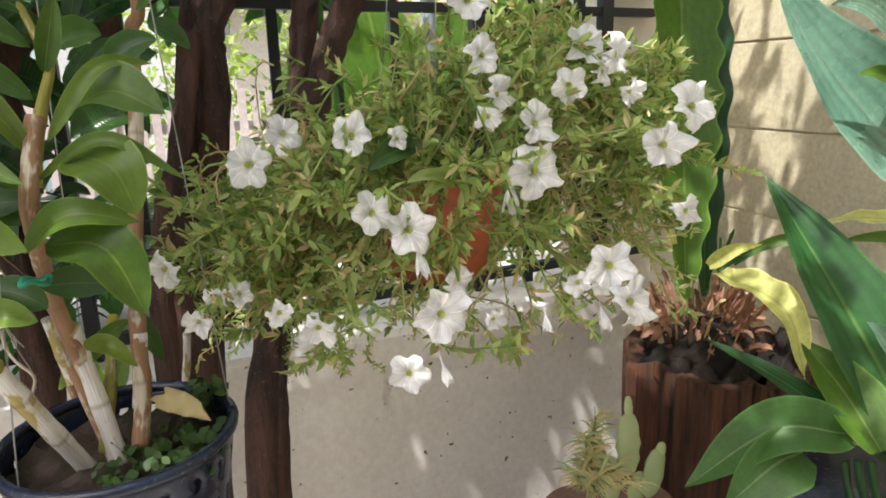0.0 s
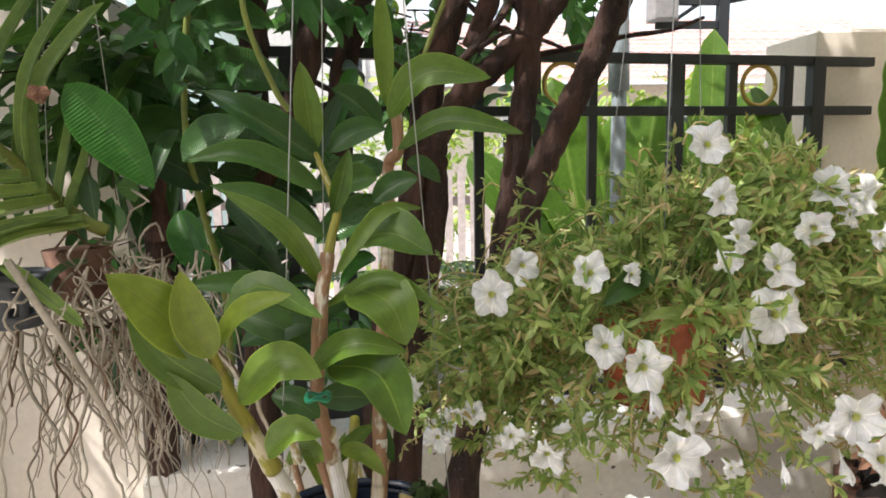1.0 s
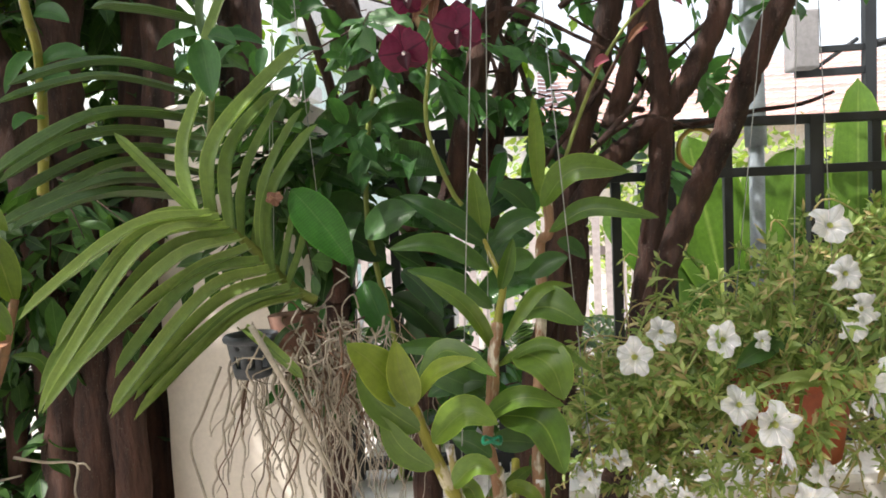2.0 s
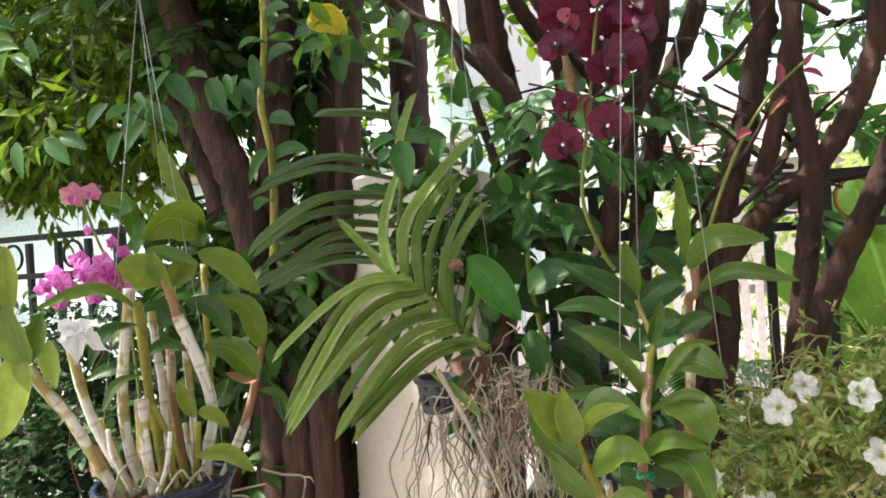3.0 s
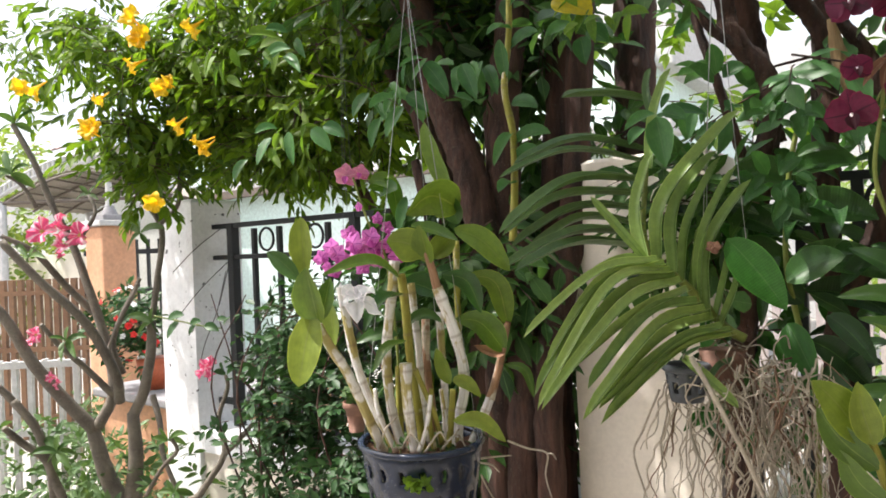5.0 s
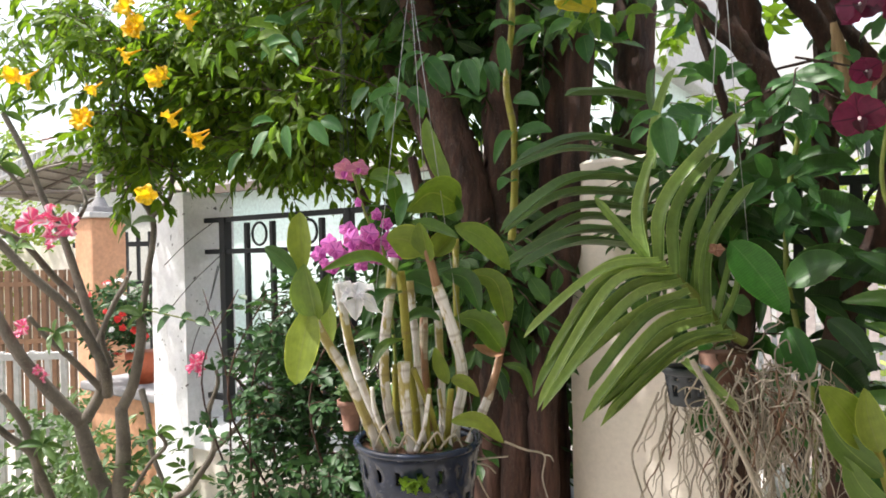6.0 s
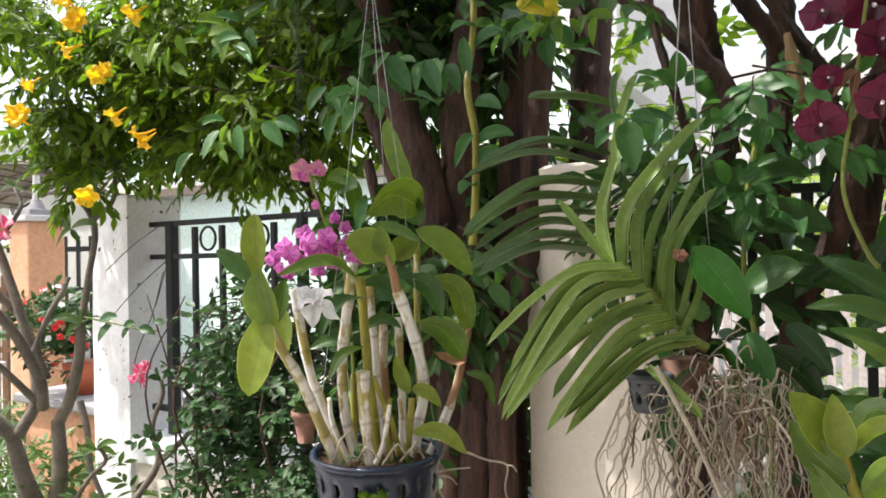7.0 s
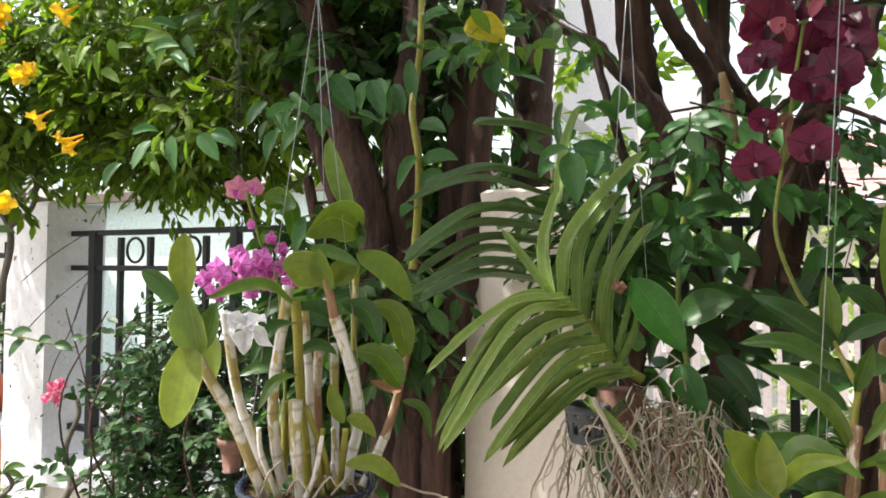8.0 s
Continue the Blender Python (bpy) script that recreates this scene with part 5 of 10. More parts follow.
leaf(orchid, (-0.581, 0.916, 1.319), (-0.564, 0.927, 1.353), 0.0241, L_ORCHID_D, "ovate", sag=0.00)
jointed(orchid, [(-0.513, 0.925, 1.215), (-0.492, 0.949, 1.200), (-0.470, 0.973, 1.188), (-0.473, 0.971, 1.153), (-0.465, 0.975, 1.115)], (0.0019, 0.0011), M_ROOT, "root", False)
jointed(orchid, [(-0.540, 0.883, 1.194), (-0.533, 0.912, 1.190), (-0.514, 0.936, 1.189)], (0.0018, 0.0011), M_ROOT, "root", False)
jointed(orchid, [(-0.539, 0.884, 1.188), (-0.535, 0.910, 1.178), (-0.531, 0.925, 1.163)], (0.0018, 0.0011), M_ROOT, "root", False)
jointed(orchid, [(-0.470, 0.973, 1.188), (-0.462, 0.977, 1.187), (-0.457, 0.980, 1.178)], (0.0014, 0.0009), M_ROOT, "root", False)
jointed(orchid, [(-0.538, 0.884, 1.169), (-0.537, 0.897, 1.147), (-0.529, 0.903, 1.128)], (0.0016, 0.0011), M_ROOT, "root", False)
weeds(orchid, (-0.563, 0.757, 1.182), 0.017, 110, 0.012, L_VINE_L, 27)
weeds(orchid, (-0.70, 0.86, 1.185), 0.016, 60, 0.012, L_VINE_L, 28)
jointed(orchid, [(-0.628, 0.790, 1.217), (-0.645, 0.775, 1.275), (-0.648, 0.771, 1.314)], (0.0040, 0.0032), M_CANE_PALE, "cane")
jointed(orchid, [(-0.565, 0.803, 1.226), (-0.569, 0.800, 1.273), (-0.565, 0.803, 1.315)], (0.0042, 0.0034), M_CANE_GREEN, "cane")
jointed(orchid, [(-0.554, 0.836, 1.223), (-0.563, 0.830, 1.271), (-0.566, 0.827, 1.310)], (0.0040, 0.0032), M_CANE_PALE, "cane")
jointed(orchid, [(-0.570, 0.773, 1.230), (-0.561, 0.781, 1.262), (-0.554, 0.786, 1.310)], (0.0038, 0.0030), M_CANE_PALE, "cane")
jointed(orchid, [(-0.601, 0.773, 1.230), (-0.578, 0.766, 1.255), (-0.560, 0.769, 1.240)], (0.0018, 0.0012), M_ROOT, "root", False)
jointed(orchid, [(-0.550, 0.802, 1.229), (-0.538, 0.823, 1.246), (-0.526, 0.832, 1.224)], (0.0018, 0.0012), M_ROOT, "root", False)
jointed(orchid, [(-0.626, 0.751, 1.232), (-0.618, 0.758, 1.260), (-0.606, 0.769, 1.276)], (0.0018, 0.0012), M_ROOT, "root", False)
jointed(orchid, [(-0.557, 0.771, 1.232), (-0.546, 0.792, 1.256), (-0.537, 0.799, 1.243), (-0.535, 0.826, 1.254)], (0.0018, 0.0012), M_ROOT, "root", False)
settle(orchid)

# ---- flowers ----
def frame_from(face, roll=0.0):
    f = np.array(face, float)
    f /= np.linalg.norm(f)
    x = np.cross((0, 0, 1), f)
    x /= np.linalg.norm(x) + 1e-9
    y = np.cross(f, x)
    c, s = math.cos(roll), math.sin(roll)
    return x * c + y * s, y * c - x * s, f


def orchid_flower(parent, at, size, face, mat, lip_mat, seed, name="flower", wide=0.46):
    """Three sepals, two broad petals and a cupped lip."""
    r = np.random.default_rng(seed)
    X, Y, F = frame_from(np.array(face) + r.normal(size=3) * 0.25, r.normal() * 0.25)
    at = np.array(at, float)
    items, uvs = [], []
    for ang, w, ln, back in ((90, 0.44, 0.50, -0.05), (-142, 0.44, 0.46, -0.05), (-38, 0.44, 0.46, -0.05), (162, wide, 0.48, 0.03), (18, wide, 0.48, 0.03)):
        a = math.radians(ang + r.normal() * 5)
        dirn = X * math.cos(a) + Y * math.sin(a)
        v, f, uv = blade_data(at, at + (dirn * ln + F * (back + r.normal() * 0.05)) * size, w * size, 0.0, -0.2, "ovate", F, 8, 0.07, 0, int(seed * 7 + ang + 400), 5)
        items.append((v, f))
        uvs += uv
    v, f = join_data(items)
    ob = mesh_ob(name, v, f, mat, parent, uv=uvs)
    v, f, uv = blade_data(at + F * size * 0.02, at + (-Y * 0.30 + F * 0.16) * size, 0.26 * size, 0.1, 0.9, "ovate", F, 6, 0.08, 0, seed, 5)
    mesh_ob("lip", v, f, lip_mat, ob, uv=uv)
    if mat is F_MAROON:
        v, f = tube_data([at + F * size * 0.03, at + F * size * 0.10 - Y * size * 0.01], (0.036 * size, 0.028 * size), 6)
        mesh_ob("column", v, f, F_WHITE, ob, "small white column")
    return ob


def trumpet_data(size, lobes, depth, flare, seed, wave=0.27):
    r = np.random.default_rng(seed)
    n, rings = lobes * 8, [(0.03, -1.0), (0.06, -0.55), (0.12, -0.22), (0.24, -0.03), (0.38, 0.02), (0.46, 0.0), (0.50, -0.04)]
    verts, uv, faces = [], [], []
    ph = r.uniform(0, 6, 4)
    for j, (rad, z) in enumerate(rings):
        t = j / (len(rings) - 1)
        for k in range(n):
            a = 2 * math.pi * k / n
            notch = 1 - 0.32 * t ** 3 * (abs(math.cos(a * lobes / 2)) ** 4)
            w = wave * t ** 2 * (math.sin(a * 3 + ph[0]) + 0.6 * math.sin(a * 7 + ph[1]) + 0.4 * math.sin(a * 13 + ph[2]))
            rr = rad * notch * (1 + 0.07 * t * math.sin(a * 2 + ph[3]))
            verts.append((rr * math.cos(a) * size, rr * math.sin(a) * size, (z * depth + w * 0.5 + flare * t * t) * size))
            uv.append(((k * lobes / n) % 1.0, t))
    for j in range(len(rings) - 1):
        for k in range(n):
            q = (k + 1) % n
            faces.append((j * n + k, j * n + q, (j + 1) * n + q, (j + 1) * n + k))
    return np.array(verts), faces, uv


def trumpet(parent, at, size, face, mat, throat, seed, lobes=5, depth=0.55, flare=0.0, name="flower", closed=0.0):
    v, f, uv = trumpet_data(size, lobes, depth, flare + closed, seed)
    if closed:
        v[:, :2] *= 1 - 0.6 * closed
    X, Y, F = frame_from(face, seed * 1.7)
    place = np.array(at, float)
    w = place + v[:, :1] * X + v[:, 1:2] * Y + v[:, 2:] * F
    ob = mesh_ob(name, w, f, mat, parent, uv=uv)
    if throat:
        n = 12
        ring = [place + (X * math.cos(a) + Y * math.sin(a)) * size * 0.075 - F * size * 0.10 for a in np.linspace(0, 2 * np.pi, n, endpoint=False)]
        mesh_ob("throat", np.array([place - F * size * 0.25] + ring), [(0, 1 + k, 1 + (k + 1) % n) for k in range(n)], throat, ob)
    return ob



magenta = thing("magenta_orchid", (-0.671, 0.853, 1.195), "spray of magenta orchid flowers behind pale canes", "orchid", "hanging orchids")
jointed(magenta, [(-0.667, 0.855, 1.195), (-0.671, 0.852, 1.38), (-0.681, 0.843, 1.52), (-0.7, 0.829, 1.567), (-0.718, 0.816, 1.642)], (0.0028, 0.0018), M_STALK, "stalk")
orchid_flower(magenta, (-0.747, 0.789, 1.529), 0.037, (0.3, -1, 0.1), F_MAGENTA, F_MAGENTA, 101)
orchid_flower(magenta, (-0.733, 0.818, 1.552), 0.0333, (0.3, -1, 0.1), F_MAGENTA, F_MAGENTA, 102)
orchid_flower(magenta, (-0.686, 0.815, 1.543), 0.0388, (0.3, -1, 0.1), F_MAGENTA, F_MAGENTA, 103)
orchid_flower(magenta, (-0.671, 0.844, 1.53), 0.037, (0.3, -1, 0.1), F_MAGENTA, F_MAGENTA, 104)
orchid_flower(magenta, (-0.722, 0.826, 1.522), 0.0351, (0.3, -1, 0.1), F_MAGENTA, F_MAGENTA, 105)
orchid_flower(magenta, (-0.721, 0.789, 1.507), 0.037, (0.3, -1, 0.1), F_MAGENTA, F_MAGENTA, 106)
orchid_flower(magenta, (-0.761, 0.779, 1.514), 0.0296, (0.3, -1, 0.1), F_MAGENTA, F_MAGENTA, 107)
orchid_flower(magenta, (-0.696, 0.845, 1.505), 0.0351, (0.3, -1, 0.1), F_MAGENTA, F_MAGENTA, 108)
orchid_flower(magenta, (-0.734, 0.781, 1.491), 0.0259, (0.3, -1, 0.1), F_MAGENTA, F_MAGENTA, 109)
orchid_flower(magenta, (-0.707, 0.818, 1.494), 0.0277, (0.3, -1, 0.1), F_MAGENTA, F_MAGENTA, 110)
orchid_flower(magenta, (-0.695, 0.845, 1.574), 0.024, (0.3, -1, 0.1), F_MAGENTA, F_MAGENTA, 111)
orchid_flower(magenta, (-0.698, 0.805, 1.592), 0.0185, (0.3, -1, 0.1), F_MAGENTA, F_MAGENTA, 112)
orchid_flower(magenta, (-0.673, 0.843, 1.558), 0.024, (0.3, -1, 0.1), F_MAGENTA, F_MAGENTA, 113)
orchid_flower(magenta, (-0.764, 0.795, 1.498), 0.024, (0.3, -1, 0.1), F_MAGENTA, F_MAGENTA, 114)
orchid_flower(magenta, (-0.652, 0.84, 1.511), 0.0333, (0.3, -1, 0.1), F_MAGENTA, F_MAGENTA, 115)
orchid_flower(magenta, (-0.719, 0.81, 1.535), 0.0407, (0.3, -1, 0.1), F_MAGENTA, F_MAGENTA, 116)
orchid_flower(magenta, (-0.702, 0.84, 1.526), 0.0425, (0.3, -1, 0.1), F_MAGENTA, F_MAGENTA, 117)
orchid_flower(magenta, (-0.729, 0.784, 1.518), 0.037, (0.3, -1, 0.1), F_MAGENTA, F_MAGENTA, 118)
orchid_flower(magenta, (-0.703, 0.821, 1.51), 0.037, (0.3, -1, 0.1), F_MAGENTA, F_MAGENTA, 119)
orchid_flower(magenta, (-0.741, 0.824, 1.647), 0.0433, (0.5, -0.8, -0.2), F_PALE, F_MAGENTA, 120)
orchid_flower(magenta, (-0.721, 0.838, 1.651), 0.032, (0.5, -0.8, -0.2), F_PALE, F_MAGENTA, 121)
leaf(magenta, (-0.66, 0.858, 1.616), (-0.683, 0.816, 1.63), 0.0311, L_ORCHID, "ovate", sag=0.2)
leaf(magenta, (-0.683, 0.841, 1.612), (-0.634, 0.827, 1.616), 0.0309, L_ORCHID_D, "ovate", sag=0.1)
white_flower = mesh_ob("flower", *tube_data([(-0.609, 0.699, 1.454), (-0.609, 0.719, 1.454)], (0.004, 0.003), 6), F_WHITE, magenta, "wilting white flower")
for k, (tip, wide) in enumerate((
    ((-0.617, 0.674, 1.478), 0.022),
    ((-0.616, 0.677, 1.449), 0.024),
    ((-0.602, 0.690, 1.423), 0.026),
    ((-0.572, 0.713, 1.429), 0.020),
    ((-0.583, 0.708, 1.463), 0.026),
    ((-0.600, 0.695, 1.474), 0.020),
)):
    blade("petal", (-0.609, 0.699, 1.454), tip, wide, F_WHITE, white_flower, shape="ovate", sag=0.12, face=(0.1, -1, 0.2 + 0.2 * (k % 3)), fold=0.2 + 0.35 * (k % 3), ripple=0.22, n=8, seed=k, waves=9, twist=0.7 * (-1) ** k)
settle(magenta)

# ---- strap-leaved orchid with hanging roots ----
vanda = thing("strap_leaf_orchid", (-0.243, 1.113, 1.325), "strap-leaved orchid in a hanging basket with a beard of pale roots", "orchid", "hanging orchids")
jointed(vanda, [(-0.203, 1.130, 1.362), (-0.227, 1.115, 1.381), (-0.256, 1.087, 1.426), (-0.281, 1.060, 1.462), (-0.306, 1.031, 1.488)], (0.0081, 0.0054), M_STALK, "stem", False)
leaf(vanda, (-0.297, 1.024, 1.488), (-0.448, 0.873, 1.385), 0.0172, L_VANDA, "strap", via=(-0.365, 0.956, 1.472), face=(0.0, -0.75, 0.65), fold=1.2)
leaf(vanda, (-0.291, 1.036, 1.477), (-0.436, 0.879, 1.302), 0.0187, L_VANDA, "strap", via=(-0.364, 0.957, 1.446), face=(0.0, -0.75, 0.65), fold=1.2)
leaf(vanda, (-0.283, 1.038, 1.470), (-0.419, 0.854, 1.288), 0.0184, L_VANDA, "strap", via=(-0.343, 0.954, 1.453), face=(0.0, -0.75, 0.65), fold=1.2)
leaf(vanda, (-0.279, 1.050, 1.463), (-0.426, 0.895, 1.298), 0.0190, L_VANDA, "strap", via=(-0.341, 0.977, 1.436), face=(0.0, -0.75, 0.65), fold=1.2)
leaf(vanda, (-0.271, 1.052, 1.454), (-0.409, 0.848, 1.291), 0.0198, L_VANDA, "strap", via=(-0.324, 0.962, 1.426), face=(0.0, -0.75, 0.65), fold=1.2)
leaf(vanda, (-0.262, 1.055, 1.441), (-0.407, 0.894, 1.320), 0.0196, L_VANDA, "strap", via=(-0.325, 0.982, 1.403), face=(0.0, -0.75, 0.65), fold=1.2)
leaf(vanda, (-0.253, 1.067, 1.421), (-0.368, 0.912, 1.311), 0.0217, L_VANDA, "strap", via=(-0.303, 0.990, 1.407), face=(0.0, -0.75, 0.65), fold=1.2)
leaf(vanda, (-0.245, 1.080, 1.409), (-0.364, 0.892, 1.276), 0.0202, L_VANDA, "strap", via=(-0.292, 0.994, 1.389), face=(0.0, -0.75, 0.65), fold=1.2)
leaf(vanda, (-0.237, 1.092, 1.396), (-0.380, 0.917, 1.264), 0.0207, L_VANDA, "strap", via=(-0.293, 1.014, 1.371), face=(0.0, -0.75, 0.65), fold=1.2)
leaf(vanda, (-0.225, 1.095, 1.382), (-0.363, 0.936, 1.278), 0.0193, L_VANDA, "strap", via=(-0.280, 1.018, 1.358), face=(0.0, -0.75, 0.65), fold=1.2)
leaf(vanda, (-0.215, 1.107, 1.369), (-0.353, 0.918, 1.261), 0.0178, L_VANDA, "strap", via=(-0.269, 1.022, 1.354), face=(0.0, -0.75, 0.65), fold=1.2)
leaf(vanda, (-0.290, 1.036, 1.482), (-0.421, 0.889, 1.346), 0.0163, L_VANDA, "strap", via=(-0.360, 0.965, 1.462), face=(0.0, -0.75, 0.65), fold=1.2)
leaf(vanda, (-0.216, 1.107, 1.375), (-0.352, 0.928, 1.269), 0.0169, L_VANDA, "strap", via=(-0.271, 1.028, 1.362), face=(0.0, -0.75, 0.65), fold=1.2)
leaf(vanda, (-0.297, 1.044, 1.482), (-0.446, 0.931, 1.412), 0.0168, L_VANDA, "strap", via=(-0.357, 1.003, 1.485), face=(0.0, -0.75, 0.65), fold=1.2)
leaf(vanda, (-0.314, 1.018, 1.493), (-0.362, 0.936, 1.587), 0.0142, L_VANDA, "strap", via=(-0.341, 0.977, 1.544), face=(0.2, -1, 0.3), fold=0.60)
leaf(vanda, (-0.274, 1.052, 1.339), (-0.195, 1.040, 1.274), 0.0154, L_VANDA, "strap", via=(-0.230, 1.042, 1.307), face=(0.0, -0.75, 0.65), fold=1.2)
leaf(vanda, (-0.212, 1.098, 1.332), (-0.242, 1.050, 1.292), 0.0112, L_VANDA_D, "strap", via=(-0.228, 1.063, 1.324), face=(0.0, -0.75, 0.65), fold=1.2)
leaf(vanda, (-0.314, 1.029, 1.494), (-0.314, 1.071, 1.659), 0.0221, L_VANDA, "strap", via=(-0.326, 1.035, 1.570), face=(-0.3, -1, 0.2), fold=1.2)
leaf(vanda, (-0.316, 1.070, 1.633), (-0.294, 1.119, 1.798), 0.0197, L_VANDA, "strap", via=(-0.311, 1.093, 1.724), face=(-0.3, -1, 0.2), fold=1.2)
leaf(vanda, (-0.318, 1.101, 1.721), (-0.326, 1.119, 1.804), 0.0157, L_VANDA_D, "strap", via=(-0.328, 1.108, 1.765), face=(-0.3, -1, 0.2), fold=1.2)
leaf(vanda, (-0.300, 1.044, 1.489), (-0.195, 1.132, 1.717), 0.0250, L_VANDA, "strap", via=(-0.285, 1.048, 1.584), face=(-0.3, -1, 0.2), fold=1.2)
leaf(vanda, (-0.278, 1.050, 1.470), (-0.228, 1.115, 1.655), 0.0224, L_VANDA, "strap", via=(-0.272, 1.052, 1.568), face=(-0.3, -1, 0.2), fold=1.2)
leaf(vanda, (-0.271, 1.063, 1.457), (-0.223, 1.116, 1.646), 0.0161, L_VANDA, "strap", via=(-0.260, 1.066, 1.542), face=(-0.3, -1, 0.2), fold=1.2)
leaf(vanda, (-0.256, 1.087, 1.417), (-0.204, 1.130, 1.631), 0.0164, L_VANDA, "strap", via=(-0.242, 1.080, 1.525), face=(-0.3, -1, 0.2), fold=1.2)
leaf(vanda, (-0.243, 1.091, 1.400), (-0.182, 1.124, 1.607), 0.0211, L_VANDA, "strap", via=(-0.235, 1.082, 1.507), face=(-0.3, -1, 0.2), fold=1.2)
leaf(vanda, (-0.237, 1.102, 1.390), (-0.208, 1.099, 1.507), 0.0121, L_VANDA, "strap", via=(-0.221, 1.096, 1.447), face=(-0.3, -1, 0.2), fold=1.2)
leaf(vanda, (-0.230, 1.104, 1.384), (-0.203, 1.120, 1.480), 0.0123, L_VANDA, "strap", via=(-0.208, 1.109, 1.438), face=(-0.3, -1, 0.2), fold=1.2)
leaf(vanda, (-0.264, 1.085, 1.426), (-0.249, 1.089, 1.542), 0.0145, L_VANDA, "strap", via=(-0.255, 1.088, 1.490), face=(-0.3, -1, 0.2), fold=1.2)
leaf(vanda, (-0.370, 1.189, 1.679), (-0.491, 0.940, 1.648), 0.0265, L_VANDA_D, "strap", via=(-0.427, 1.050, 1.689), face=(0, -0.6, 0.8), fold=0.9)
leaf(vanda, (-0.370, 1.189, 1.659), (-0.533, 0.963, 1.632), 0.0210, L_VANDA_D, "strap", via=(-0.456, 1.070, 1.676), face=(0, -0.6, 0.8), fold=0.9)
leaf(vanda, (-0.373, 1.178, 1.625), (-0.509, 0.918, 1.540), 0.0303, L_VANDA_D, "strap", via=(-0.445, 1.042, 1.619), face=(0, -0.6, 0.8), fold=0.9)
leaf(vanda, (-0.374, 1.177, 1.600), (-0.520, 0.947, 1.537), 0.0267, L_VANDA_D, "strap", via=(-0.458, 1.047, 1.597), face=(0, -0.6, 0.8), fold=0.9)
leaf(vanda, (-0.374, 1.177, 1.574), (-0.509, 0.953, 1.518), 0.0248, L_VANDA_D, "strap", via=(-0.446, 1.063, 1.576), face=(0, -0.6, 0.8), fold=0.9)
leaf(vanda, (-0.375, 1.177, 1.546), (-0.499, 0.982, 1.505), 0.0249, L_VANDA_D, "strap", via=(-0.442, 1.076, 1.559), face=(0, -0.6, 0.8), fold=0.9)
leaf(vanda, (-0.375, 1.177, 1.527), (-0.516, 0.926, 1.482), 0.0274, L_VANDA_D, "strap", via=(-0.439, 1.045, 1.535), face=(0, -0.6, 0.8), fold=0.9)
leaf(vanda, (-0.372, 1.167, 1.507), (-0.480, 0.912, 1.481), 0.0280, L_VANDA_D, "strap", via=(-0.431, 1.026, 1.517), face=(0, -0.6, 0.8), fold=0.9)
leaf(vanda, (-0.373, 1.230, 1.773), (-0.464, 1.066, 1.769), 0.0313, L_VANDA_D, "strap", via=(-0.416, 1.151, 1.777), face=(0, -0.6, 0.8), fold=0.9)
jointed(vanda, [(-0.361, 1.171, 1.480), (-0.371, 1.178, 1.548), (-0.368, 1.190, 1.628), (-0.368, 1.211, 1.709)], (0.0054, 0.0045), M_STALK, "stem", False)
slotted_pot(vanda, (-0.278, 1.078, 1.322), 0.030, 0.022, 0.050, M_GREYPLASTIC, 9, "basket")
bm = bmesh.new()
bmesh.ops.create_cone(bm, cap_ends=True, segments=28, radius1=0.026, radius2=0.036, depth=0.055)
bmesh.ops.translate(bm, verts=bm.verts, vec=(-0.236, 1.13, 1.316))
part("clay_pot", bm, M_BROWNPOT, vanda, "small terracotta pot", True)
ROOT_TOP = np.array((-0.244, 1.1, 1.318))
q = np.random.default_rng(31)
pale, dry = [], []
for k in range(150):
    dead, fine = k % 5 == 0, k % 2 == 1
    x = ROOT_TOP[0] + (q.uniform(0.02, 0.16) if fine else q.uniform(-0.075, 0.14))
    p = np.array((x, ROOT_TOP[1] + q.uniform(-0.06, 0.08), ROOT_TOP[2] + q.uniform(-0.06, 0.02)))
    lean = q.normal(size=2) * (0.34, 0.25)
    pts = [p]
    step = q.uniform(0.016, 0.024)
    for i in range(int(q.integers(6, 12 if dead else 17))):
        p = p + np.array((lean[0] * step + q.normal() * 0.0055, lean[1] * step + q.normal() * 0.004, -step * q.uniform(0.65, 1.0)))
        lean = lean * 0.86 + q.normal(size=2) * 0.05
        pts.append(p)
    rad = q.uniform(0.0005, 0.0010) if fine else q.uniform(0.0012, 0.0023)
    (dry if dead else pale).append(tube_data(spline(pts, 3), (rad, rad, rad * 0.6), 5, 0.1, k, False))
for k in range(40):
    p = ROOT_TOP + np.array((q.uniform(0.02, 0.11), q.uniform(-0.05, 0.05), q.uniform(-0.08, 0.055)))
    drift = q.normal(size=3)
    pts = [p]
    for i in range(6):
        drift = drift * 0.6 + q.normal(size=3) * 0.6 + (0.02, 0, -0.32)
        p = p + drift / np.linalg.norm(drift) * 0.022
        pts.append(p)
    (dry if k % 3 == 0 else pale).append(tube_data(spline(pts, 3), (0.0014, 0.0009), 5, 0.1, k, False))
v, fs = join_data(pale)
tagged(mesh_ob("root_beard", v, fs, M_ROOT, vanda, "long pale hanging roots"), kind="stuff")
v, fs = join_data(dry)
tagged(mesh_ob("root_tangle", v, fs, M_ROOT_DEAD, vanda, "tangle of brown dry roots"), kind="stuff")
jointed(vanda, [(-0.256, 1.029, 1.346), (-0.229, 1.027, 1.298), (-0.195, 1.031, 1.227), (-0.163, 1.033, 1.149)], (0.0042, 0.0030), M_ROOT, "root", False)
jointed(vanda, [(-0.315, 1.06, 1.287), (-0.338, 1.044, 1.225), (-0.349, 1.03, 1.191), (-0.33, 1.016, 1.143), (-0.313, 1.003, 1.11)], (0.0018, 0.0015), M_ROOT, "root", False)
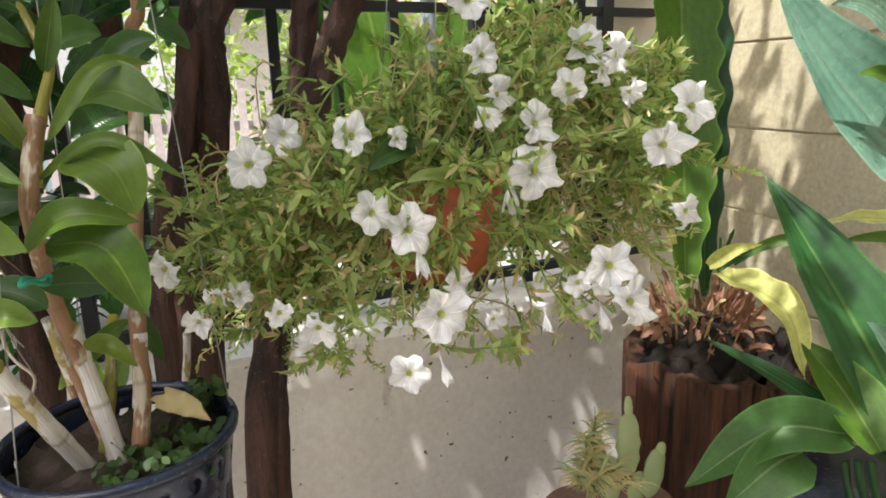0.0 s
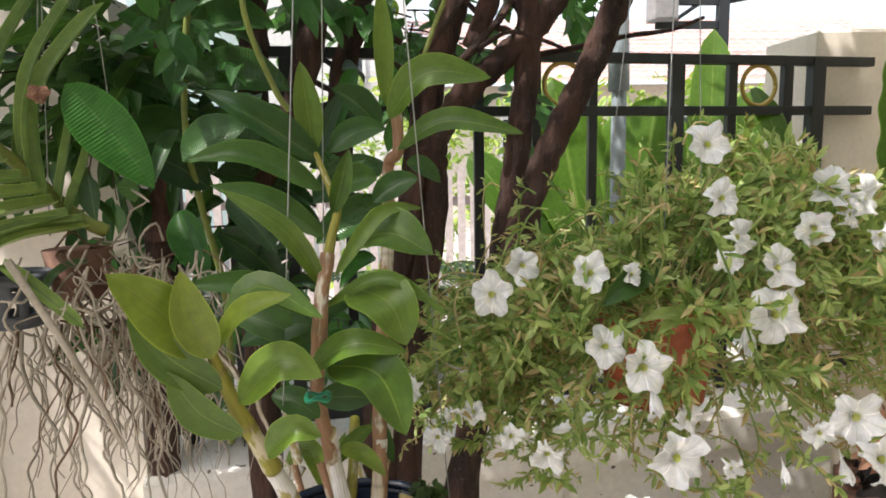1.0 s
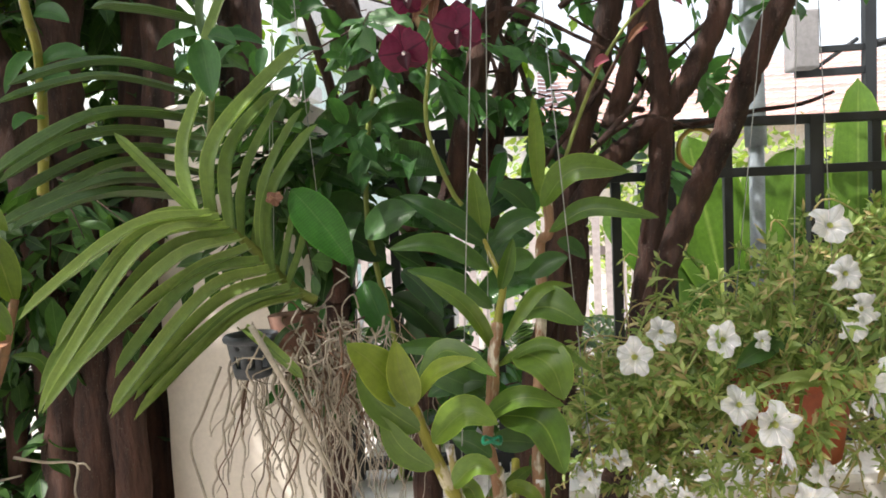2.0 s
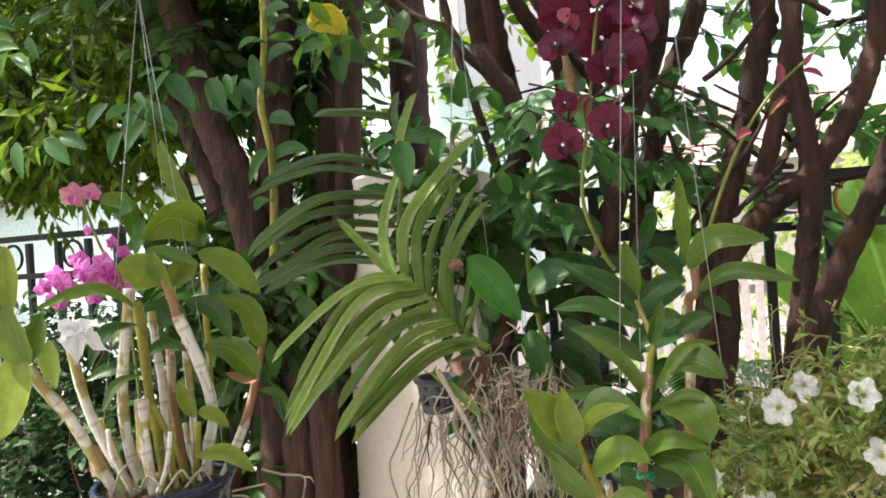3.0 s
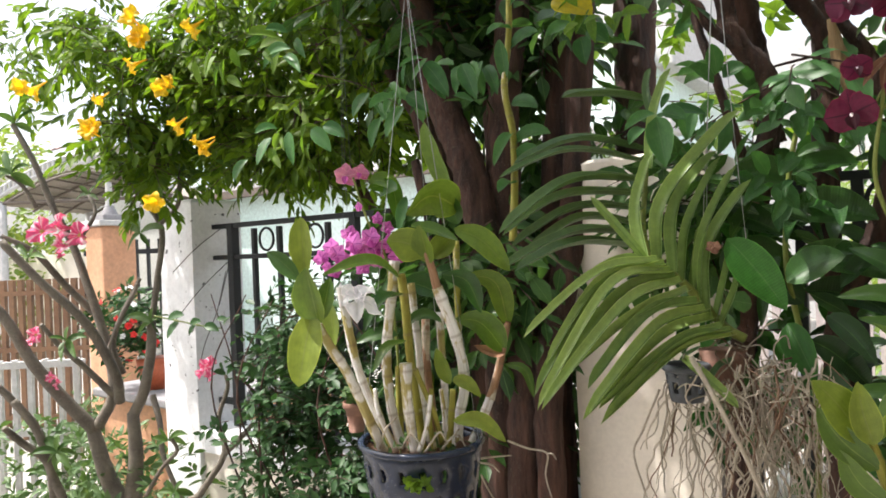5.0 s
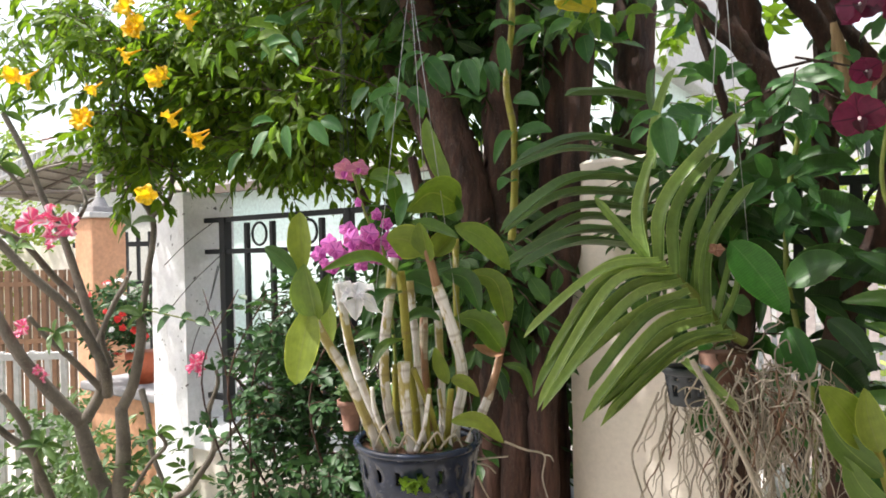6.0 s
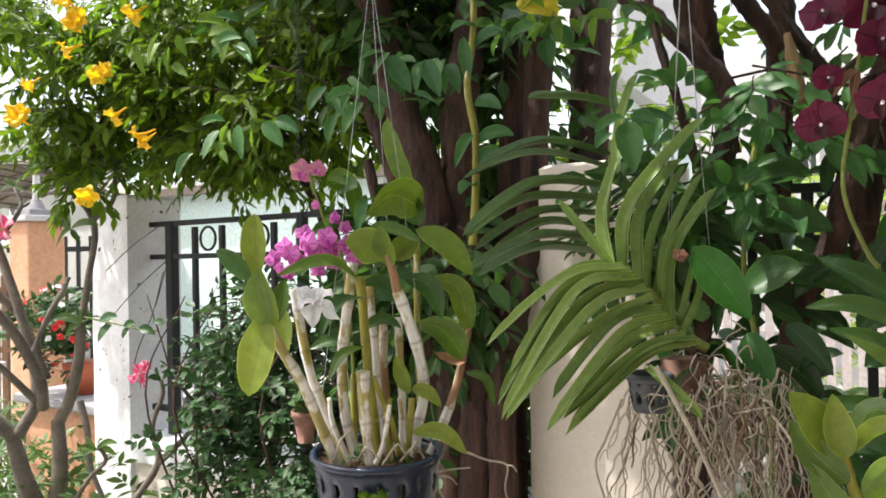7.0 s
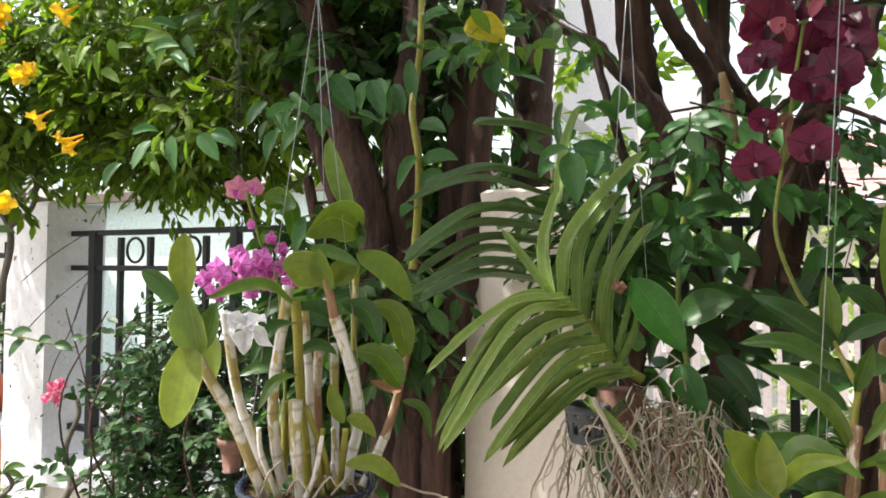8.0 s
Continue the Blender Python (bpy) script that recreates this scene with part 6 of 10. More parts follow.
tube("wire", [(-0.261, 1.112, 1.441), (-0.243, 1.135, 1.739), (-0.23, 1.166, 2.02)], (0.0007, 0.0007), M_WIRE, vanda, 5, steps=3)
tube("wire", [(-0.257, 1.115, 1.36), (-0.243, 1.135, 1.739), (-0.23, 1.166, 2.02)], (0.0007, 0.0007), M_WIRE, vanda, 5, steps=3)
tube("wire", [(-0.198, 1.157, 1.482), (-0.214, 1.156, 1.737), (-0.23, 1.166, 2.02)], (0.0007, 0.0007), M_WIRE, vanda, 5, steps=3)
settle(vanda)
knot = thing("dry_flower", (-0.223, 1.052, 1.506), "dried rust brown orchid flower", "flower")
orchid_flower(knot, (-0.223, 1.052, 1.506), 0.026, (0, -1, 0.2), L_DRY, L_DRY, 77)
settle(knot)

# ---- leafy orchid in a wide black pot ----
POT1 = (0.072, 1.004, 1.062)
orchid_pot = thing("hanging_orchid", (0.072, 1.004, 0.922), "leafy cane orchid in a wide black hanging pot", "orchid", "hanging orchids")
slotted_pot(orchid_pot, POT1, 0.099, 0.078, 0.14, M_BLACKPOT, 20)
filling(orchid_pot, (POT1[0], POT1[1], POT1[2] - 0.026), 0.094, M_SOIL, amp=0.009)
weeds(orchid_pot, (POT1[0] + 0.05, POT1[1] - 0.02, POT1[2] - 0.02), 0.05, 110, 0.014, L_FERN, 22)
weeds(orchid_pot, (POT1[0] + 0.07, POT1[1] + 0.045, POT1[2] - 0.005), 0.025, 60, 0.016, L_FERN, 23)
hang_wires(orchid_pot, POT1, 0.1, (0.082, 1.024, 2.312), M_WIRE, (4.0, 0.2, 2.0))
jointed(orchid_pot, [(0.071, 0.987, 1.036), (0.054, 1.011, 1.107), (0.049, 0.977, 1.176), (0.043, 0.969, 1.221), (0.054, 0.913, 1.29), (0.056, 0.927, 1.324), (0.061, 0.94, 1.357)], (0.0068, 0.0062), M_CANE_BROWN, "cane")
jointed(orchid_pot, [(0.072, 0.988, 1.04), (0.053, 0.998, 1.14), (0.052, 0.977, 1.18)], (0.0080, 0.0074), M_CANE_PALE, "cane")
jointed(orchid_pot, [(0.044, 0.995, 1.034), (0.019, 0.946, 1.128), (0.008, 0.923, 1.171)], (0.0082, 0.0080), M_CANE_PALE, "cane")
jointed(orchid_pot, [(0.008, 0.923, 1.171), (-0.002, 0.900, 1.212), (-0.013, 0.888, 1.246), (-0.019, 0.876, 1.274), (-0.024, 0.869, 1.297)], (0.0080, 0.0040), M_CANE_GREEN, "cane")
jointed(orchid_pot, [(0.09, 0.986, 1.055), (0.097, 0.997, 1.106), (0.098, 1.01, 1.157), (0.1, 1.049, 1.223), (0.111, 1.101, 1.352), (0.113, 1.131, 1.428), (0.125, 1.102, 1.447), (0.123, 1.117, 1.501)], (0.0078, 0.0062), M_CANE_BROWN, "cane")
jointed(orchid_pot, [(0.094, 0.995, 1.09), (0.099, 1.009, 1.157)], (0.0069, 0.0069), M_CANE_PALE, "cane")
jointed(orchid_pot, [(0.067, 0.99, 1.041), (0.046, 1.012, 1.102), (0.036, 1.022, 1.128)], (0.0059, 0.0044), M_CANE_BROWN, "cane")
jointed(orchid_pot, [(0.058, 0.995, 1.051), (0.068, 1.005, 1.102), (0.07, 1.063, 1.159)], (0.0052, 0.0052), M_CANE_GREEN, "cane")
ring = [(0.052 + 0.0095 * math.cos(a), 0.903 + 0.0095 * math.sin(a), 1.242 + 0.002 * math.sin(3 * a)) for a in np.linspace(0, 6.28, 17)]
v, fs = tube_data(ring, (0.002, 0.002), 6)
mesh_ob("tie", v, fs, M_TIE, orchid_pot, "green plastic tie")
leaf(orchid_pot, (-0.028, 0.873, 1.290), (-0.069, 0.805, 1.367), 0.0411, L_ORCHID_Y, "ovate", via=(-0.051, 0.834, 1.339), face=(0.1, -0.9, 0.45), fold=0.2)
leaf(orchid_pot, (-0.020, 0.860, 1.291), (-0.031, 0.835, 1.363), 0.0305, L_ORCHID_Y, "ovate", via=(-0.028, 0.842, 1.330), face=(0.3, -1, 0.1), fold=0.3)
leaf(orchid_pot, (-0.019, 0.865, 1.295), (0.045, 0.838, 1.343), 0.0199, L_ORCHID_Y, "ovate", via=(0.008, 0.851, 1.329), face=(-0.2, -0.8, 0.6))
leaf(orchid_pot, (-0.020, 0.896, 1.292), (0.062, 0.881, 1.314), 0.0257, L_ORCHID, "ovate", via=(0.008, 0.892, 1.339), face=(0.0, -0.6, 0.8))
leaf(orchid_pot, (-0.018, 0.876, 1.261), (-0.070, 0.837, 1.332), 0.0337, L_ORCHID, "ovate", via=(-0.049, 0.856, 1.293), face=(-0.2, -0.9, 0.4), fold=0.25)
leaf(orchid_pot, (-0.006, 0.884, 1.219), (-0.052, 0.855, 1.284), 0.0305, L_ORCHID, "ovate", via=(-0.035, 0.871, 1.244), face=(-0.2, -0.95, 0.3), fold=0.2)
leaf(orchid_pot, (-0.007, 0.879, 1.249), (0.062, 0.861, 1.273), 0.0359, L_ORCHID, "ovate", via=(0.030, 0.866, 1.284), face=(0.1, -0.8, 0.6))
leaf(orchid_pot, (0.012, 0.883, 1.202), (0.058, 0.871, 1.221), 0.0250, L_ORCHID, "ovate", via=(0.038, 0.868, 1.229), face=(0.1, -0.8, 0.6))
leaf(orchid_pot, (0.050, 0.935, 1.304), (-0.051, 0.899, 1.340), 0.0229, L_ORCHID_D, "ovate", via=(0.002, 0.910, 1.337))
leaf(orchid_pot, (0.056, 0.936, 1.310), (0.163, 0.903, 1.308), 0.0124, L_ORCHID, "ovate", via=(0.111, 0.907, 1.340))
leaf(orchid_pot, (0.058, 0.936, 1.327), (-0.021, 0.916, 1.416), 0.0189, L_ORCHID, "ovate", via=(0.030, 0.913, 1.380))
leaf(orchid_pot, (0.079, 0.967, 1.359), (0.152, 0.924, 1.356), 0.0452, L_ORCHID, "ovate", via=(0.115, 0.937, 1.374), face=(0.1, -0.8, 0.6))
leaf(orchid_pot, (0.079, 0.937, 1.329), (0.127, 0.896, 1.285), 0.0472, L_ORCHID, "ovate", via=(0.114, 0.897, 1.321), face=(0.3, -1, 0.3), fold=0.3)
leaf(orchid_pot, (0.067, 0.936, 1.338), (0.145, 0.955, 1.394), 0.0140, L_ORCHID, "ovate", via=(0.108, 0.937, 1.391))
leaf(orchid_pot, (0.044, 0.915, 1.261), (0.128, 0.896, 1.280), 0.0242, L_ORCHID, "ovate", via=(0.084, 0.887, 1.291), face=(0.1, -0.8, 0.6))
leaf(orchid_pot, (0.059, 0.916, 1.265), (0.125, 0.886, 1.212), 0.0420, L_ORCHID, "ovate", via=(0.103, 0.887, 1.265), face=(0.1, -0.8, 0.6))
leaf(orchid_pot, (0.048, 0.925, 1.231), (0.096, 0.957, 1.218), 0.0267, L_ORCHID_D, "ovate", sag=0.05)
leaf(orchid_pot, (0.046, 0.935, 1.279), (-0.034, 0.954, 1.306), 0.0315, L_ORCHID_D, "ovate", sag=0.05)
leaf(orchid_pot, (0.048, 0.935, 1.295), (-0.022, 0.957, 1.273), 0.0304, L_ORCHID_D, "ovate", sag=0.10)
leaf(orchid_pot, (0.049, 0.935, 1.211), (0.004, 0.951, 1.227), 0.0269, L_ORCHID_D, "ovate", sag=0.10)
leaf(orchid_pot, (0.056, 0.966, 1.369), (-0.036, 0.944, 1.418), 0.0253, L_ORCHID_D, "ovate", via=(0.010, 0.951, 1.403))
leaf(orchid_pot, (0.053, 0.996, 1.409), (-0.061, 0.969, 1.440), 0.0265, L_ORCHID_D, "ovate", via=(-0.007, 0.969, 1.442))
leaf(orchid_pot, (0.050, 1.016, 1.437), (-0.047, 0.982, 1.500), 0.0330, L_ORCHID_D, "ovate", via=(-0.007, 0.979, 1.478))
leaf(orchid_pot, (0.044, 1.015, 1.444), (0.036, 1.004, 1.528), 0.0261, L_ORCHID, "ovate", sag=0.00, face=(0.2, -1, 0.1))
leaf(orchid_pot, (0.064, 0.976, 1.388), (0.081, 0.967, 1.447), 0.0179, L_ORCHID, "ovate", sag=0.00, face=(0.2, -1, 0.1))
leaf(orchid_pot, (0.058, 1.026, 1.444), (0.113, 1.037, 1.466), 0.0293, L_ORCHID_D, "ovate", sag=0.15)
leaf(orchid_pot, (0.069, 0.997, 1.409), (0.104, 1.007, 1.419), 0.0292, L_ORCHID_D, "ovate", sag=0.10)
leaf(orchid_pot, (0.115, 1.087, 1.479), (0.220, 1.047, 1.516), 0.0360, L_ORCHID, "ovate", via=(0.154, 1.055, 1.522), face=(0.1, -0.8, 0.3))
leaf(orchid_pot, (0.124, 1.086, 1.446), (0.252, 1.040, 1.460), 0.0270, L_ORCHID, "ovate", via=(0.175, 1.053, 1.474), face=(0.1, -0.8, 0.4))
leaf(orchid_pot, (0.113, 1.087, 1.492), (0.110, 1.077, 1.619), 0.0209, L_ORCHID, "ovate", sag=0.00, face=(0.2, -1, 0.1))
leaf(orchid_pot, (0.106, 1.087, 1.468), (0.058, 1.066, 1.508), 0.0337, L_ORCHID_D, "ovate", sag=0.10)
leaf(orchid_pot, (0.133, 1.086, 1.433), (0.169, 1.084, 1.410), 0.0223, L_ORCHID_D, "ovate", sag=0.10)
leaf(orchid_pot, (0.098, 1.037, 1.394), (0.144, 1.035, 1.417), 0.0282, L_ORCHID_D, "ovate", sag=0.10)
leaf(orchid_pot, (0.062, 0.966, 1.169), (0.106, 0.937, 1.152), 0.0163, L_ORCHID_Y, "ovate", via=(0.088, 0.937, 1.173))
jointed(orchid_pot, [(0.043, 1.015, 1.450), (0.050, 1.011, 1.433), (0.060, 0.996, 1.410), (0.067, 0.981, 1.392), (0.062, 0.966, 1.367), (0.057, 0.946, 1.334), (0.054, 0.936, 1.306)], (0.0026, 0.0053), M_CANE_GREEN, "cane")
leaf(orchid_pot, (0.053, 0.997, 1.136), (0.093, 1.015, 1.169), 0.0169, L_ORCHID, "ovate", sag=0.1)
leaf(orchid_pot, (0.105, 0.992, 1.095), (0.155, 0.953, 1.086), 0.0214, L_PET_DRY, "ovate", sag=0.12, ripple=0.30)
leaf(orchid_pot, (0.089, 1.059, 1.167), (0.111, 1.058, 1.107), 0.0186, L_ORCHID_D, "ovate", sag=0.0)
jointed(orchid_pot, [(-0.046, 1.328, 0.998), (-0.032, 1.321, 0.934), (-0.025, 1.323, 0.871)], (0.0052, 0.0052), M_CANE_BROWN, "cane")
jointed(orchid_pot, [(-0.041, 1.267, 1.102), (-0.034, 1.279, 1.039), (-0.031, 1.290, 1.005)], (0.0068, 0.0068), M_CANE_PALE, "cane")
jointed(orchid_pot, [(-0.007, 1.337, 0.943), (0.001, 1.328, 0.893), (-0.008, 1.327, 0.865)], (0.0046, 0.0046), M_CANE_PALE, "cane")
jointed(orchid_pot, [(0.101, 1.454, 0.995), (0.096, 1.453, 0.948), (0.088, 1.443, 0.904)], (0.0060, 0.0060), M_CANE_PALE, "cane")
jointed(orchid_pot, [(0.045, 1.387, 0.955), (0.070, 1.360, 0.910), (0.091, 1.342, 0.895)], (0.0060, 0.0035), M_CANE_PALE, "cane")
jointed(orchid_pot, [(-0.033, 1.352, 0.967), (-0.047, 1.328, 0.937), (-0.039, 1.330, 0.883)], (0.0040, 0.0040), M_CANE_PALE, "cane")
jointed(orchid_pot, [(0.071, 1.360, 0.904), (0.097, 1.343, 0.917), (0.113, 1.334, 0.900), (0.105, 1.324, 0.879)], (0.0022, 0.0014), M_ROOT, "root", False)
jointed(orchid_pot, [(0.012, 1.320, 0.913), (0.028, 1.303, 0.884), (0.057, 1.298, 0.870)], (0.0022, 0.0014), M_ROOT, "root", False)
jointed(orchid_pot, [(-0.050, 1.296, 0.921), (-0.032, 1.290, 0.898), (-0.009, 1.285, 0.883)], (0.0022, 0.0014), M_ROOT, "root", False)
jointed(orchid_pot, [(0.007, 1.289, 0.896), (0.025, 1.302, 0.901), (0.049, 1.296, 0.878), (0.072, 1.310, 0.880)], (0.0022, 0.0014), M_ROOT, "root", False)
leaf(orchid_pot, (-0.055, 1.315, 0.987), (0.014, 1.270, 0.957), 0.0300, L_ORCHID_Y, "ovate", via=(-0.015, 1.294, 1.022), face=(0.2, -0.8, 0.6))
leaf(orchid_pot, (-0.007, 1.347, 0.938), (0.035, 1.325, 1.033), 0.0260, L_ORCHID, "ovate", via=(0.015, 1.331, 0.983), face=(0.5, -0.9, 0.1), fold=0.2)
weeds(orchid_pot, (POT1[0] + 0.01, POT1[1] - 0.055, POT1[2] - 0.018), 0.03, 40, 0.010, L_FERN, 24)
settle(orchid_pot)

# ---- maroon flower spray ----
maroon = thing("maroon_orchid", (0.016, 1.045, 1.493), "hanging spray of dark maroon orchid flowers", "orchid", "hanging orchids")
jointed(maroon, [(0.018, 1.047, 1.486), (0.007, 1.041, 1.504), (-0.013, 1.029, 1.559), (-0.018, 1.025, 1.603), (-0.009, 1.027, 1.669), (0.003, 1.03, 1.749), (0.015, 1.033, 1.837), (0.029, 1.037, 1.91)], (0.0031, 0.0022), M_STALK, "stalk", False)
orchid_flower(maroon, (-0.025, 1.001, 1.847), 0.0843, (0.25, -1, 0.05), F_MAROON, F_MAROON_D, wide=0.7, seed=201)
orchid_flower(maroon, (0.019, 1.046, 1.817), 0.0857, (0.05, -1, -0.2), F_MAROON, F_MAROON_D, wide=0.7, seed=202)
orchid_flower(maroon, (0.05, 1.018, 1.778), 0.0743, (-0.2, -1, -0.1), F_MAROON, F_MAROON_D, wide=0.7, seed=203)
orchid_flower(maroon, (0.062, 1.043, 1.851), 0.08, (0.25, -1, 0.05), F_MAROON, F_MAROON_D, wide=0.7, seed=204)
orchid_flower(maroon, (0.006, 1.038, 1.877), 0.08, (0.05, -1, -0.2), F_MAROON, F_MAROON_D, wide=0.7, seed=205)
orchid_flower(maroon, (-0.034, 0.977, 1.798), 0.0571, (-0.2, -1, -0.1), F_MAROON, F_MAROON_D, wide=0.7, seed=206)
orchid_flower(maroon, (0.027, 1.03, 1.767), 0.0657, (0.25, -1, 0.05), F_MAROON, F_MAROON_D, wide=0.7, seed=207)
orchid_flower(maroon, (-0.04, 1.023, 1.67), 0.0657, (0.05, -1, -0.2), F_MAROON, F_MAROON_D, wide=0.7, seed=208)
orchid_flower(maroon, (0.026, 1.01, 1.687), 0.0657, (-0.2, -1, -0.1), F_MAROON, F_MAROON_D, wide=0.7, seed=209)
orchid_flower(maroon, (-0.03, 0.997, 1.898), 0.0786, (0.25, -1, 0.05), F_MAROON, F_MAROON_D, wide=0.7, seed=210)
orchid_flower(maroon, (0.037, 1.051, 1.914), 0.08, (0.05, -1, -0.2), F_MAROON, F_MAROON_D, wide=0.7, seed=211)
orchid_flower(maroon, (0.072, 1.028, 1.811), 0.06, (-0.2, -1, -0.1), F_MAROON, F_MAROON_D, wide=0.7, seed=212)
orchid_flower(maroon, (-0.031, 1.003, 1.723), 0.04, (0.25, -1, 0.05), F_MAROON, F_MAROON_D, wide=0.7, seed=213)
leaf(maroon, (0.001, 1.029, 1.734), (-0.026, 1.006, 1.699), 0.0116, L_DRY, "ovate", sag=0.1)
leaf(maroon, (0.001, 1.029, 1.734), (-0.006, 1.016, 1.692), 0.0116, L_DRY, "ovate", sag=0.1)
jointed(maroon, [(-0.016, 1.023, 1.676), (-0.005, 1.027, 1.698), (0.004, 1.032, 1.705)], (0.0016, 0.0013), M_STALK, "flower_stem", False)
jointed(maroon, [(-0.006, 1.028, 1.672), (0.009, 1.035, 1.698), (0.022, 1.041, 1.692)], (0.0016, 0.0013), M_STALK, "flower_stem", False)
leaf(maroon, (-0.015, 0.941, 1.812), (-0.005, 0.934, 1.828), 0.02, F_BUD, "ovate", sag=0.1, fold=0.9, name='bud')
leaf(maroon, (-0.002, 0.947, 1.802), (-0.012, 0.931, 1.82), 0.016, F_BUD, "ovate", sag=0.1, fold=0.9, name='bud')
leaf(maroon, (0.022, 0.958, 1.832), (0.037, 0.954, 1.851), 0.016, F_BUD, "ovate", sag=0.1, fold=0.9, name='bud')
settle(maroon)
buds = thing("budding_orchid_spray", (0.145, 1.191, 1.523), "orchid stalk with pink closed buds", "orchid")
jointed(buds, [(0.143, 1.19, 1.515), (0.175, 1.202, 1.601), (0.206, 1.213, 1.669), (0.236, 1.224, 1.716), (0.268, 1.235, 1.754), (0.32, 1.254, 1.798), (0.378, 1.275, 1.848)], (0.0032, 0.0018), M_STALK, "stalk", False)
leaf(buds, (0.222, 1.218, 1.682), (0.198, 1.199, 1.669), 0.0158, F_BUD, "ovate", sag=0.1, fold=0.8, name='bud')
leaf(buds, (0.255, 1.231, 1.715), (0.279, 1.229, 1.724), 0.0123, F_BUD, "ovate", sag=0.1, fold=0.8, name='bud')
leaf(buds, (0.268, 1.235, 1.754), (0.267, 1.224, 1.785), 0.0141, F_BUD, "ovate", sag=0.1, fold=0.8, name='bud')
leaf(buds, (0.302, 1.248, 1.771), (0.331, 1.247, 1.757), 0.0123, F_BUD, "ovate", sag=0.1, fold=0.8, name='bud')
leaf(buds, (0.25, 1.229, 1.706), (0.278, 1.228, 1.733), 0.0105, L_DRY, "ovate", sag=0.1, fold=0.8, name='bud')
leaf(buds, (0.307, 1.249, 1.779), (0.318, 1.243, 1.796), 0.0088, F_BUD, "ovate", sag=0.1, fold=0.8, name='bud')
settle(buds)

# ---- petunia in a hanging terracotta pot ----
PET = np.array((0.417, 1.099, 1.215))
petunia = thing("hanging_petunia", (0.417, 1.099, 1.155), "straggling white petunia in a hanging terracotta pot", "petunia")
prof = [(0.055, -0.058), (0.060, -0.02), (0.068, 0.035), (0.074, 0.036), (0.075, 0.058), (0.069, 0.060), (0.066, 0.03)]
n = 40
v = [(PET[0] + r * math.cos(2 * math.pi * k / n), PET[1] + r * math.sin(2 * math.pi * k / n), PET[2] + z) for r, z in prof for k in range(n)]
fs = [(j * n + k, j * n + (k + 1) % n, (j + 1) * n + (k + 1) % n, (j + 1) * n + k) for j in range(len(prof) - 1) for k in range(n)]
fs += [tuple(range(n)), tuple((len(prof) - 1) * n + k for k in range(n))]
mesh_ob("pot", v, fs, M_TERRA, petunia, "terracotta plastic pot")
q = np.random.default_rng(41)
BUSH, HALF = np.array((0.427, 1.099, 1.250)), np.array((0.285, 0.165, 0.185))
green, brown, at, ah, up, ln = [], [], [], [], [], []
for k in range(480):
    d = q.normal(size=3)
    d /= np.linalg.norm(d)
    if d[2] < -0.75 or (d[1] < -0.45 and abs(d[0] + 0.05) < 0.24 and -0.75 < d[2] < -0.1 and k % 2):
        continue
    end = BUSH + d * HALF * q.uniform(0.7, 1.06) * (1.0 if d[0] < 0 else 1.03)
    end[0] += 0.06 * max(0.0, d[2])
    if d[0] < 0 and d[2] > 0:
        end[2] += (BUSH[2] - end[2]) * min(0.75, -0.9 * d[0])
    start = PET + np.array((d[0] * 0.06, d[1] * 0.06, 0.05))
    mid = start + (end - start) * 0.6 + np.array((0, 0, 0.03 + 0.03 * q.normal())) + q.normal(size=3) * 0.04
    tail = end + np.array((d[0] * 0.02, d[1] * 0.02, -0.03)) * q.uniform(-0.8, 1.4) + q.normal(size=3) * 0.026
    line = spline([start, mid, end, tail], 7)
    dead = q.uniform() < (0.45 if d[0] > 0.1 and d[2] < 0.35 else 0.30)
    (brown if dead else green).append(tube_data(line[6 if k % 3 else 0:], (0.0013, 0.0008) if dead else (0.0015, 0.0009), 4, cap=False))
    for i in range(7, len(line)):
        tang = line[i] - line[i - 1]
        for s in range(2 if dead else 4):
            side = q.normal(size=3)
            a = tang / (np.linalg.norm(tang) + 1e-9) * 0.7 + side * 0.75 + d * 0.3 + (0, 0, 0.15)
            at.append(line[i] + tang * q.uniform(0, 1))
            ah.append(a)
            up.append(q.normal(size=3) * 0.6 + (0, -0.4, 0.8))
            ln.append(q.uniform(0.011, 0.024) * (0.7 if dead else 1))
for k in range(44):      # shoots that hang over the rim, half of them dry
    start = np.array((0.224, 1.388, 1.093)) + q.normal(size=3) * (0.05, 0.03, 0.03)
    if k % 4 == 3:
        start = np.array((0.297, 1.363, 1.028)) + q.normal(size=3) * (0.05, 0.03, 0.025)
    pts = [start]
    for i in range(4):
        pts.append(pts[-1] + np.array((q.normal() * 0.013, q.normal() * 0.01, -q.uniform(0.008, 0.026))))
    line = spline(pts, 4)
    dead = k % 2 == 0
    (brown if dead else green).append(tube_data(line, (0.0013, 0.0008), 4, cap=False))
    for p in line[2:]:
        for m in range(1 if dead else 3):
            at.append(p)
            ah.append(q.normal(size=3) + (0, -0.2, -0.3))
            up.append(q.normal(size=3) * 0.6 + (0, -0.6, 0.6))
            ln.append(q.uniform(0.008, 0.016))
at, ah, up, ln = (np.array(x) for x in (at, ah, up, ln))
pick = q.uniform(size=len(at)) < 0.80
tagged(leaf_cloud("foliage", at[pick], ah[pick], up[pick], ln[pick] * 0.9, 0.33, L_PET, petunia), kind="stuff")
tagged(leaf_cloud("dry_foliage", at[~pick], ah[~pick], up[~pick], ln[~pick] * 0.9, 0.26, L_PET_DRY, petunia, "straw coloured dry shoots"), kind="stuff")
v, fs = join_data(green)
tagged(mesh_ob("stem_mass", v, fs, L_PET, petunia), kind="stuff")
v, fs = join_data(brown)
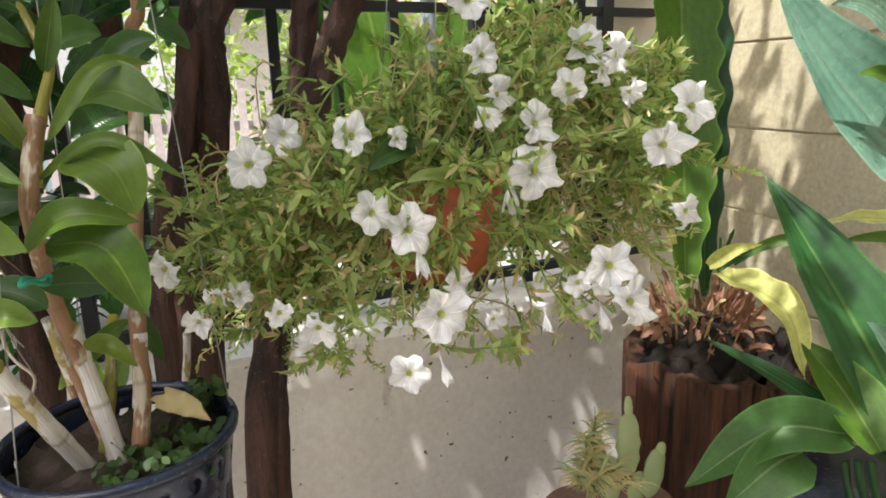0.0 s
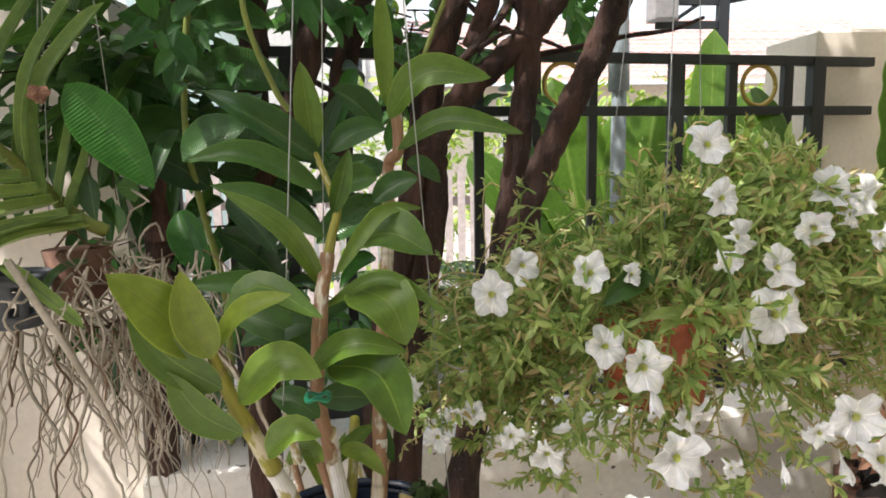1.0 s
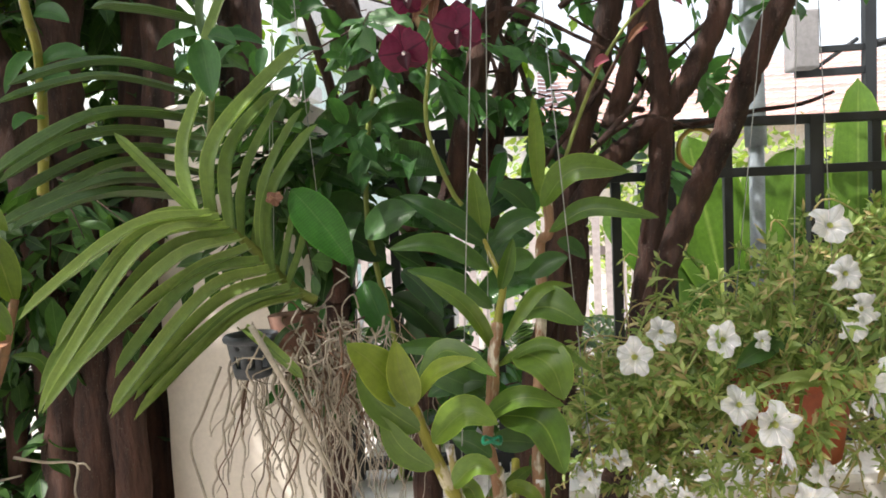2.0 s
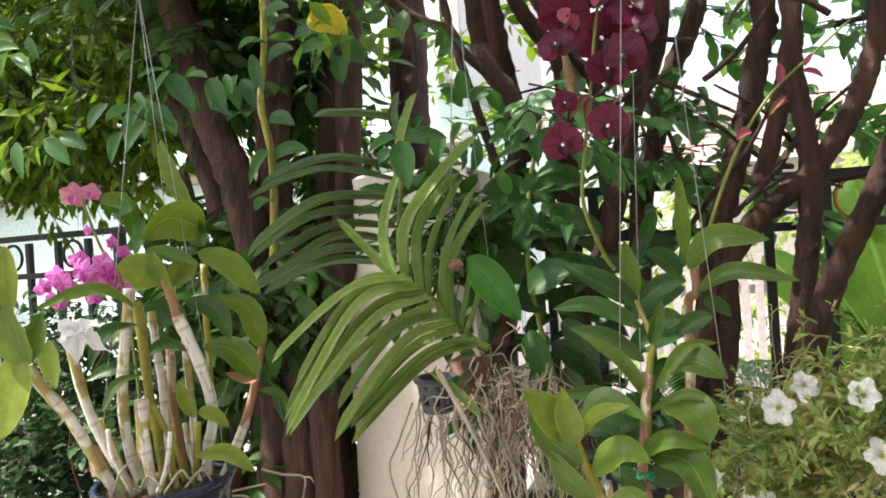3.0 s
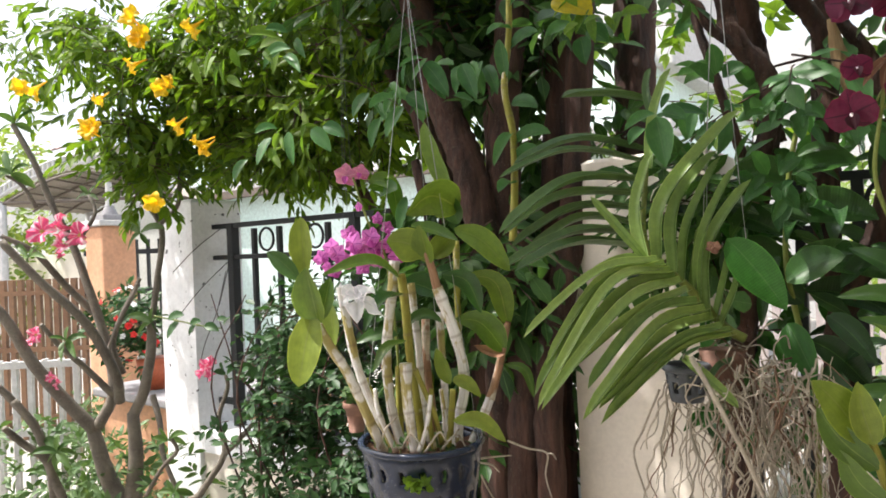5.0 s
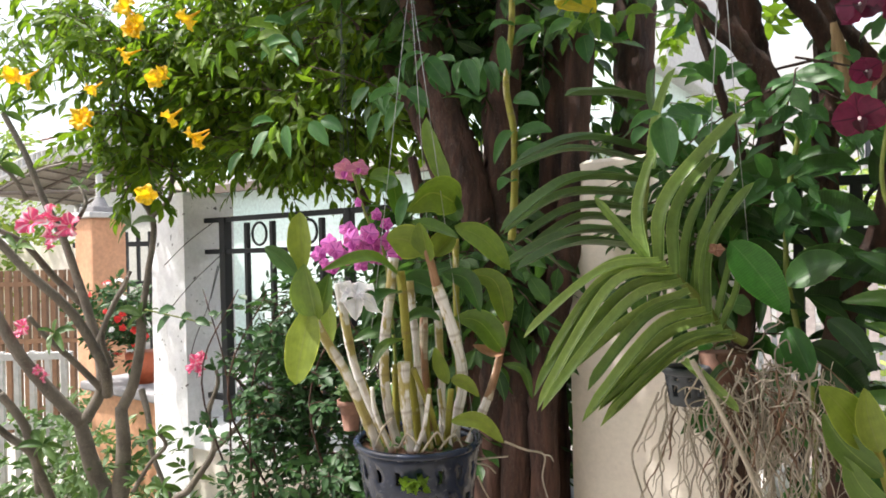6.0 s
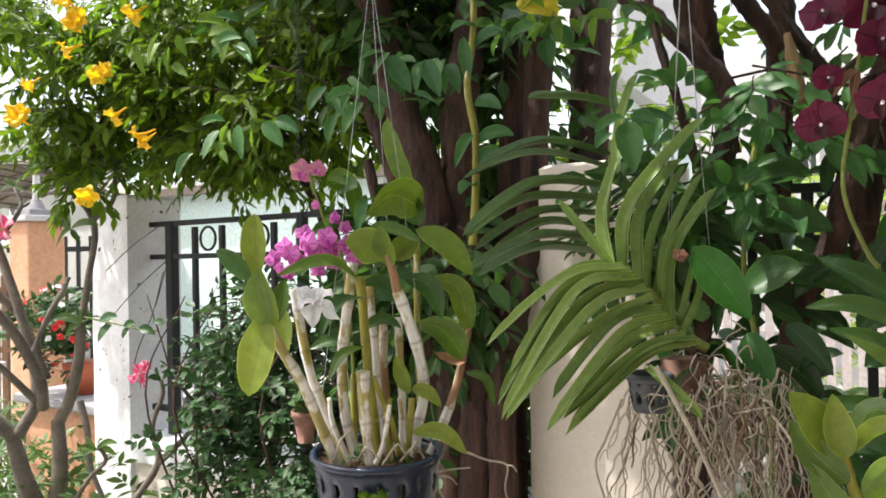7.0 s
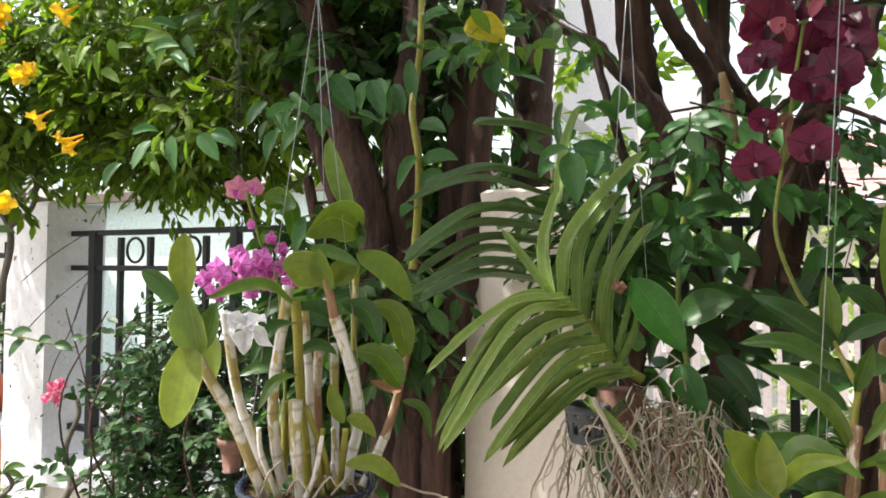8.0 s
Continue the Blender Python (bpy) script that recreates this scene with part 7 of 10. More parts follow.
tagged(mesh_ob("straw", v, fs, L_PET_DRY, petunia), kind="stuff")
hang_wires(petunia, (PET[0], PET[1], PET[2] + 0.055), 0.072, (PET[0] + 0.06, PET[1] + 0.1, PET[2] + 1.0), M_WIRE, (2.6, 0.4, 4.4))
trumpet(petunia, (0.416, 0.978, 1.447), 0.0441, (0, -1, 0.3), F_WHITE, F_THROAT, 1, flare=0.02)
trumpet(petunia, (0.423, 0.958, 1.397), 0.0383, (0.2, -1, 0.2), F_WHITE, F_THROAT, 2, flare=-0.08)
trumpet(petunia, (0.431, 0.941, 1.362), 0.0354, (0.5, -1, 0.1), F_WHITE, F_THROAT, 3, flare=0.06)
trumpet(petunia, (0.416, 0.931, 1.341), 0.0281, (-0.3, -1, -0.6), F_WHITE, F_THROAT, 4, flare=-0.03)
trumpet(petunia, (0.463, 0.929, 1.336), 0.0411, (0.2, -1, 0.3), F_WHITE, F_THROAT, 5, flare=0.02)
trumpet(petunia, (0.46, 0.924, 1.294), 0.0561, (0.0, -1, 0.25), F_WHITE, F_THROAT, 6, flare=-0.08)
trumpet(petunia, (0.529, 0.966, 1.405), 0.0436, (0.1, -1, 0.3), F_WHITE, F_THROAT, 7, flare=0.06)
trumpet(petunia, (0.562, 0.958, 1.395), 0.0436, (0.6, -1, 0.0), F_WHITE, F_THROAT, 8, flare=-0.03)
trumpet(petunia, (0.503, 0.946, 1.367), 0.0365, (-0.4, -1, -0.1), F_WHITE, F_THROAT, 9, flare=0.02)
trumpet(petunia, (0.547, 0.958, 1.379), 0.0279, (0.5, -1, 0), F_WHITE, F_THROAT, 10, flare=-0.08)
trumpet(petunia, (0.572, 0.949, 1.359), 0.0303, (0.3, -1, -0.2), F_WHITE, F_THROAT, 11, flare=0.06)
trumpet(petunia, (0.635, 0.934, 1.345), 0.0509, (0.1, -1, 0.2), F_WHITE, F_THROAT, 12, flare=-0.03)
trumpet(petunia, (0.597, 0.925, 1.309), 0.0502, (-0.1, -1, 0.1), F_WHITE, F_THROAT, 13, flare=0.02)
trumpet(petunia, (0.611, 0.902, 1.246), 0.04, (0.5, -1, -0.1), F_WHITE, F_THROAT, 14, flare=-0.08)
trumpet(petunia, (0.531, 0.911, 1.198), 0.0508, (-0.4, -1, 0.1), F_WHITE, F_THROAT, 15, flare=0.06)
trumpet(petunia, (0.548, 0.892, 1.166), 0.0512, (0.3, -1, 0.2), F_WHITE, F_THROAT, 16, flare=-0.03)
trumpet(petunia, (0.352, 0.876, 1.185), 0.0495, (0.1, -1, 0.25), F_WHITE, F_THROAT, 17, flare=0.02)
trumpet(petunia, (0.32, 0.873, 1.138), 0.0358, (-0.2, -1, 0.3), F_WHITE, F_THROAT, 18, flare=-0.08)
trumpet(petunia, (0.338, 0.92, 1.25), 0.0465, (0.0, -1, 0.2), F_WHITE, F_THROAT, 19, flare=0.06)
trumpet(petunia, (0.311, 0.948, 1.263), 0.0412, (-0.1, -1, 0.35), F_WHITE, F_THROAT, 20, flare=-0.03)
trumpet(petunia, (0.297, 0.953, 1.332), 0.0382, (-0.2, -1, 0.35), F_WHITE, F_THROAT, 21, flare=0.02)
trumpet(petunia, (0.208, 0.976, 1.309), 0.0445, (-0.3, -1, 0.2), F_WHITE, F_THROAT, 22, flare=-0.08)
trumpet(petunia, (0.243, 1.001, 1.331), 0.037, (-0.1, -1, -0.1), F_WHITE, F_THROAT, 23, flare=0.06)
trumpet(petunia, (0.344, 0.973, 1.325), 0.0236, (0.4, -1, 0.2), F_WHITE, F_THROAT, 24, flare=-0.03)
trumpet(petunia, (0.127, 0.997, 1.216), 0.0354, (-0.5, -1, -0.2), F_WHITE, F_THROAT, 25, flare=0.02)
trumpet(petunia, (0.191, 0.98, 1.192), 0.026, (0, -1, 0.2), F_WHITE, F_THROAT, 26, flare=-0.08)
trumpet(petunia, (0.154, 0.962, 1.174), 0.0286, (-0.3, -1, -0.3), F_WHITE, F_THROAT, 27, flare=0.06)
trumpet(petunia, (0.223, 0.95, 1.177), 0.0275, (0, -1, -0.4), F_WHITE, F_THROAT, 28, flare=-0.03)
trumpet(petunia, (0.398, 0.874, 1.174), 0.0246, (0.4, -1, -0.4), F_WHITE, F_THROAT, 29, flare=0.02)
trumpet(petunia, (0.389, 0.939, 1.192), 0.0331, (0.2, -1, -0.3), F_WHITE, F_THROAT, 30, flare=-0.08)
trumpet(petunia, (0.255, 0.941, 1.161), 0.0366, (-0.1, -1, -0.5), F_WHITE, F_THROAT, 31, flare=0.06)
trumpet(petunia, (0.498, 0.913, 1.183), 0.0294, (-0.5, -1, -0.4), F_WHITE, F_THROAT, 32, flare=-0.03)
trumpet(petunia, (0.171, 0.963, 1.196), 0.0228, (0.3, -1, -0.5), F_WHITE, F_THROAT, 33, flare=0.02)
trumpet(petunia, (0.344, 0.919, 1.228), 0.0253, (0.1, -0.6, -1), F_WHITE, None, 60, closed=0.75, name="bud")
trumpet(petunia, (0.445, 0.949, 1.276), 0.0313, (-0.3, -0.6, -0.9), F_WHITE, None, 61, closed=0.75, name="bud")
trumpet(petunia, (0.177, 1.025, 1.222), 0.0219, (0.8, -0.6, -0.4), F_WHITE, None, 62, closed=0.75, name="bud")
trumpet(petunia, (0.46, 0.904, 1.159), 0.0171, (0, -0.6, -1.2), F_WHITE, None, 63, closed=0.75, name="bud")
trumpet(petunia, (0.355, 0.889, 1.132), 0.0192, (0.2, -0.6, -1), F_WHITE, None, 64, closed=0.75, name="bud")
trumpet(petunia, (0.544, 0.945, 1.14), 0.0244, (0, -0.6, -1), F_WHITE, None, 65, closed=0.75, name="bud")
leaf(petunia, (0.361, 0.993, 1.311), (0.311, 0.96, 1.298), 0.024, L_ORCHID_D, "ovate", sag=0.1)
leaf(petunia, (0.358, 0.993, 1.306), (0.372, 0.976, 1.339), 0.0191, L_ORCHID_D, "ovate", sag=0.1)
leaf(petunia, (0.394, 0.96, 1.277), (0.339, 0.932, 1.289), 0.0121, L_PET, "ovate", sag=0.15)
leaf(petunia, (0.397, 0.969, 1.276), (0.356, 0.939, 1.291), 0.0113, L_PET, "ovate", sag=0.15)
leaf(petunia, (0.397, 0.969, 1.276), (0.409, 0.926, 1.278), 0.0113, L_PET, "ovate", sag=0.15)
leaf(petunia, (0.397, 0.969, 1.276), (0.371, 0.937, 1.298), 0.0113, L_PET, "ovate", sag=0.15)
leaf(petunia, (0.397, 0.969, 1.276), (0.394, 0.927, 1.268), 0.0113, L_PET, "ovate", sag=0.15)
leaf(petunia, (0.397, 0.969, 1.276), (0.353, 0.936, 1.274), 0.0113, L_PET, "ovate", sag=0.15)
settle(petunia)

# ---- stump planter with a bird's nest fern ----
STUMP = np.array((1.131, 1.452, 0.0))
stump = thing("stump_planter", (1.131, 1.452, 0.02), "hollow wooden stump used as a planter", "planter")
n, rows = 160, 22
v, fs = [], []
for j in range(rows + 1):
    z = 0.03 + 0.78 * j / rows
    for k in range(n):
        a = 2 * math.pi * k / n
        r = 0.185 + 0.022 * noise.noise(Vector((math.cos(a) * 2.2, math.sin(a) * 2.2, z * 1.2))) + 0.022 * noise.noise(Vector((math.cos(a) * 9, math.sin(a) * 11, z * 1.2))) + 0.010 * noise.noise(Vector((math.cos(a) * 26, math.sin(a) * 30, z * 2))) + 0.03 * max(0, 0.3 - z)
        top = (0.02 * noise.noise(Vector((math.cos(a) * 4, math.sin(a) * 4, 9)))) if j == rows else 0
        v.append((STUMP[0] + r * math.cos(a), STUMP[1] + r * math.sin(a), z + top))
for j in range(rows):
    for k in range(n):
        fs.append((j * n + k, j * n + (k + 1) % n, (j + 1) * n + (k + 1) % n, (j + 1) * n + k))
base = rows * n
for ring, (rr, dz) in enumerate(((0.86, 0.0), (0.80, -0.06))):
    for k in range(n):
        x, y, z = v[base + k]
        v.append((STUMP[0] + (x - STUMP[0]) * rr, STUMP[1] + (y - STUMP[1]) * rr, z + dz))
    for k in range(n):
        a, b = base + ring * n + k, base + ring * n + (k + 1) % n
        fs.append((a, b, b + n, a + n))
mesh_ob("bark_shell", v, fs, M_STUMP, stump)
filling(stump, (STUMP[0], STUMP[1], 0.78), 0.155, M_PEAT, "peat", 0.05)
settle(stump)
fern = thing("nest_fern", (1.077, 1.443, 0.80), "bird's nest fern with tall rippled fronds and dead leaf bases", "fern")
leaf(fern, (1.052, 1.467, 0.93), (1.083, 1.598, 1.692), 0.130, L_NEST, "nest", sag=0.0, face=(-0.35, -1, 0.1), n=60, name='frond', ripple=0.05, waves=58, across=9, scallop=0.085)
leaf(fern, (1.122, 1.497, 0.917), (1.185, 1.650, 1.719), 0.095, L_NEST_D, "nest", sag=0.0, face=(-0.35, -1, 0.1), n=60, name='frond', ripple=0.06, waves=46, scallop=0.07)
leaf(fern, (1.150, 1.515, 0.974), (1.235, 1.670, 1.6), 0.0491, L_NEST_D, "nest", sag=0.0, face=(-0.5, -0.8, 0.1), n=60, name='frond', ripple=0.1, waves=40)
leaf(fern, (1.100, 1.463, 0.995), (1.130, 1.356, 1.061), 0.0304, L_NEST_Y, "lance", via=(1.108, 1.404, 1.041), n=18, name='frond')
leaf(fern, (1.036, 1.488, 1.020), (0.939, 1.483, 1.177), 0.0253, L_NEST_Y, "lance", via=(0.992, 1.471, 1.103), n=18, name='frond')
leaf(fern, (1.145, 1.442, 0.996), (1.268, 1.351, 1.04), 0.0246, L_NEST, "nest", sag=0.2, n=60, name='frond')
leaf(fern, (1.111, 1.45, 0.985), (1.11, 1.448, 1.057), 0.0102, L_NEST_D, "strap", sag=0.05, n=60, name='frond')
leaf(fern, (1.111, 1.45, 0.985), (1.138, 1.443, 1.072), 0.0102, L_NEST_D, "strap", sag=0.05, n=60, name='frond')
leaf(fern, (1.111, 1.45, 0.985), (1.162, 1.428, 1.044), 0.0102, L_NEST_D, "strap", sag=0.05, n=60, name='frond')
leaf(fern, (1.111, 1.45, 0.985), (1.093, 1.447, 1.035), 0.0102, L_NEST_D, "strap", sag=0.05, n=60, name='frond')
leaf(fern, (1.111, 1.45, 0.985), (1.183, 1.419, 1.033), 0.0102, L_NEST_D, "strap", sag=0.05, n=60, name='frond')
q = np.random.default_rng(51)
mound = []
for j in range(9):
    for k in range(36):
        a, e = 2 * math.pi * k / 36, j / 8 * 1.5
        r = (0.105 + 0.02 * noise.noise(Vector((math.cos(a) * 3, math.sin(a) * 3, e * 3)))) * (1 + 0.12 * ((j + k) % 2))
        mound.append((1.077 + r * math.cos(a) * math.cos(e), 1.443 + r * math.sin(a) * math.cos(e), 0.775 + 0.13 * math.sin(e)))
mesh_ob("root_mound", mound, [(j * 36 + k, j * 36 + (k + 1) % 36, (j + 1) * 36 + (k + 1) % 36, (j + 1) * 36 + k) for j in range(8) for k in range(36)], M_PEAT, fern, "dark fibrous root mound")
for k in range(210):
    a = q.uniform(0, 6.28)
    b = np.array((1.077, 1.443, 0.86)) + np.array((math.cos(a), math.sin(a), 0)) * q.uniform(0.02, 0.11) + (0, 0, q.uniform(-0.03, 0.06))
    tipp = b + np.array((math.cos(a) * q.uniform(0.01, 0.05), math.sin(a) * q.uniform(0.01, 0.05), q.uniform(-0.02, 0.07)))
    leaf(fern, tuple(b), tuple(tipp), q.uniform(0.006, 0.016), L_DRY if k % 7 else L_PET_DRY, "strap", sag=q.uniform(-0.1, 0.3), name="dead_frond", ripple=0.15, n=6)
settle(fern)
blades = thing("broad_blade_plant", (1.04, 1.0, 0.0), "large plant with long glossy green blades", "plant")
leaf(blades, (1.078, 0.944, 0.826), (0.989, 1.214, 1.216), 0.1366, L_NEST_D, "lance", sag=0.02, face=(-0.3, -1, 0.3), n=18, name='blade')
leaf(blades, (1.051, 0.984, 0.825), (0.869, 1.187, 0.974), 0.042, L_NEST_D, "lance", sag=0.05, face=(-0.1, -0.6, 0.8), n=18, name='blade')
leaf(blades, (0.986, 1.298, 1.036), (0.968, 1.080, 0.934), 0.0668, L_NEST_Y, "lance", via=(0.979, 1.141, 1.021), face=(-0.2, -0.8, 0.6), n=18, name='blade', ripple=0.05)
leaf(blades, (0.979, 0.957, 0.882), (0.982, 1.109, 0.985), 0.0820, L_NEST, "lance", via=(0.977, 1.025, 0.941), face=(-0.3, -0.9, 0.4), n=18, name='blade')
leaf(blades, (0.954, 0.989, 0.896), (0.773, 1.084, 0.796), 0.0735, L_BLADE, "lance", via=(0.852, 1.013, 0.909), face=(-0.1, -0.7, 0.8), n=18, name='blade')
leaf(blades, (0.899, 1.007, 0.870), (0.773, 1.005, 0.813), 0.0837, L_BLADE, "lance", via=(0.841, 0.996, 0.868), face=(0, -0.8, 0.7), n=18, name='blade')
leaf(blades, (1.058, 1.02, 0.848), (1.12, 1.05, 0.951), 0.0499, L_NEST, "lance", sag=0.05, n=18, name='blade')
leaf(blades, (1.202, 1.071, 1.128), (1.065, 1.171, 1.143), 0.0379, L_NEST_Y, "lance", sag=0.1, face=(0, -0.6, 0.8), n=18, name='blade', ripple=0.08)
leaf(blades, (1.25, 1.1, 1.09), (1.126, 1.195, 1.099), 0.0271, L_NEST, "lance", sag=0.1, n=18, name='blade')
leaf(blades, (1.146, 1.062, 1.234), (0.91, 1.154, 1.511), 0.1555, L_BLUE, "lance", sag=-0.1, face=(-0.5, -0.8, 0.6), n=18, name='blade')
leaf(blades, (1.109, 1.062, 1.314), (0.894, 1.035, 1.449), 0.0578, L_BLUE, "lance", sag=0.2, face=(-0.6, -0.6, 0.5), n=18, name='blade')
leaf(blades, (1.076, 1.055, 1.33), (0.963, 1.047, 1.369), 0.0368, L_NEST, "lance", sag=0.1, n=18, name='blade')
jointed(blades, [(0.984, 0.991, 0.773), (0.98, 1.0, 0.804), (0.979, 1.01, 0.839)], (0.0060, 0.0050), L_NEST_D, "stalk")
jointed(blades, [(1.003, 0.985, 0.772), (0.999, 0.994, 0.803), (0.998, 1.004, 0.838)], (0.0060, 0.0050), L_NEST_D, "stalk")
jointed(blades, [(1.021, 0.979, 0.772), (1.017, 0.989, 0.803), (1.016, 0.998, 0.838)], (0.0060, 0.0050), L_NEST_D, "stalk")
leaf(blades, (0.937, 0.902, 0.996), (0.88, 0.923, 1.09), 0.0398, L_BLUE, "lance", sag=0.1, n=18, name='blade')
# made-up pot: dark backdrop in this corner and a foot for the blades
tube("pot", [(1.04, 1.0, 0.02), (1.045, 1.0, 0.40), (1.05, 1.0, 0.775)], (0.11, 0.125, 0.14), M_BLACKPOT, blades, 28, label="dark tall pot, added as backdrop and support")
settle(blades)
spiky = thing("spiky_plant", (0.715, 1.237, 0.0), "straw yellow spiky plant beside a cactus in clay pots", "plant")
tube("pot", [(0.715, 1.237, 0.02), (0.715, 1.237, 0.665)], (0.10, 0.085), M_BROWNPOT, spiky, 24, steps=6, label="tall clay pot")
q = np.random.default_rng(61)
SP = np.array((0.700, 1.232, 0.720))
for k, (dx, dz, lean) in enumerate(((0.012, 0.125, 0.05), (-0.01, 0.10, -0.15), (0.0, 0.085, 0.1), (-0.035, 0.045, -0.7), (0.025, 0.05, 0.5), (-0.01, 0.02, -0.2), (0.045, 0.03, 0.9), (-0.02, 0.065, -0.4))):
    foot, top = SP, SP + (dx, -0.01 * k, dz)
    tube("stem", [foot, (foot + top) / 2 + (0, 0, 0.008), top], (0.004, 0.002), M_STALK, spiky, 6)
    for i in range(46):
        t = q.uniform(0.15, 1.0)
        b = foot + (top - foot) * t
        a = q.uniform(0, 6.28)
        d = np.array((math.cos(a) + lean * 0.8, math.sin(a) * 0.8 - 0.25, q.uniform(0.0, 0.9)))
        d = d / np.linalg.norm(d) * q.uniform(0.025, 0.052)
        blade("spine_leaf", b, b + d + (0, 0, -0.008), q.uniform(0.002, 0.0042), L_PET_DRY if (i + k) % 3 else L_CACTUS, spiky, sag=0.22, fold=0.3, shape="lance", n=5, across=3)
settle(spiky)
cactus = thing("cactus", (0.798, 1.239, 0.675), "small flat-jointed green cactus with pale edges", "cactus")
def cactus_pad(at, width, height, lean, seed):
    """A thick flat joint with a wavy rim and rows of tubercles."""
    n, rows = 18, 12
    v = []
    for j in range(rows + 1):
        e = math.pi * (j / rows - 0.5)
        for k in range(n):
            a = 2 * math.pi * k / n
            bump = 1 + 0.07 * math.cos(4 * a + j * 3.1 + seed) + 0.05 * math.sin(9 * e + seed)
            x, z = 0.5 * width * math.cos(e) ** 0.7 * math.cos(a) * bump, 0.5 * height * (1 + math.sin(e))
            v.append((at[0] + x + lean * z, at[1] + 0.16 * width * math.cos(e) * math.sin(a) * bump, at[2] + z))
    f = [(j * n + k, j * n + (k + 1) % n, (j + 1) * n + (k + 1) % n, (j + 1) * n + k) for j in range(rows) for k in range(n)]
    return mesh_ob("pad", v, f, L_CACTUS, cactus)


cactus_pad((0.768, 1.217, 0.735), 0.044, 0.115, -0.06, 1)
cactus_pad((0.764, 1.217, 0.838), 0.015, 0.042, -0.1, 2)
cactus_pad((0.806, 1.210, 0.690), 0.040, 0.09, 0.1, 3)
cactus_pad((0.822, 1.210, 0.760), 0.020, 0.03, 0.0, 4)
cactus_pad((0.742, 1.222, 0.690), 0.040, 0.085, -0.1, 5)
cactus_pad((0.722, 1.240, 0.740), 0.034, 0.075, -0.1, 6)
cactus_pad((0.780, 1.214, 0.672), 0.034, 0.07, 0.05, 7)
tube("pot", [(0.797, 1.238, 0.02), (0.797, 1.238, 0.67)], (0.075, 0.065), M_BROWNPOT, cactus, 20, label="clay pot")
settle(cactus)

# ---- dark broad leaves and climbing vines ----
broad = thing("broad_leaf_climber", (-0.133, 1.38, 1.111), "climber with large dark glossy leaves among the trunks", "climber")
jointed(broad, [(-0.145, 1.374, 1.002), (-0.14, 1.375, 1.221), (-0.164, 1.361, 1.376), (-0.176, 1.353, 1.476), (-0.166, 1.357, 1.628), (-0.137, 1.371, 1.769)], (0.0055, 0.0044), M_STALK, "stem", False)
leaf(broad, (-0.212, 1.083, 1.518), (-0.137, 1.102, 1.409), 0.0594, L_BROAD_L, "ovate", sag=0.05, face=(-0.2, -1, 0.4), n=12)
leaf(broad, (-0.168, 1.301, 1.438), (-0.078, 1.292, 1.481), 0.0618, L_BROAD, "ovate", sag=0.1, n=12)
leaf(broad, (-0.161, 1.249, 1.374), (-0.118, 1.216, 1.284), 0.0494, L_BROAD_L, "ovate", sag=0.05, face=(-0.2, -1, 0.3), n=12)
leaf(broad, (-0.107, 1.278, 1.385), (-0.039, 1.258, 1.31), 0.0395, L_BROAD, "ovate", sag=0.1, n=12)
leaf(broad, (-0.152, 1.366, 1.397), (-0.236, 1.321, 1.448), 0.0656, L_BROAD, "ovate", sag=0.1, n=12)
leaf(broad, (-0.183, 1.405, 1.519), (-0.32, 1.331, 1.565), 0.0681, L_BROAD, "ovate", sag=0.1, n=12)
leaf(broad, (-0.181, 1.406, 1.553), (-0.037, 1.428, 1.541), 0.078, L_BROAD, "ovate", sag=0.1, n=12)
leaf(broad, (-0.176, 1.41, 1.473), (-0.006, 1.446, 1.429), 0.0668, L_BROAD, "ovate", sag=0.1, n=12)
leaf(broad, (-0.16, 1.419, 1.415), (-0.014, 1.499, 1.357), 0.0567, L_BROAD, "ovate", sag=0.1, n=12)
leaf(broad, (-0.177, 1.465, 1.612), (-0.279, 1.41, 1.644), 0.0706, L_BROAD, "ovate", sag=0.1, n=12)
leaf(broad, (-0.186, 1.46, 1.636), (-0.071, 1.522, 1.651), 0.0706, L_BROAD, "ovate", sag=0.1, n=12)
leaf(broad, (-0.147, 1.37, 1.331), (-0.057, 1.42, 1.236), 0.0546, L_BROAD, "ovate", sag=0.1, n=12)
leaf(broad, (-0.193, 1.435, 1.473), (-0.29, 1.405, 1.48), 0.0701, L_BROAD, "ovate", sag=0.1, n=12)
leaf(broad, (-0.006, 1.389, 1.37), (0.109, 1.451, 1.424), 0.063, L_BROAD, "ovate", sag=0.1, n=12)
leaf(broad, (0.003, 1.337, 1.315), (0.13, 1.406, 1.355), 0.0605, L_BROAD, "ovate", sag=0.1, n=12)
leaf(broad, (-0.004, 1.446, 1.451), (0.105, 1.505, 1.508), 0.0656, L_BROAD, "ovate", sag=0.1, n=12)
leaf(broad, (-0.122, 1.384, 1.285), (-0.102, 1.396, 1.152), 0.0546, L_BROAD, "ovate", sag=0.1, n=12)
q = np.random.default_rng(71)
for k in range(74):
    c = np.array((q.uniform(-0.36, 0.10), q.uniform(1.30, 1.66), q.uniform(1.08, 1.66)))
    d = q.normal(size=3) * np.array((1, 0.4, 0.6)) + (0, -0.2, -0.3)
    d /= np.linalg.norm(d)
    leaf(broad, tuple(c), tuple(c + d * q.uniform(0.06, 0.125)), q.uniform(0.020, 0.036), L_BROAD if k % 3 else L_BROAD_L, "ovate", sag=0.15, n=8)
settle(broad)
vine = thing("climbing_vine", (-0.612, 1.14, 1.541), "climbing vine with a pale green cane and soft leaves", "vine")
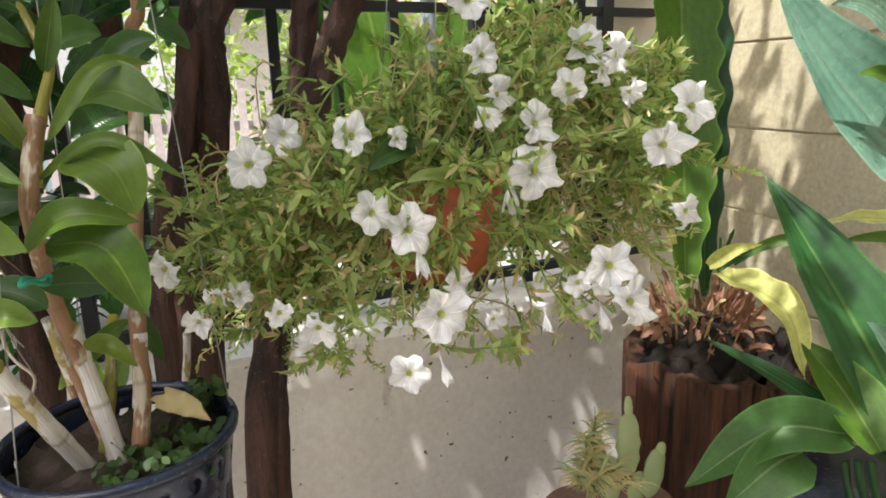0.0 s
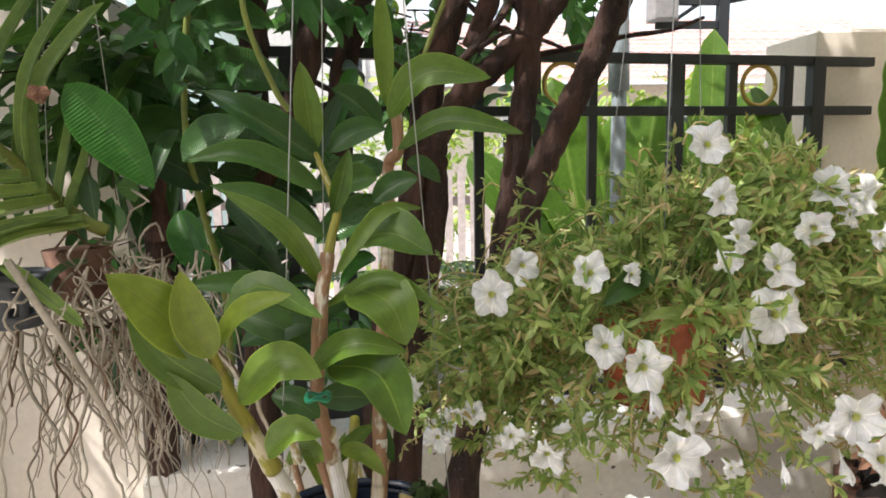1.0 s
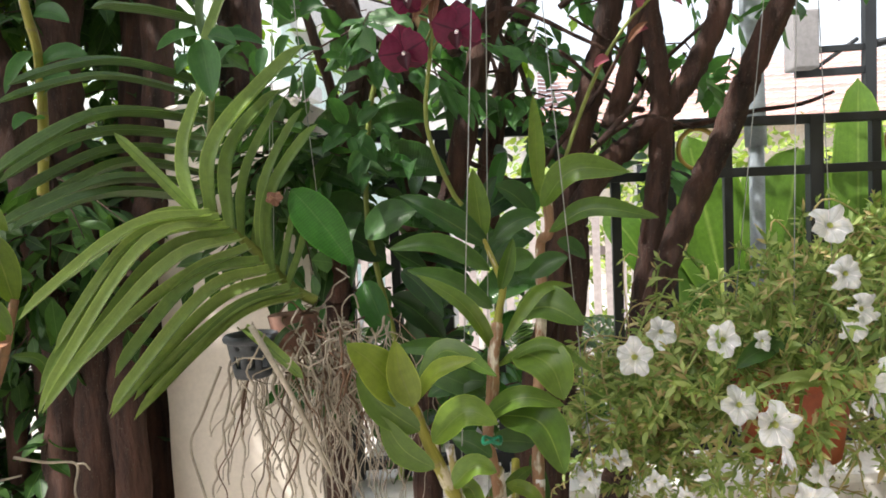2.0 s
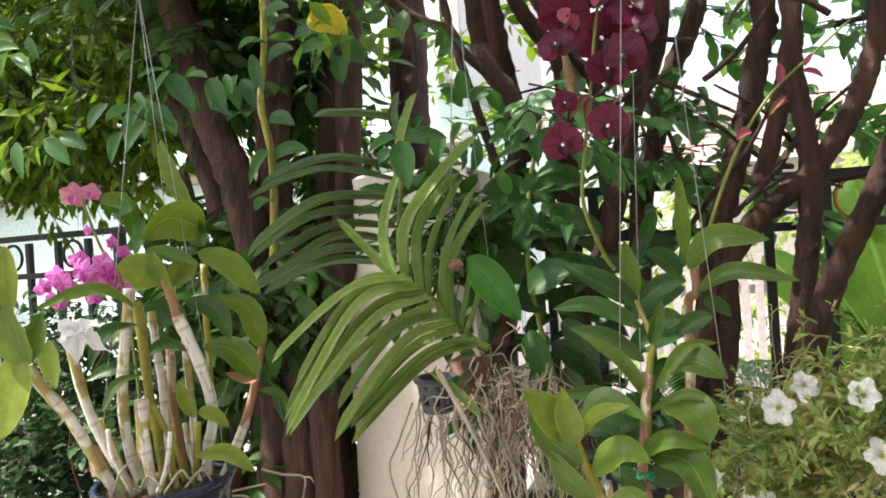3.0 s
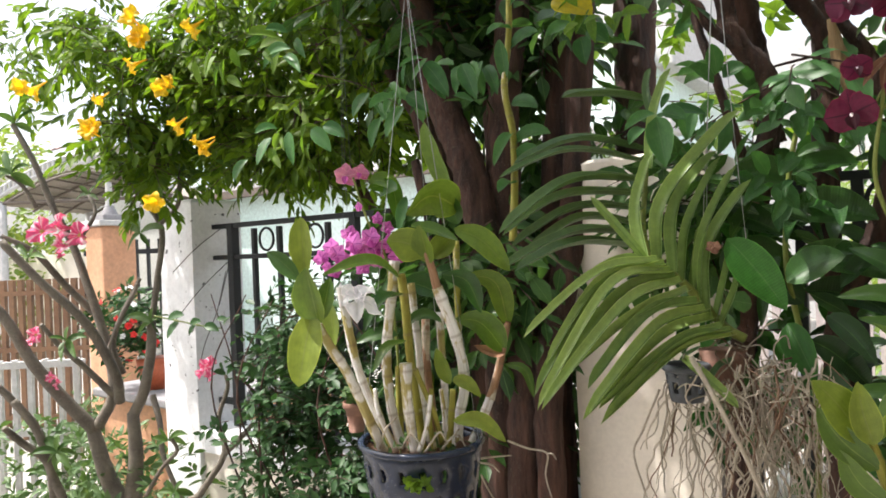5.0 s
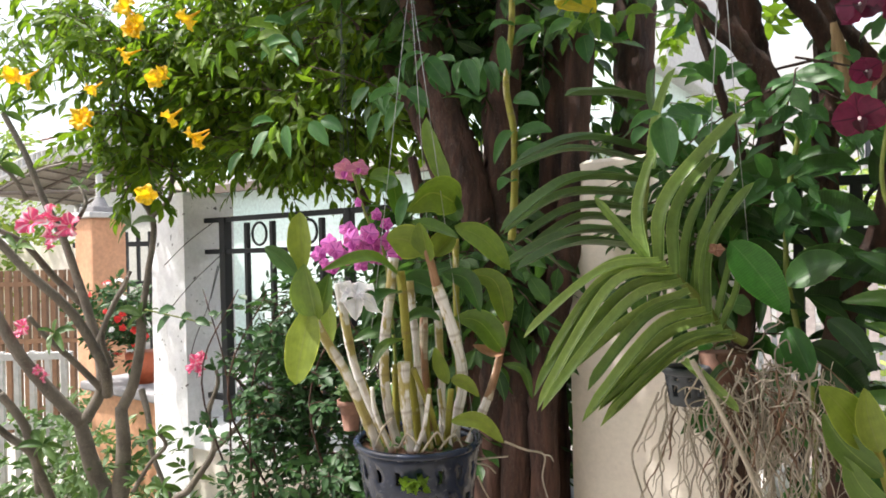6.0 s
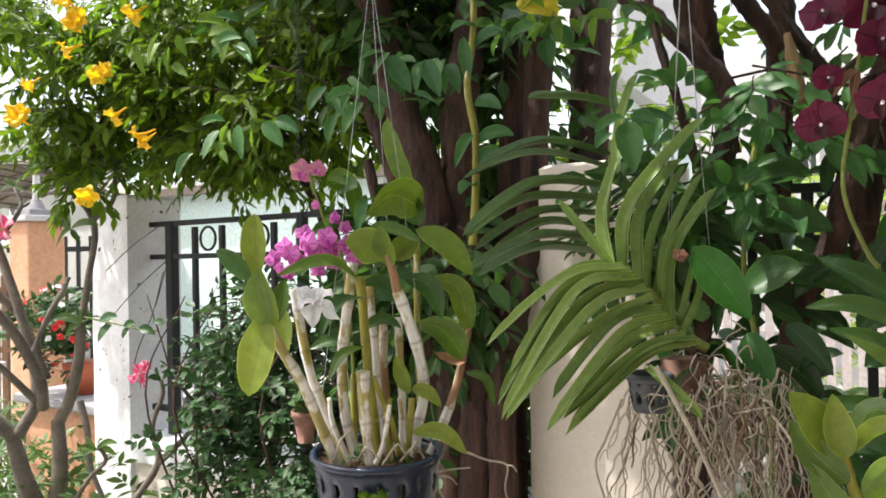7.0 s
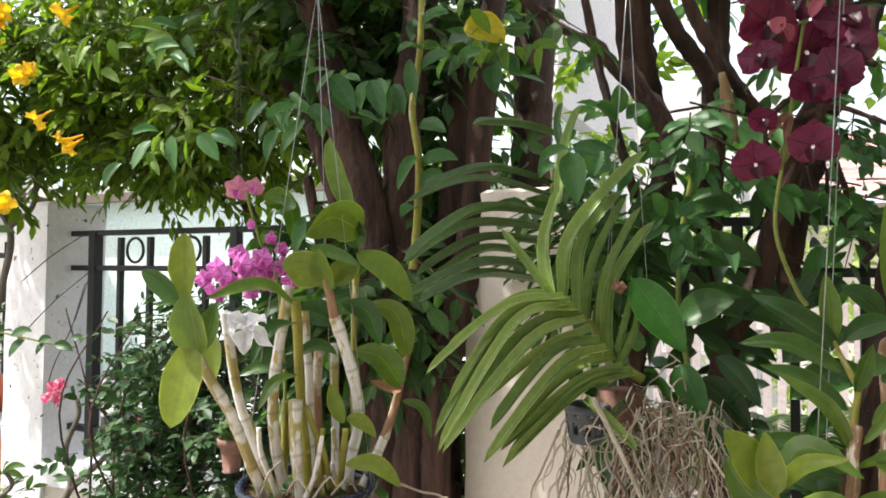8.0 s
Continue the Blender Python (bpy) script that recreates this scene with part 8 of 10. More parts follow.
jointed(vine, [(-0.613, 1.14, 1.53), (-0.606, 1.144, 1.639), (-0.605, 1.144, 1.737), (-0.615, 1.136, 1.825), (-0.604, 1.143, 1.934), (-0.601, 1.144, 2.065)], (0.0076, 0.0055), M_CANE_GREEN, "cane")
leaf(vine, (-0.606, 1.142, 1.896), (-0.54, 1.14, 1.916), 0.0329, L_VINE, "ovate", sag=0.15)
leaf(vine, (-0.613, 1.138, 1.836), (-0.599, 1.098, 1.906), 0.0311, L_VINE, "ovate", sag=0.15)
leaf(vine, (-0.606, 1.143, 1.792), (-0.546, 1.137, 1.775), 0.0311, L_VINE, "ovate", sag=0.15)
leaf(vine, (-0.605, 1.144, 1.737), (-0.616, 1.087, 1.669), 0.0274, L_VINE, "ovate", sag=0.15)
leaf(vine, (-0.605, 1.144, 1.672), (-0.546, 1.137, 1.696), 0.0366, L_VINE, "ovate", sag=0.15)
leaf(vine, (-0.606, 1.144, 1.639), (-0.611, 1.091, 1.621), 0.0311, L_VINE, "ovate", sag=0.15)
leaf(vine, (-0.6, 1.146, 1.934), (-0.618, 1.083, 1.913), 0.0238, L_VINE, "ovate", sag=0.15)
leaf(vine, (-0.605, 1.144, 1.715), (-0.528, 1.15, 1.727), 0.0329, L_VINE, "ovate", sag=0.15)
leaf(vine, (-0.605, 1.142, 1.978), (-0.542, 1.138, 1.993), 0.0311, L_VINE, "ovate", sag=0.15)
leaf(vine, (-0.678, 0.966, 1.851), (-0.633, 0.975, 1.784), 0.034, L_VINE, "ovate", sag=0.08, n=7)
leaf(vine, (-0.625, 1.005, 1.846), (-0.594, 1.003, 1.777), 0.0323, L_VINE, "ovate", sag=0.08, n=7)
leaf(vine, (-0.696, 0.954, 1.82), (-0.66, 0.955, 1.853), 0.017, L_VINE, "ovate", sag=0.08, n=7)
leaf(vine, (-0.754, 0.974, 1.803), (-0.78, 0.93, 1.78), 0.0319, L_VINE, "ovate", sag=0.08, n=7)
leaf(vine, (-0.742, 0.982, 1.786), (-0.757, 0.947, 1.726), 0.0319, L_VINE, "ovate", sag=0.08, n=7)
leaf(vine, (-0.737, 0.986, 1.807), (-0.692, 0.994, 1.769), 0.0301, L_VINE, "ovate", sag=0.08, n=7)
leaf(vine, (-0.678, 0.967, 1.859), (-0.703, 0.924, 1.838), 0.0153, L_VINE, "ovate", sag=0.08, n=7)
leaf(vine, (-0.826, 0.983, 1.827), (-0.839, 0.95, 1.776), 0.0313, L_VINE, "ovate", sag=0.08, n=7)
leaf(vine, (-0.81, 0.995, 1.777), (-0.812, 0.969, 1.715), 0.0276, L_VINE, "ovate", sag=0.08, n=7)
leaf(vine, (-0.285, 1.006, 1.701), (-0.269, 0.993, 1.623), 0.0396, L_VINE, "ovate", sag=0.08, n=7)
leaf(vine, (-0.285, 1.006, 1.705), (-0.316, 0.959, 1.679), 0.0212, L_VINE, "ovate", sag=0.08, n=7)
leaf(vine, (-0.278, 1.011, 1.705), (-0.242, 1.012, 1.691), 0.024, L_VINE, "ovate", sag=0.08, n=7)
leaf(vine, (-0.294, 1.061, 1.719), (-0.232, 1.081, 1.707), 0.0208, L_VINE, "ovate", sag=0.08, n=7)
leaf(vine, (-0.334, 1.093, 1.702), (-0.347, 1.06, 1.673), 0.0234, L_VINE, "ovate", sag=0.08, n=7)
leaf(vine, (-1.181, 0.973, 1.737), (-1.192, 0.941, 1.686), 0.0319, L_VINE, "ovate", sag=0.08, n=7)
leaf(vine, (-1.138, 1.004, 1.785), (-1.15, 0.971, 1.721), 0.0319, L_VINE, "ovate", sag=0.08, n=7)
leaf(vine, (-1.107, 1.026, 1.796), (-1.085, 1.018, 1.717), 0.0277, L_VINE, "ovate", sag=0.08, n=7)
leaf(vine, (-1.066, 1.056, 1.8), (-1.018, 1.067, 1.744), 0.0341, L_VINE, "ovate", sag=0.08, n=7)
leaf(vine, (-1.045, 1.071, 1.805), (-0.992, 1.086, 1.774), 0.0319, L_VINE, "ovate", sag=0.08, n=7)
leaf(vine, (-1.127, 1.012, 1.803), (-1.152, 0.969, 1.79), 0.0319, L_VINE, "ovate", sag=0.08, n=7)
leaf(vine, (-0.186, 1.325, 1.607), (-0.148, 1.328, 1.563), 0.034, L_VINE, "ovate", sag=0.08, n=7)
leaf(vine, (-0.194, 1.319, 1.607), (-0.224, 1.273, 1.578), 0.0289, L_VINE, "ovate", sag=0.08, n=7)
leaf(vine, (-0.194, 1.32, 1.627), (-0.212, 1.281, 1.667), 0.0289, L_VINE, "ovate", sag=0.08, n=7)
leaf(vine, (-0.177, 1.331, 1.626), (-0.14, 1.333, 1.652), 0.0289, L_VINE, "ovate", sag=0.08, n=7)
leaf(vine, (-0.171, 1.336, 1.586), (-0.178, 1.307, 1.525), 0.034, L_VINE, "ovate", sag=0.08, n=7)
leaf(vine, (-0.153, 1.349, 1.625), (-0.126, 1.344, 1.602), 0.0255, L_VINE, "ovate", sag=0.08, n=7)
leaf(vine, (-0.222, 1.361, 1.612), (-0.246, 1.319, 1.633), 0.0283, L_VINE, "ovate", sag=0.08, n=7)
leaf(vine, (-0.277, 1.319, 1.805), (-0.308, 1.272, 1.833), 0.0354, L_VINE, "ovate", sag=0.08, n=7)
leaf(vine, (-0.264, 1.329, 1.814), (-0.225, 1.333, 1.828), 0.0354, L_VINE, "ovate", sag=0.08, n=7)
leaf(vine, (-0.272, 1.323, 1.825), (-0.273, 1.297, 1.873), 0.0319, L_VINE, "ovate", sag=0.08, n=7)
leaf(vine, (-0.139, 1.358, 1.745), (-0.105, 1.358, 1.72), 0.0306, L_VINE, "ovate", sag=0.08, n=7)
leaf(vine, (-0.152, 1.349, 1.746), (-0.177, 1.306, 1.719), 0.0306, L_VINE, "ovate", sag=0.08, n=7)
leaf(vine, (-0.148, 1.352, 1.736), (-0.139, 1.334, 1.682), 0.0306, L_VINE, "ovate", sag=0.08, n=7)
leaf(vine, (-0.485, 1.23, 1.927), (-0.443, 1.236, 1.897), 0.0405, L_VINE, "ovate", sag=0.08, n=7)
leaf(vine, (-0.502, 1.217, 1.939), (-0.538, 1.167, 1.913), 0.0405, L_VINE, "ovate", sag=0.08, n=7)
leaf(vine, (-0.494, 1.223, 1.916), (-0.479, 1.209, 1.856), 0.0369, L_VINE, "ovate", sag=0.08, n=7)
leaf(vine, (-1.359, 1.052, 2.013), (-1.365, 1.054, 1.948), 0.0291, L_VINE_L, "ovate", sag=0.1, face=(-0.30581746038865276, -1, 0.7309786809084106), n=6)
leaf(vine, (-1.329, 1.006, 2.027), (-1.344, 0.985, 1.956), 0.0326, L_VINE_L, "ovate", sag=0.1, face=(-0.3655883774941251, -1, 0.6772320258726261), n=6)
leaf(vine, (-1.386, 1.052, 1.993), (-1.416, 1.066, 1.954), 0.0208, L_VINE_L, "ovate", sag=0.1, face=(-0.057880923265968214, -1, 0.4049633901505699), n=6)
leaf(vine, (-1.382, 1.046, 2.025), (-1.384, 1.013, 1.962), 0.0278, L_VINE_L, "ovate", sag=0.1, face=(0.05138889945314256, -1, 0.28469323323278745), n=6)
leaf(vine, (-1.254, 1.14, 2.045), (-1.278, 1.135, 1.975), 0.0331, L_VINE_L, "ovate", sag=0.1, face=(0.05860857889575266, -1, 0.3465091660713154), n=6)
leaf(vine, (-1.336, 1.055, 2.036), (-1.322, 1.072, 1.986), 0.0255, L_VINE_L, "ovate", sag=0.1, face=(-0.1147175126301149, -1, 0.8958556503597942), n=6)
leaf(vine, (-1.223, 1.062, 2.008), (-1.192, 1.064, 1.97), 0.0182, L_VINE_L, "ovate", sag=0.1, face=(0.10735714363037452, -1, 0.354772102282942), n=6)
leaf(vine, (-1.312, 1.02, 1.951), (-1.255, 1.022, 1.919), 0.0213, L_VINE_L, "ovate", sag=0.1, face=(-0.08263331731515655, -1, 0.20935791438917334), n=6)
leaf(vine, (-1.467, 1.045, 2.032), (-1.46, 1.06, 1.96), 0.0343, L_VINE_L, "ovate", sag=0.1, face=(-0.2254265118103781, -1, 0.8252749199180488), n=6)
leaf(vine, (-1.27, 1.055, 2.055), (-1.212, 1.095, 2.044), 0.0338, L_VINE_L, "ovate", sag=0.1, face=(0.8949453899670594, -1, 0.6721207185899628), n=6)
leaf(vine, (-1.386, 1.089, 2.017), (-1.313, 1.1, 2.026), 0.0273, L_VINE_L, "ovate", sag=0.1, face=(0.057062333455717075, -1, 0.8062807348650025), n=6)
leaf(vine, (-1.278, 1.095, 2.034), (-1.191, 1.102, 2.029), 0.0302, L_VINE_L, "ovate", sag=0.1, face=(-0.3713180904231871, -1, 0.3597337950151184), n=6)
leaf(vine, (-1.181, 1.088, 1.992), (-1.109, 1.071, 1.935), 0.025, L_VINE, "ovate", sag=0.1, face=(0.3969509122076961, -1, 0.769975265677168), n=6)
leaf(vine, (-1.224, 1.12, 2.021), (-1.273, 1.1, 1.979), 0.0295, L_VINE, "ovate", sag=0.1, face=(-0.012337310013972085, -1, 0.22049313921881916), n=6)
leaf(vine, (-1.219, 1.066, 2.058), (-1.177, 1.099, 2.047), 0.0262, L_VINE, "ovate", sag=0.1, face=(-0.09546114217752141, -1, 0.572879666345054), n=6)
leaf(vine, (-1.264, 1.154, 2.049), (-1.303, 1.145, 1.998), 0.0286, L_VINE, "ovate", sag=0.1, face=(-0.3384890581066191, -1, 0.8368789340670996), n=6)
leaf(vine, (-1.226, 1.07, 1.996), (-1.136, 1.07, 1.996), 0.0288, L_VINE, "ovate", sag=0.1, face=(0.3194247053108457, -1, 0.2735895529865099), n=6)
leaf(vine, (-1.185, 1.127, 2.041), (-1.146, 1.123, 1.986), 0.0241, L_VINE, "ovate", sag=0.1, face=(-0.2418461311291615, -1, 0.5680592859242908), n=6)
leaf(vine, (-0.851, 1.077, 1.821), (-0.855, 1.102, 1.794), 0.0154, L_VINE, "ovate", sag=0.1, face=(0.14105026519251573, -1, 0.7403618811966468), n=6)
leaf(vine, (-0.827, 1.048, 1.856), (-0.787, 1.032, 1.819), 0.016, L_VINE, "ovate", sag=0.1, face=(-0.07354330688747183, -1, 0.8419805051424484), n=6)
leaf(vine, (-0.835, 1.112, 1.908), (-0.847, 1.117, 1.868), 0.0189, L_VINE, "ovate", sag=0.1, face=(-0.2492142361246429, -1, 0.7837186863930777), n=6)
leaf(vine, (-0.823, 1.06, 1.843), (-0.782, 1.067, 1.813), 0.0205, L_VINE, "ovate", sag=0.1, face=(-0.3684340652509255, -1, 0.17147696581231225), n=6)
leaf(vine, (-0.793, 1.126, 1.875), (-0.772, 1.161, 1.832), 0.0269, L_VINE, "ovate", sag=0.1, face=(-0.09966936725759562, -1, 0.7784352705789077), n=6)
leaf(vine, (-0.885, 1.047, 1.838), (-0.874, 1.07, 1.813), 0.0164, L_VINE, "ovate", sag=0.1, face=(-0.24734325541682844, -1, 0.1345907752577988), n=6)
leaf(vine, (-0.796, 1.096, 1.823), (-0.806, 1.125, 1.783), 0.0207, L_VINE, "ovate", sag=0.1, face=(0.48572452885971923, -1, 0.2564587954666523), n=6)
leaf(vine, (-0.902, 1.098, 1.835), (-0.87, 1.088, 1.79), 0.0195, L_VINE, "ovate", sag=0.1, face=(-0.2381547880859111, -1, 0.5468231868667137), n=6)
leaf(vine, (-0.854, 1.103, 1.855), (-0.86, 1.068, 1.8), 0.0246, L_VINE, "ovate", sag=0.1, face=(0.10886980994729996, -1, 0.3648535962973878), n=6)
leaf(vine, (-0.875, 1.139, 1.816), (-0.933, 1.121, 1.794), 0.0276, L_VINE, "ovate", sag=0.1, face=(0.16434011965594186, -1, 0.867894073290361), n=6)
leaf(vine, (-0.861, 1.143, 1.851), (-0.902, 1.123, 1.841), 0.0208, L_VINE, "ovate", sag=0.1, face=(-0.14649727000154075, -1, 0.7543422405586021), n=6)
leaf(vine, (-0.903, 1.126, 1.83), (-0.872, 1.117, 1.784), 0.0202, L_VINE, "ovate", sag=0.1, face=(0.0744877212008473, -1, 0.10751717307165168), n=6)
leaf(vine, (-0.807, 1.058, 1.824), (-0.831, 1.079, 1.791), 0.0179, L_VINE, "ovate", sag=0.1, face=(-0.3712030776243437, -1, 0.43916201541739586), n=6)
leaf(vine, (-0.785, 1.175, 1.926), (-0.787, 1.123, 1.859), 0.0278, L_VINE, "ovate", sag=0.1, face=(-0.9175640378527645, -1, 0.4724981235024843), n=6)
leaf(vine, (-0.667, 1.143, 1.889), (-0.678, 1.132, 1.839), 0.0226, L_VINE, "ovate", sag=0.1, face=(-0.11435094511241811, -1, 0.5591529503424807), n=6)
leaf(vine, (-0.68, 1.126, 1.874), (-0.67, 1.148, 1.82), 0.0269, L_VINE, "ovate", sag=0.1, face=(0.8757881591705945, -1, 0.21101393471912255), n=6)
leaf(vine, (-0.715, 1.116, 1.884), (-0.769, 1.121, 1.894), 0.019, L_VINE, "ovate", sag=0.1, face=(0.00903446343074505, -1, 0.7979262123494415), n=6)
leaf(vine, (-0.77, 1.187, 1.845), (-0.735, 1.211, 1.829), 0.0201, L_VINE, "ovate", sag=0.1, face=(-0.14687529972477714, -1, 0.8732514498537564), n=6)
leaf(vine, (-0.675, 1.115, 1.883), (-0.651, 1.1, 1.839), 0.0175, L_VINE, "ovate", sag=0.1, face=(0.1845227131563243, -1, 0.5824879979261235), n=6)
leaf(vine, (-0.677, 1.17, 1.886), (-0.645, 1.16, 1.82), 0.0281, L_VINE, "ovate", sag=0.1, face=(0.29333496656956504, -1, 0.48497470898949113), n=6)
leaf(vine, (-0.747, 1.184, 1.905), (-0.731, 1.14, 1.831), 0.0277, L_VINE, "ovate", sag=0.1, face=(-0.013405596393128945, -1, 0.7301906431843473), n=6)
leaf(vine, (-1.225, 1.15, 1.887), (-1.201, 1.149, 1.862), 0.0121, L_VINE_L, "ovate", sag=0.1, face=(0.029250781436288655, -1, 0.7077845080783145), n=6)
leaf(vine, (-1.26, 1.104, 1.785), (-1.246, 1.104, 1.74), 0.0199, L_VINE_L, "ovate", sag=0.1, face=(0.7124837462522705, -1, 0.6456413930309427), n=6)
leaf(vine, (-1.23, 1.154, 1.792), (-1.253, 1.164, 1.748), 0.0213, L_VINE_L, "ovate", sag=0.1, face=(-0.295584234771296, -1, 0.3684656142606515), n=6)
leaf(vine, (-1.149, 1.129, 1.788), (-1.157, 1.126, 1.761), 0.0128, L_VINE_L, "ovate", sag=0.1, face=(-0.408737103417277, -1, 0.33294684945077246), n=6)
leaf(vine, (-1.224, 1.188, 1.849), (-1.254, 1.2, 1.819), 0.0167, L_VINE_L, "ovate", sag=0.1, face=(0.5562910346108525, -1, 0.5117209290020632), n=6)
leaf(vine, (-1.245, 1.101, 1.86), (-1.261, 1.092, 1.839), 0.0122, L_VINE_L, "ovate", sag=0.1, face=(-1.0288760869691171, -1, 0.3434595248543001), n=6)
leaf(vine, (-1.255, 1.137, 1.837), (-1.253, 1.111, 1.809), 0.0134, L_VINE_L, "ovate", sag=0.1, face=(-0.33406094380042656, -1, 0.2569793068159026), n=6)
leaf(vine, (-1.198, 1.079, 1.812), (-1.223, 1.082, 1.775), 0.019, L_VINE_L, "ovate", sag=0.1, face=(0.7759774492956026, -1, 0.11364699988357546), n=6)
leaf(vine, (-1.253, 1.104, 1.764), (-1.205, 1.085, 1.727), 0.0158, L_VINE_L, "ovate", sag=0.1, face=(-0.23451433974208633, -1, 0.8999028771445621), n=6)
leaf(vine, (-1.17, 1.124, 1.809), (-1.191, 1.147, 1.763), 0.0226, L_VINE_L, "ovate", sag=0.1, face=(-0.40272443440814004, -1, 0.8138055956553306), n=6)
leaf(vine, (-1.263, 1.112, 1.884), (-1.211, 1.124, 1.875), 0.0208, L_VINE_L, "ovate", sag=0.1, face=(0.24579620510767977, -1, 0.6645383823903347), n=6)
leaf(vine, (-1.267, 1.148, 1.825), (-1.237, 1.124, 1.779), 0.0176, L_VINE_L, "ovate", sag=0.1, face=(-0.3143768971634252, -1, 0.11749868713582919), n=6)
leaf(vine, (-0.462, 1.201, 1.937), (-0.439, 1.164, 1.878), 0.0201, L_VINE_L, "ovate", sag=0.1, face=(-0.12602736893247418, -1, 0.5059485865515362), n=6)
leaf(vine, (-0.432, 1.277, 1.964), (-0.431, 1.234, 1.909), 0.0196, L_VINE_L, "ovate", sag=0.1, face=(0.07413066417135951, -1, 0.27859117168561165), n=6)
leaf(vine, (-0.5, 1.138, 1.992), (-0.474, 1.173, 1.955), 0.0254, L_VINE_L, "ovate", sag=0.1, face=(-0.18727571029329385, -1, 0.331687429065341), n=6)
leaf(vine, (-0.45, 1.236, 1.949), (-0.434, 1.246, 1.918), 0.0164, L_VINE_L, "ovate", sag=0.1, face=(0.6870121269334971, -1, 0.397918034180585), n=6)
leaf(vine, (-0.468, 1.206, 1.959), (-0.481, 1.174, 1.906), 0.0222, L_VINE_L, "ovate", sag=0.1, face=(0.09937090142787686, -1, 0.568449490806111), n=6)
leaf(vine, (-0.492, 1.214, 1.954), (-0.501, 1.202, 1.914), 0.0171, L_VINE_L, "ovate", sag=0.1, face=(-0.5958972539444459, -1, 0.8001099964587431), n=6)
leaf(vine, (-0.473, 1.246, 1.995), (-0.475, 1.205, 1.942), 0.0195, L_VINE_L, "ovate", sag=0.1, face=(-0.024911957973182162, -1, 0.4911704803806445), n=6)
leaf(vine, (-0.397, 1.226, 1.94), (-0.404, 1.231, 1.886), 0.0247, L_VINE_L, "ovate", sag=0.1, face=(-0.5196672338925, -1, 0.5754959016840148), n=6)
leaf(vine, (-0.502, 1.22, 1.982), (-0.52, 1.163, 1.943), 0.0199, L_VINE_L, "ovate", sag=0.1, face=(-0.8127168189794702, -1, 0.6611936170435391), n=6)
leaf(vine, (-0.538, 1.201, 2.045), (-0.529, 1.154, 1.986), 0.0188, L_VINE_L, "ovate", sag=0.1, face=(-0.29450477589458074, -1, 0.46935622903981267), n=6)
leaf(vine, (-0.439, 1.197, 1.935), (-0.462, 1.166, 1.918), 0.0151, L_VINE_L, "ovate", sag=0.1, face=(0.24761144130215407, -1, 0.7971375793010396), n=6)
leaf(vine, (-0.436, 1.28, 1.957), (-0.377, 1.278, 1.948), 0.025, L_VINE_L, "ovate", sag=0.1, face=(-0.25347201023453464, -1, 0.43223721376935886), n=6)
leaf(vine, (-0.496, 1.169, 1.898), (-0.497, 1.134, 1.857), 0.0156, L_VINE_L, "ovate", sag=0.1, face=(-0.06005550051191403, -1, 0.48797018427308536), n=6)
leaf(vine, (-0.486, 1.215, 1.974), (-0.525, 1.226, 1.954), 0.019, L_VINE_L, "ovate", sag=0.1, face=(0.010719576618910726, -1, 0.6523949257087823), n=6)
leaf(vine, (-0.523, 1.225, 1.974), (-0.525, 1.249, 1.921), 0.0263, L_VINE_L, "ovate", sag=0.1, face=(-0.11919985985343212, -1, 0.7382984969572529), n=6)
leaf(vine, (-0.469, 1.159, 1.921), (-0.479, 1.118, 1.891), 0.0139, L_VINE_L, "ovate", sag=0.1, face=(0.34360094010141595, -1, 0.22984255021767794), n=6)
leaf(vine, (-0.144, 1.295, 1.659), (-0.166, 1.318, 1.646), 0.0114, L_VINE, "ovate", sag=0.1, face=(0.4455226506206411, -1, 0.26751810551113026), n=6)
leaf(vine, (-0.181, 1.351, 1.755), (-0.156, 1.317, 1.73), 0.0128, L_VINE, "ovate", sag=0.1, face=(0.1357045109089264, -1, 0.2873463675917643), n=6)
leaf(vine, (-0.132, 1.281, 1.716), (-0.102, 1.263, 1.708), 0.0137, L_VINE, "ovate", sag=0.1, face=(0.4726612829829545, -1, 0.8932819176568544), n=6)
leaf(vine, (-0.124, 1.362, 1.717), (-0.102, 1.362, 1.694), 0.0142, L_VINE, "ovate", sag=0.1, face=(0.4101381806910658, -1, 0.6197770924378105), n=6)
leaf(vine, (-0.128, 1.332, 1.746), (-0.132, 1.293, 1.696), 0.0197, L_VINE, "ovate", sag=0.1, face=(0.11367206792078127, -1, 0.8568354598302397), n=6)
leaf(vine, (-0.202, 1.347, 1.754), (-0.21, 1.301, 1.718), 0.0145, L_VINE, "ovate", sag=0.1, face=(-0.2231475771290865, -1, 0.7114362394887918), n=6)
leaf(vine, (-0.123, 1.338, 1.705), (-0.1, 1.312, 1.665), 0.0187, L_VINE, "ovate", sag=0.1, face=(-0.9351711643648669, -1, 0.22012789461457177), n=6)
leaf(vine, (-0.192, 1.329, 1.736), (-0.22, 1.28, 1.73), 0.0158, L_VINE, "ovate", sag=0.1, face=(0.37504021498429846, -1, 0.2951090270751965), n=6)
leaf(vine, (-0.136, 1.375, 1.732), (-0.135, 1.4, 1.701), 0.015, L_VINE, "ovate", sag=0.1, face=(0.4174078703164461, -1, 0.24020079170132114), n=6)
leaf(vine, (-0.174, 1.347, 1.722), (-0.148, 1.332, 1.706), 0.0129, L_VINE, "ovate", sag=0.1, face=(-0.92798838436141, -1, 0.11057410118828948), n=6)
leaf(vine, (-0.154, 1.309, 1.747), (-0.163, 1.29, 1.718), 0.0128, L_VINE, "ovate", sag=0.1, face=(0.375116612030397, -1, 0.4343692367085189), n=6)
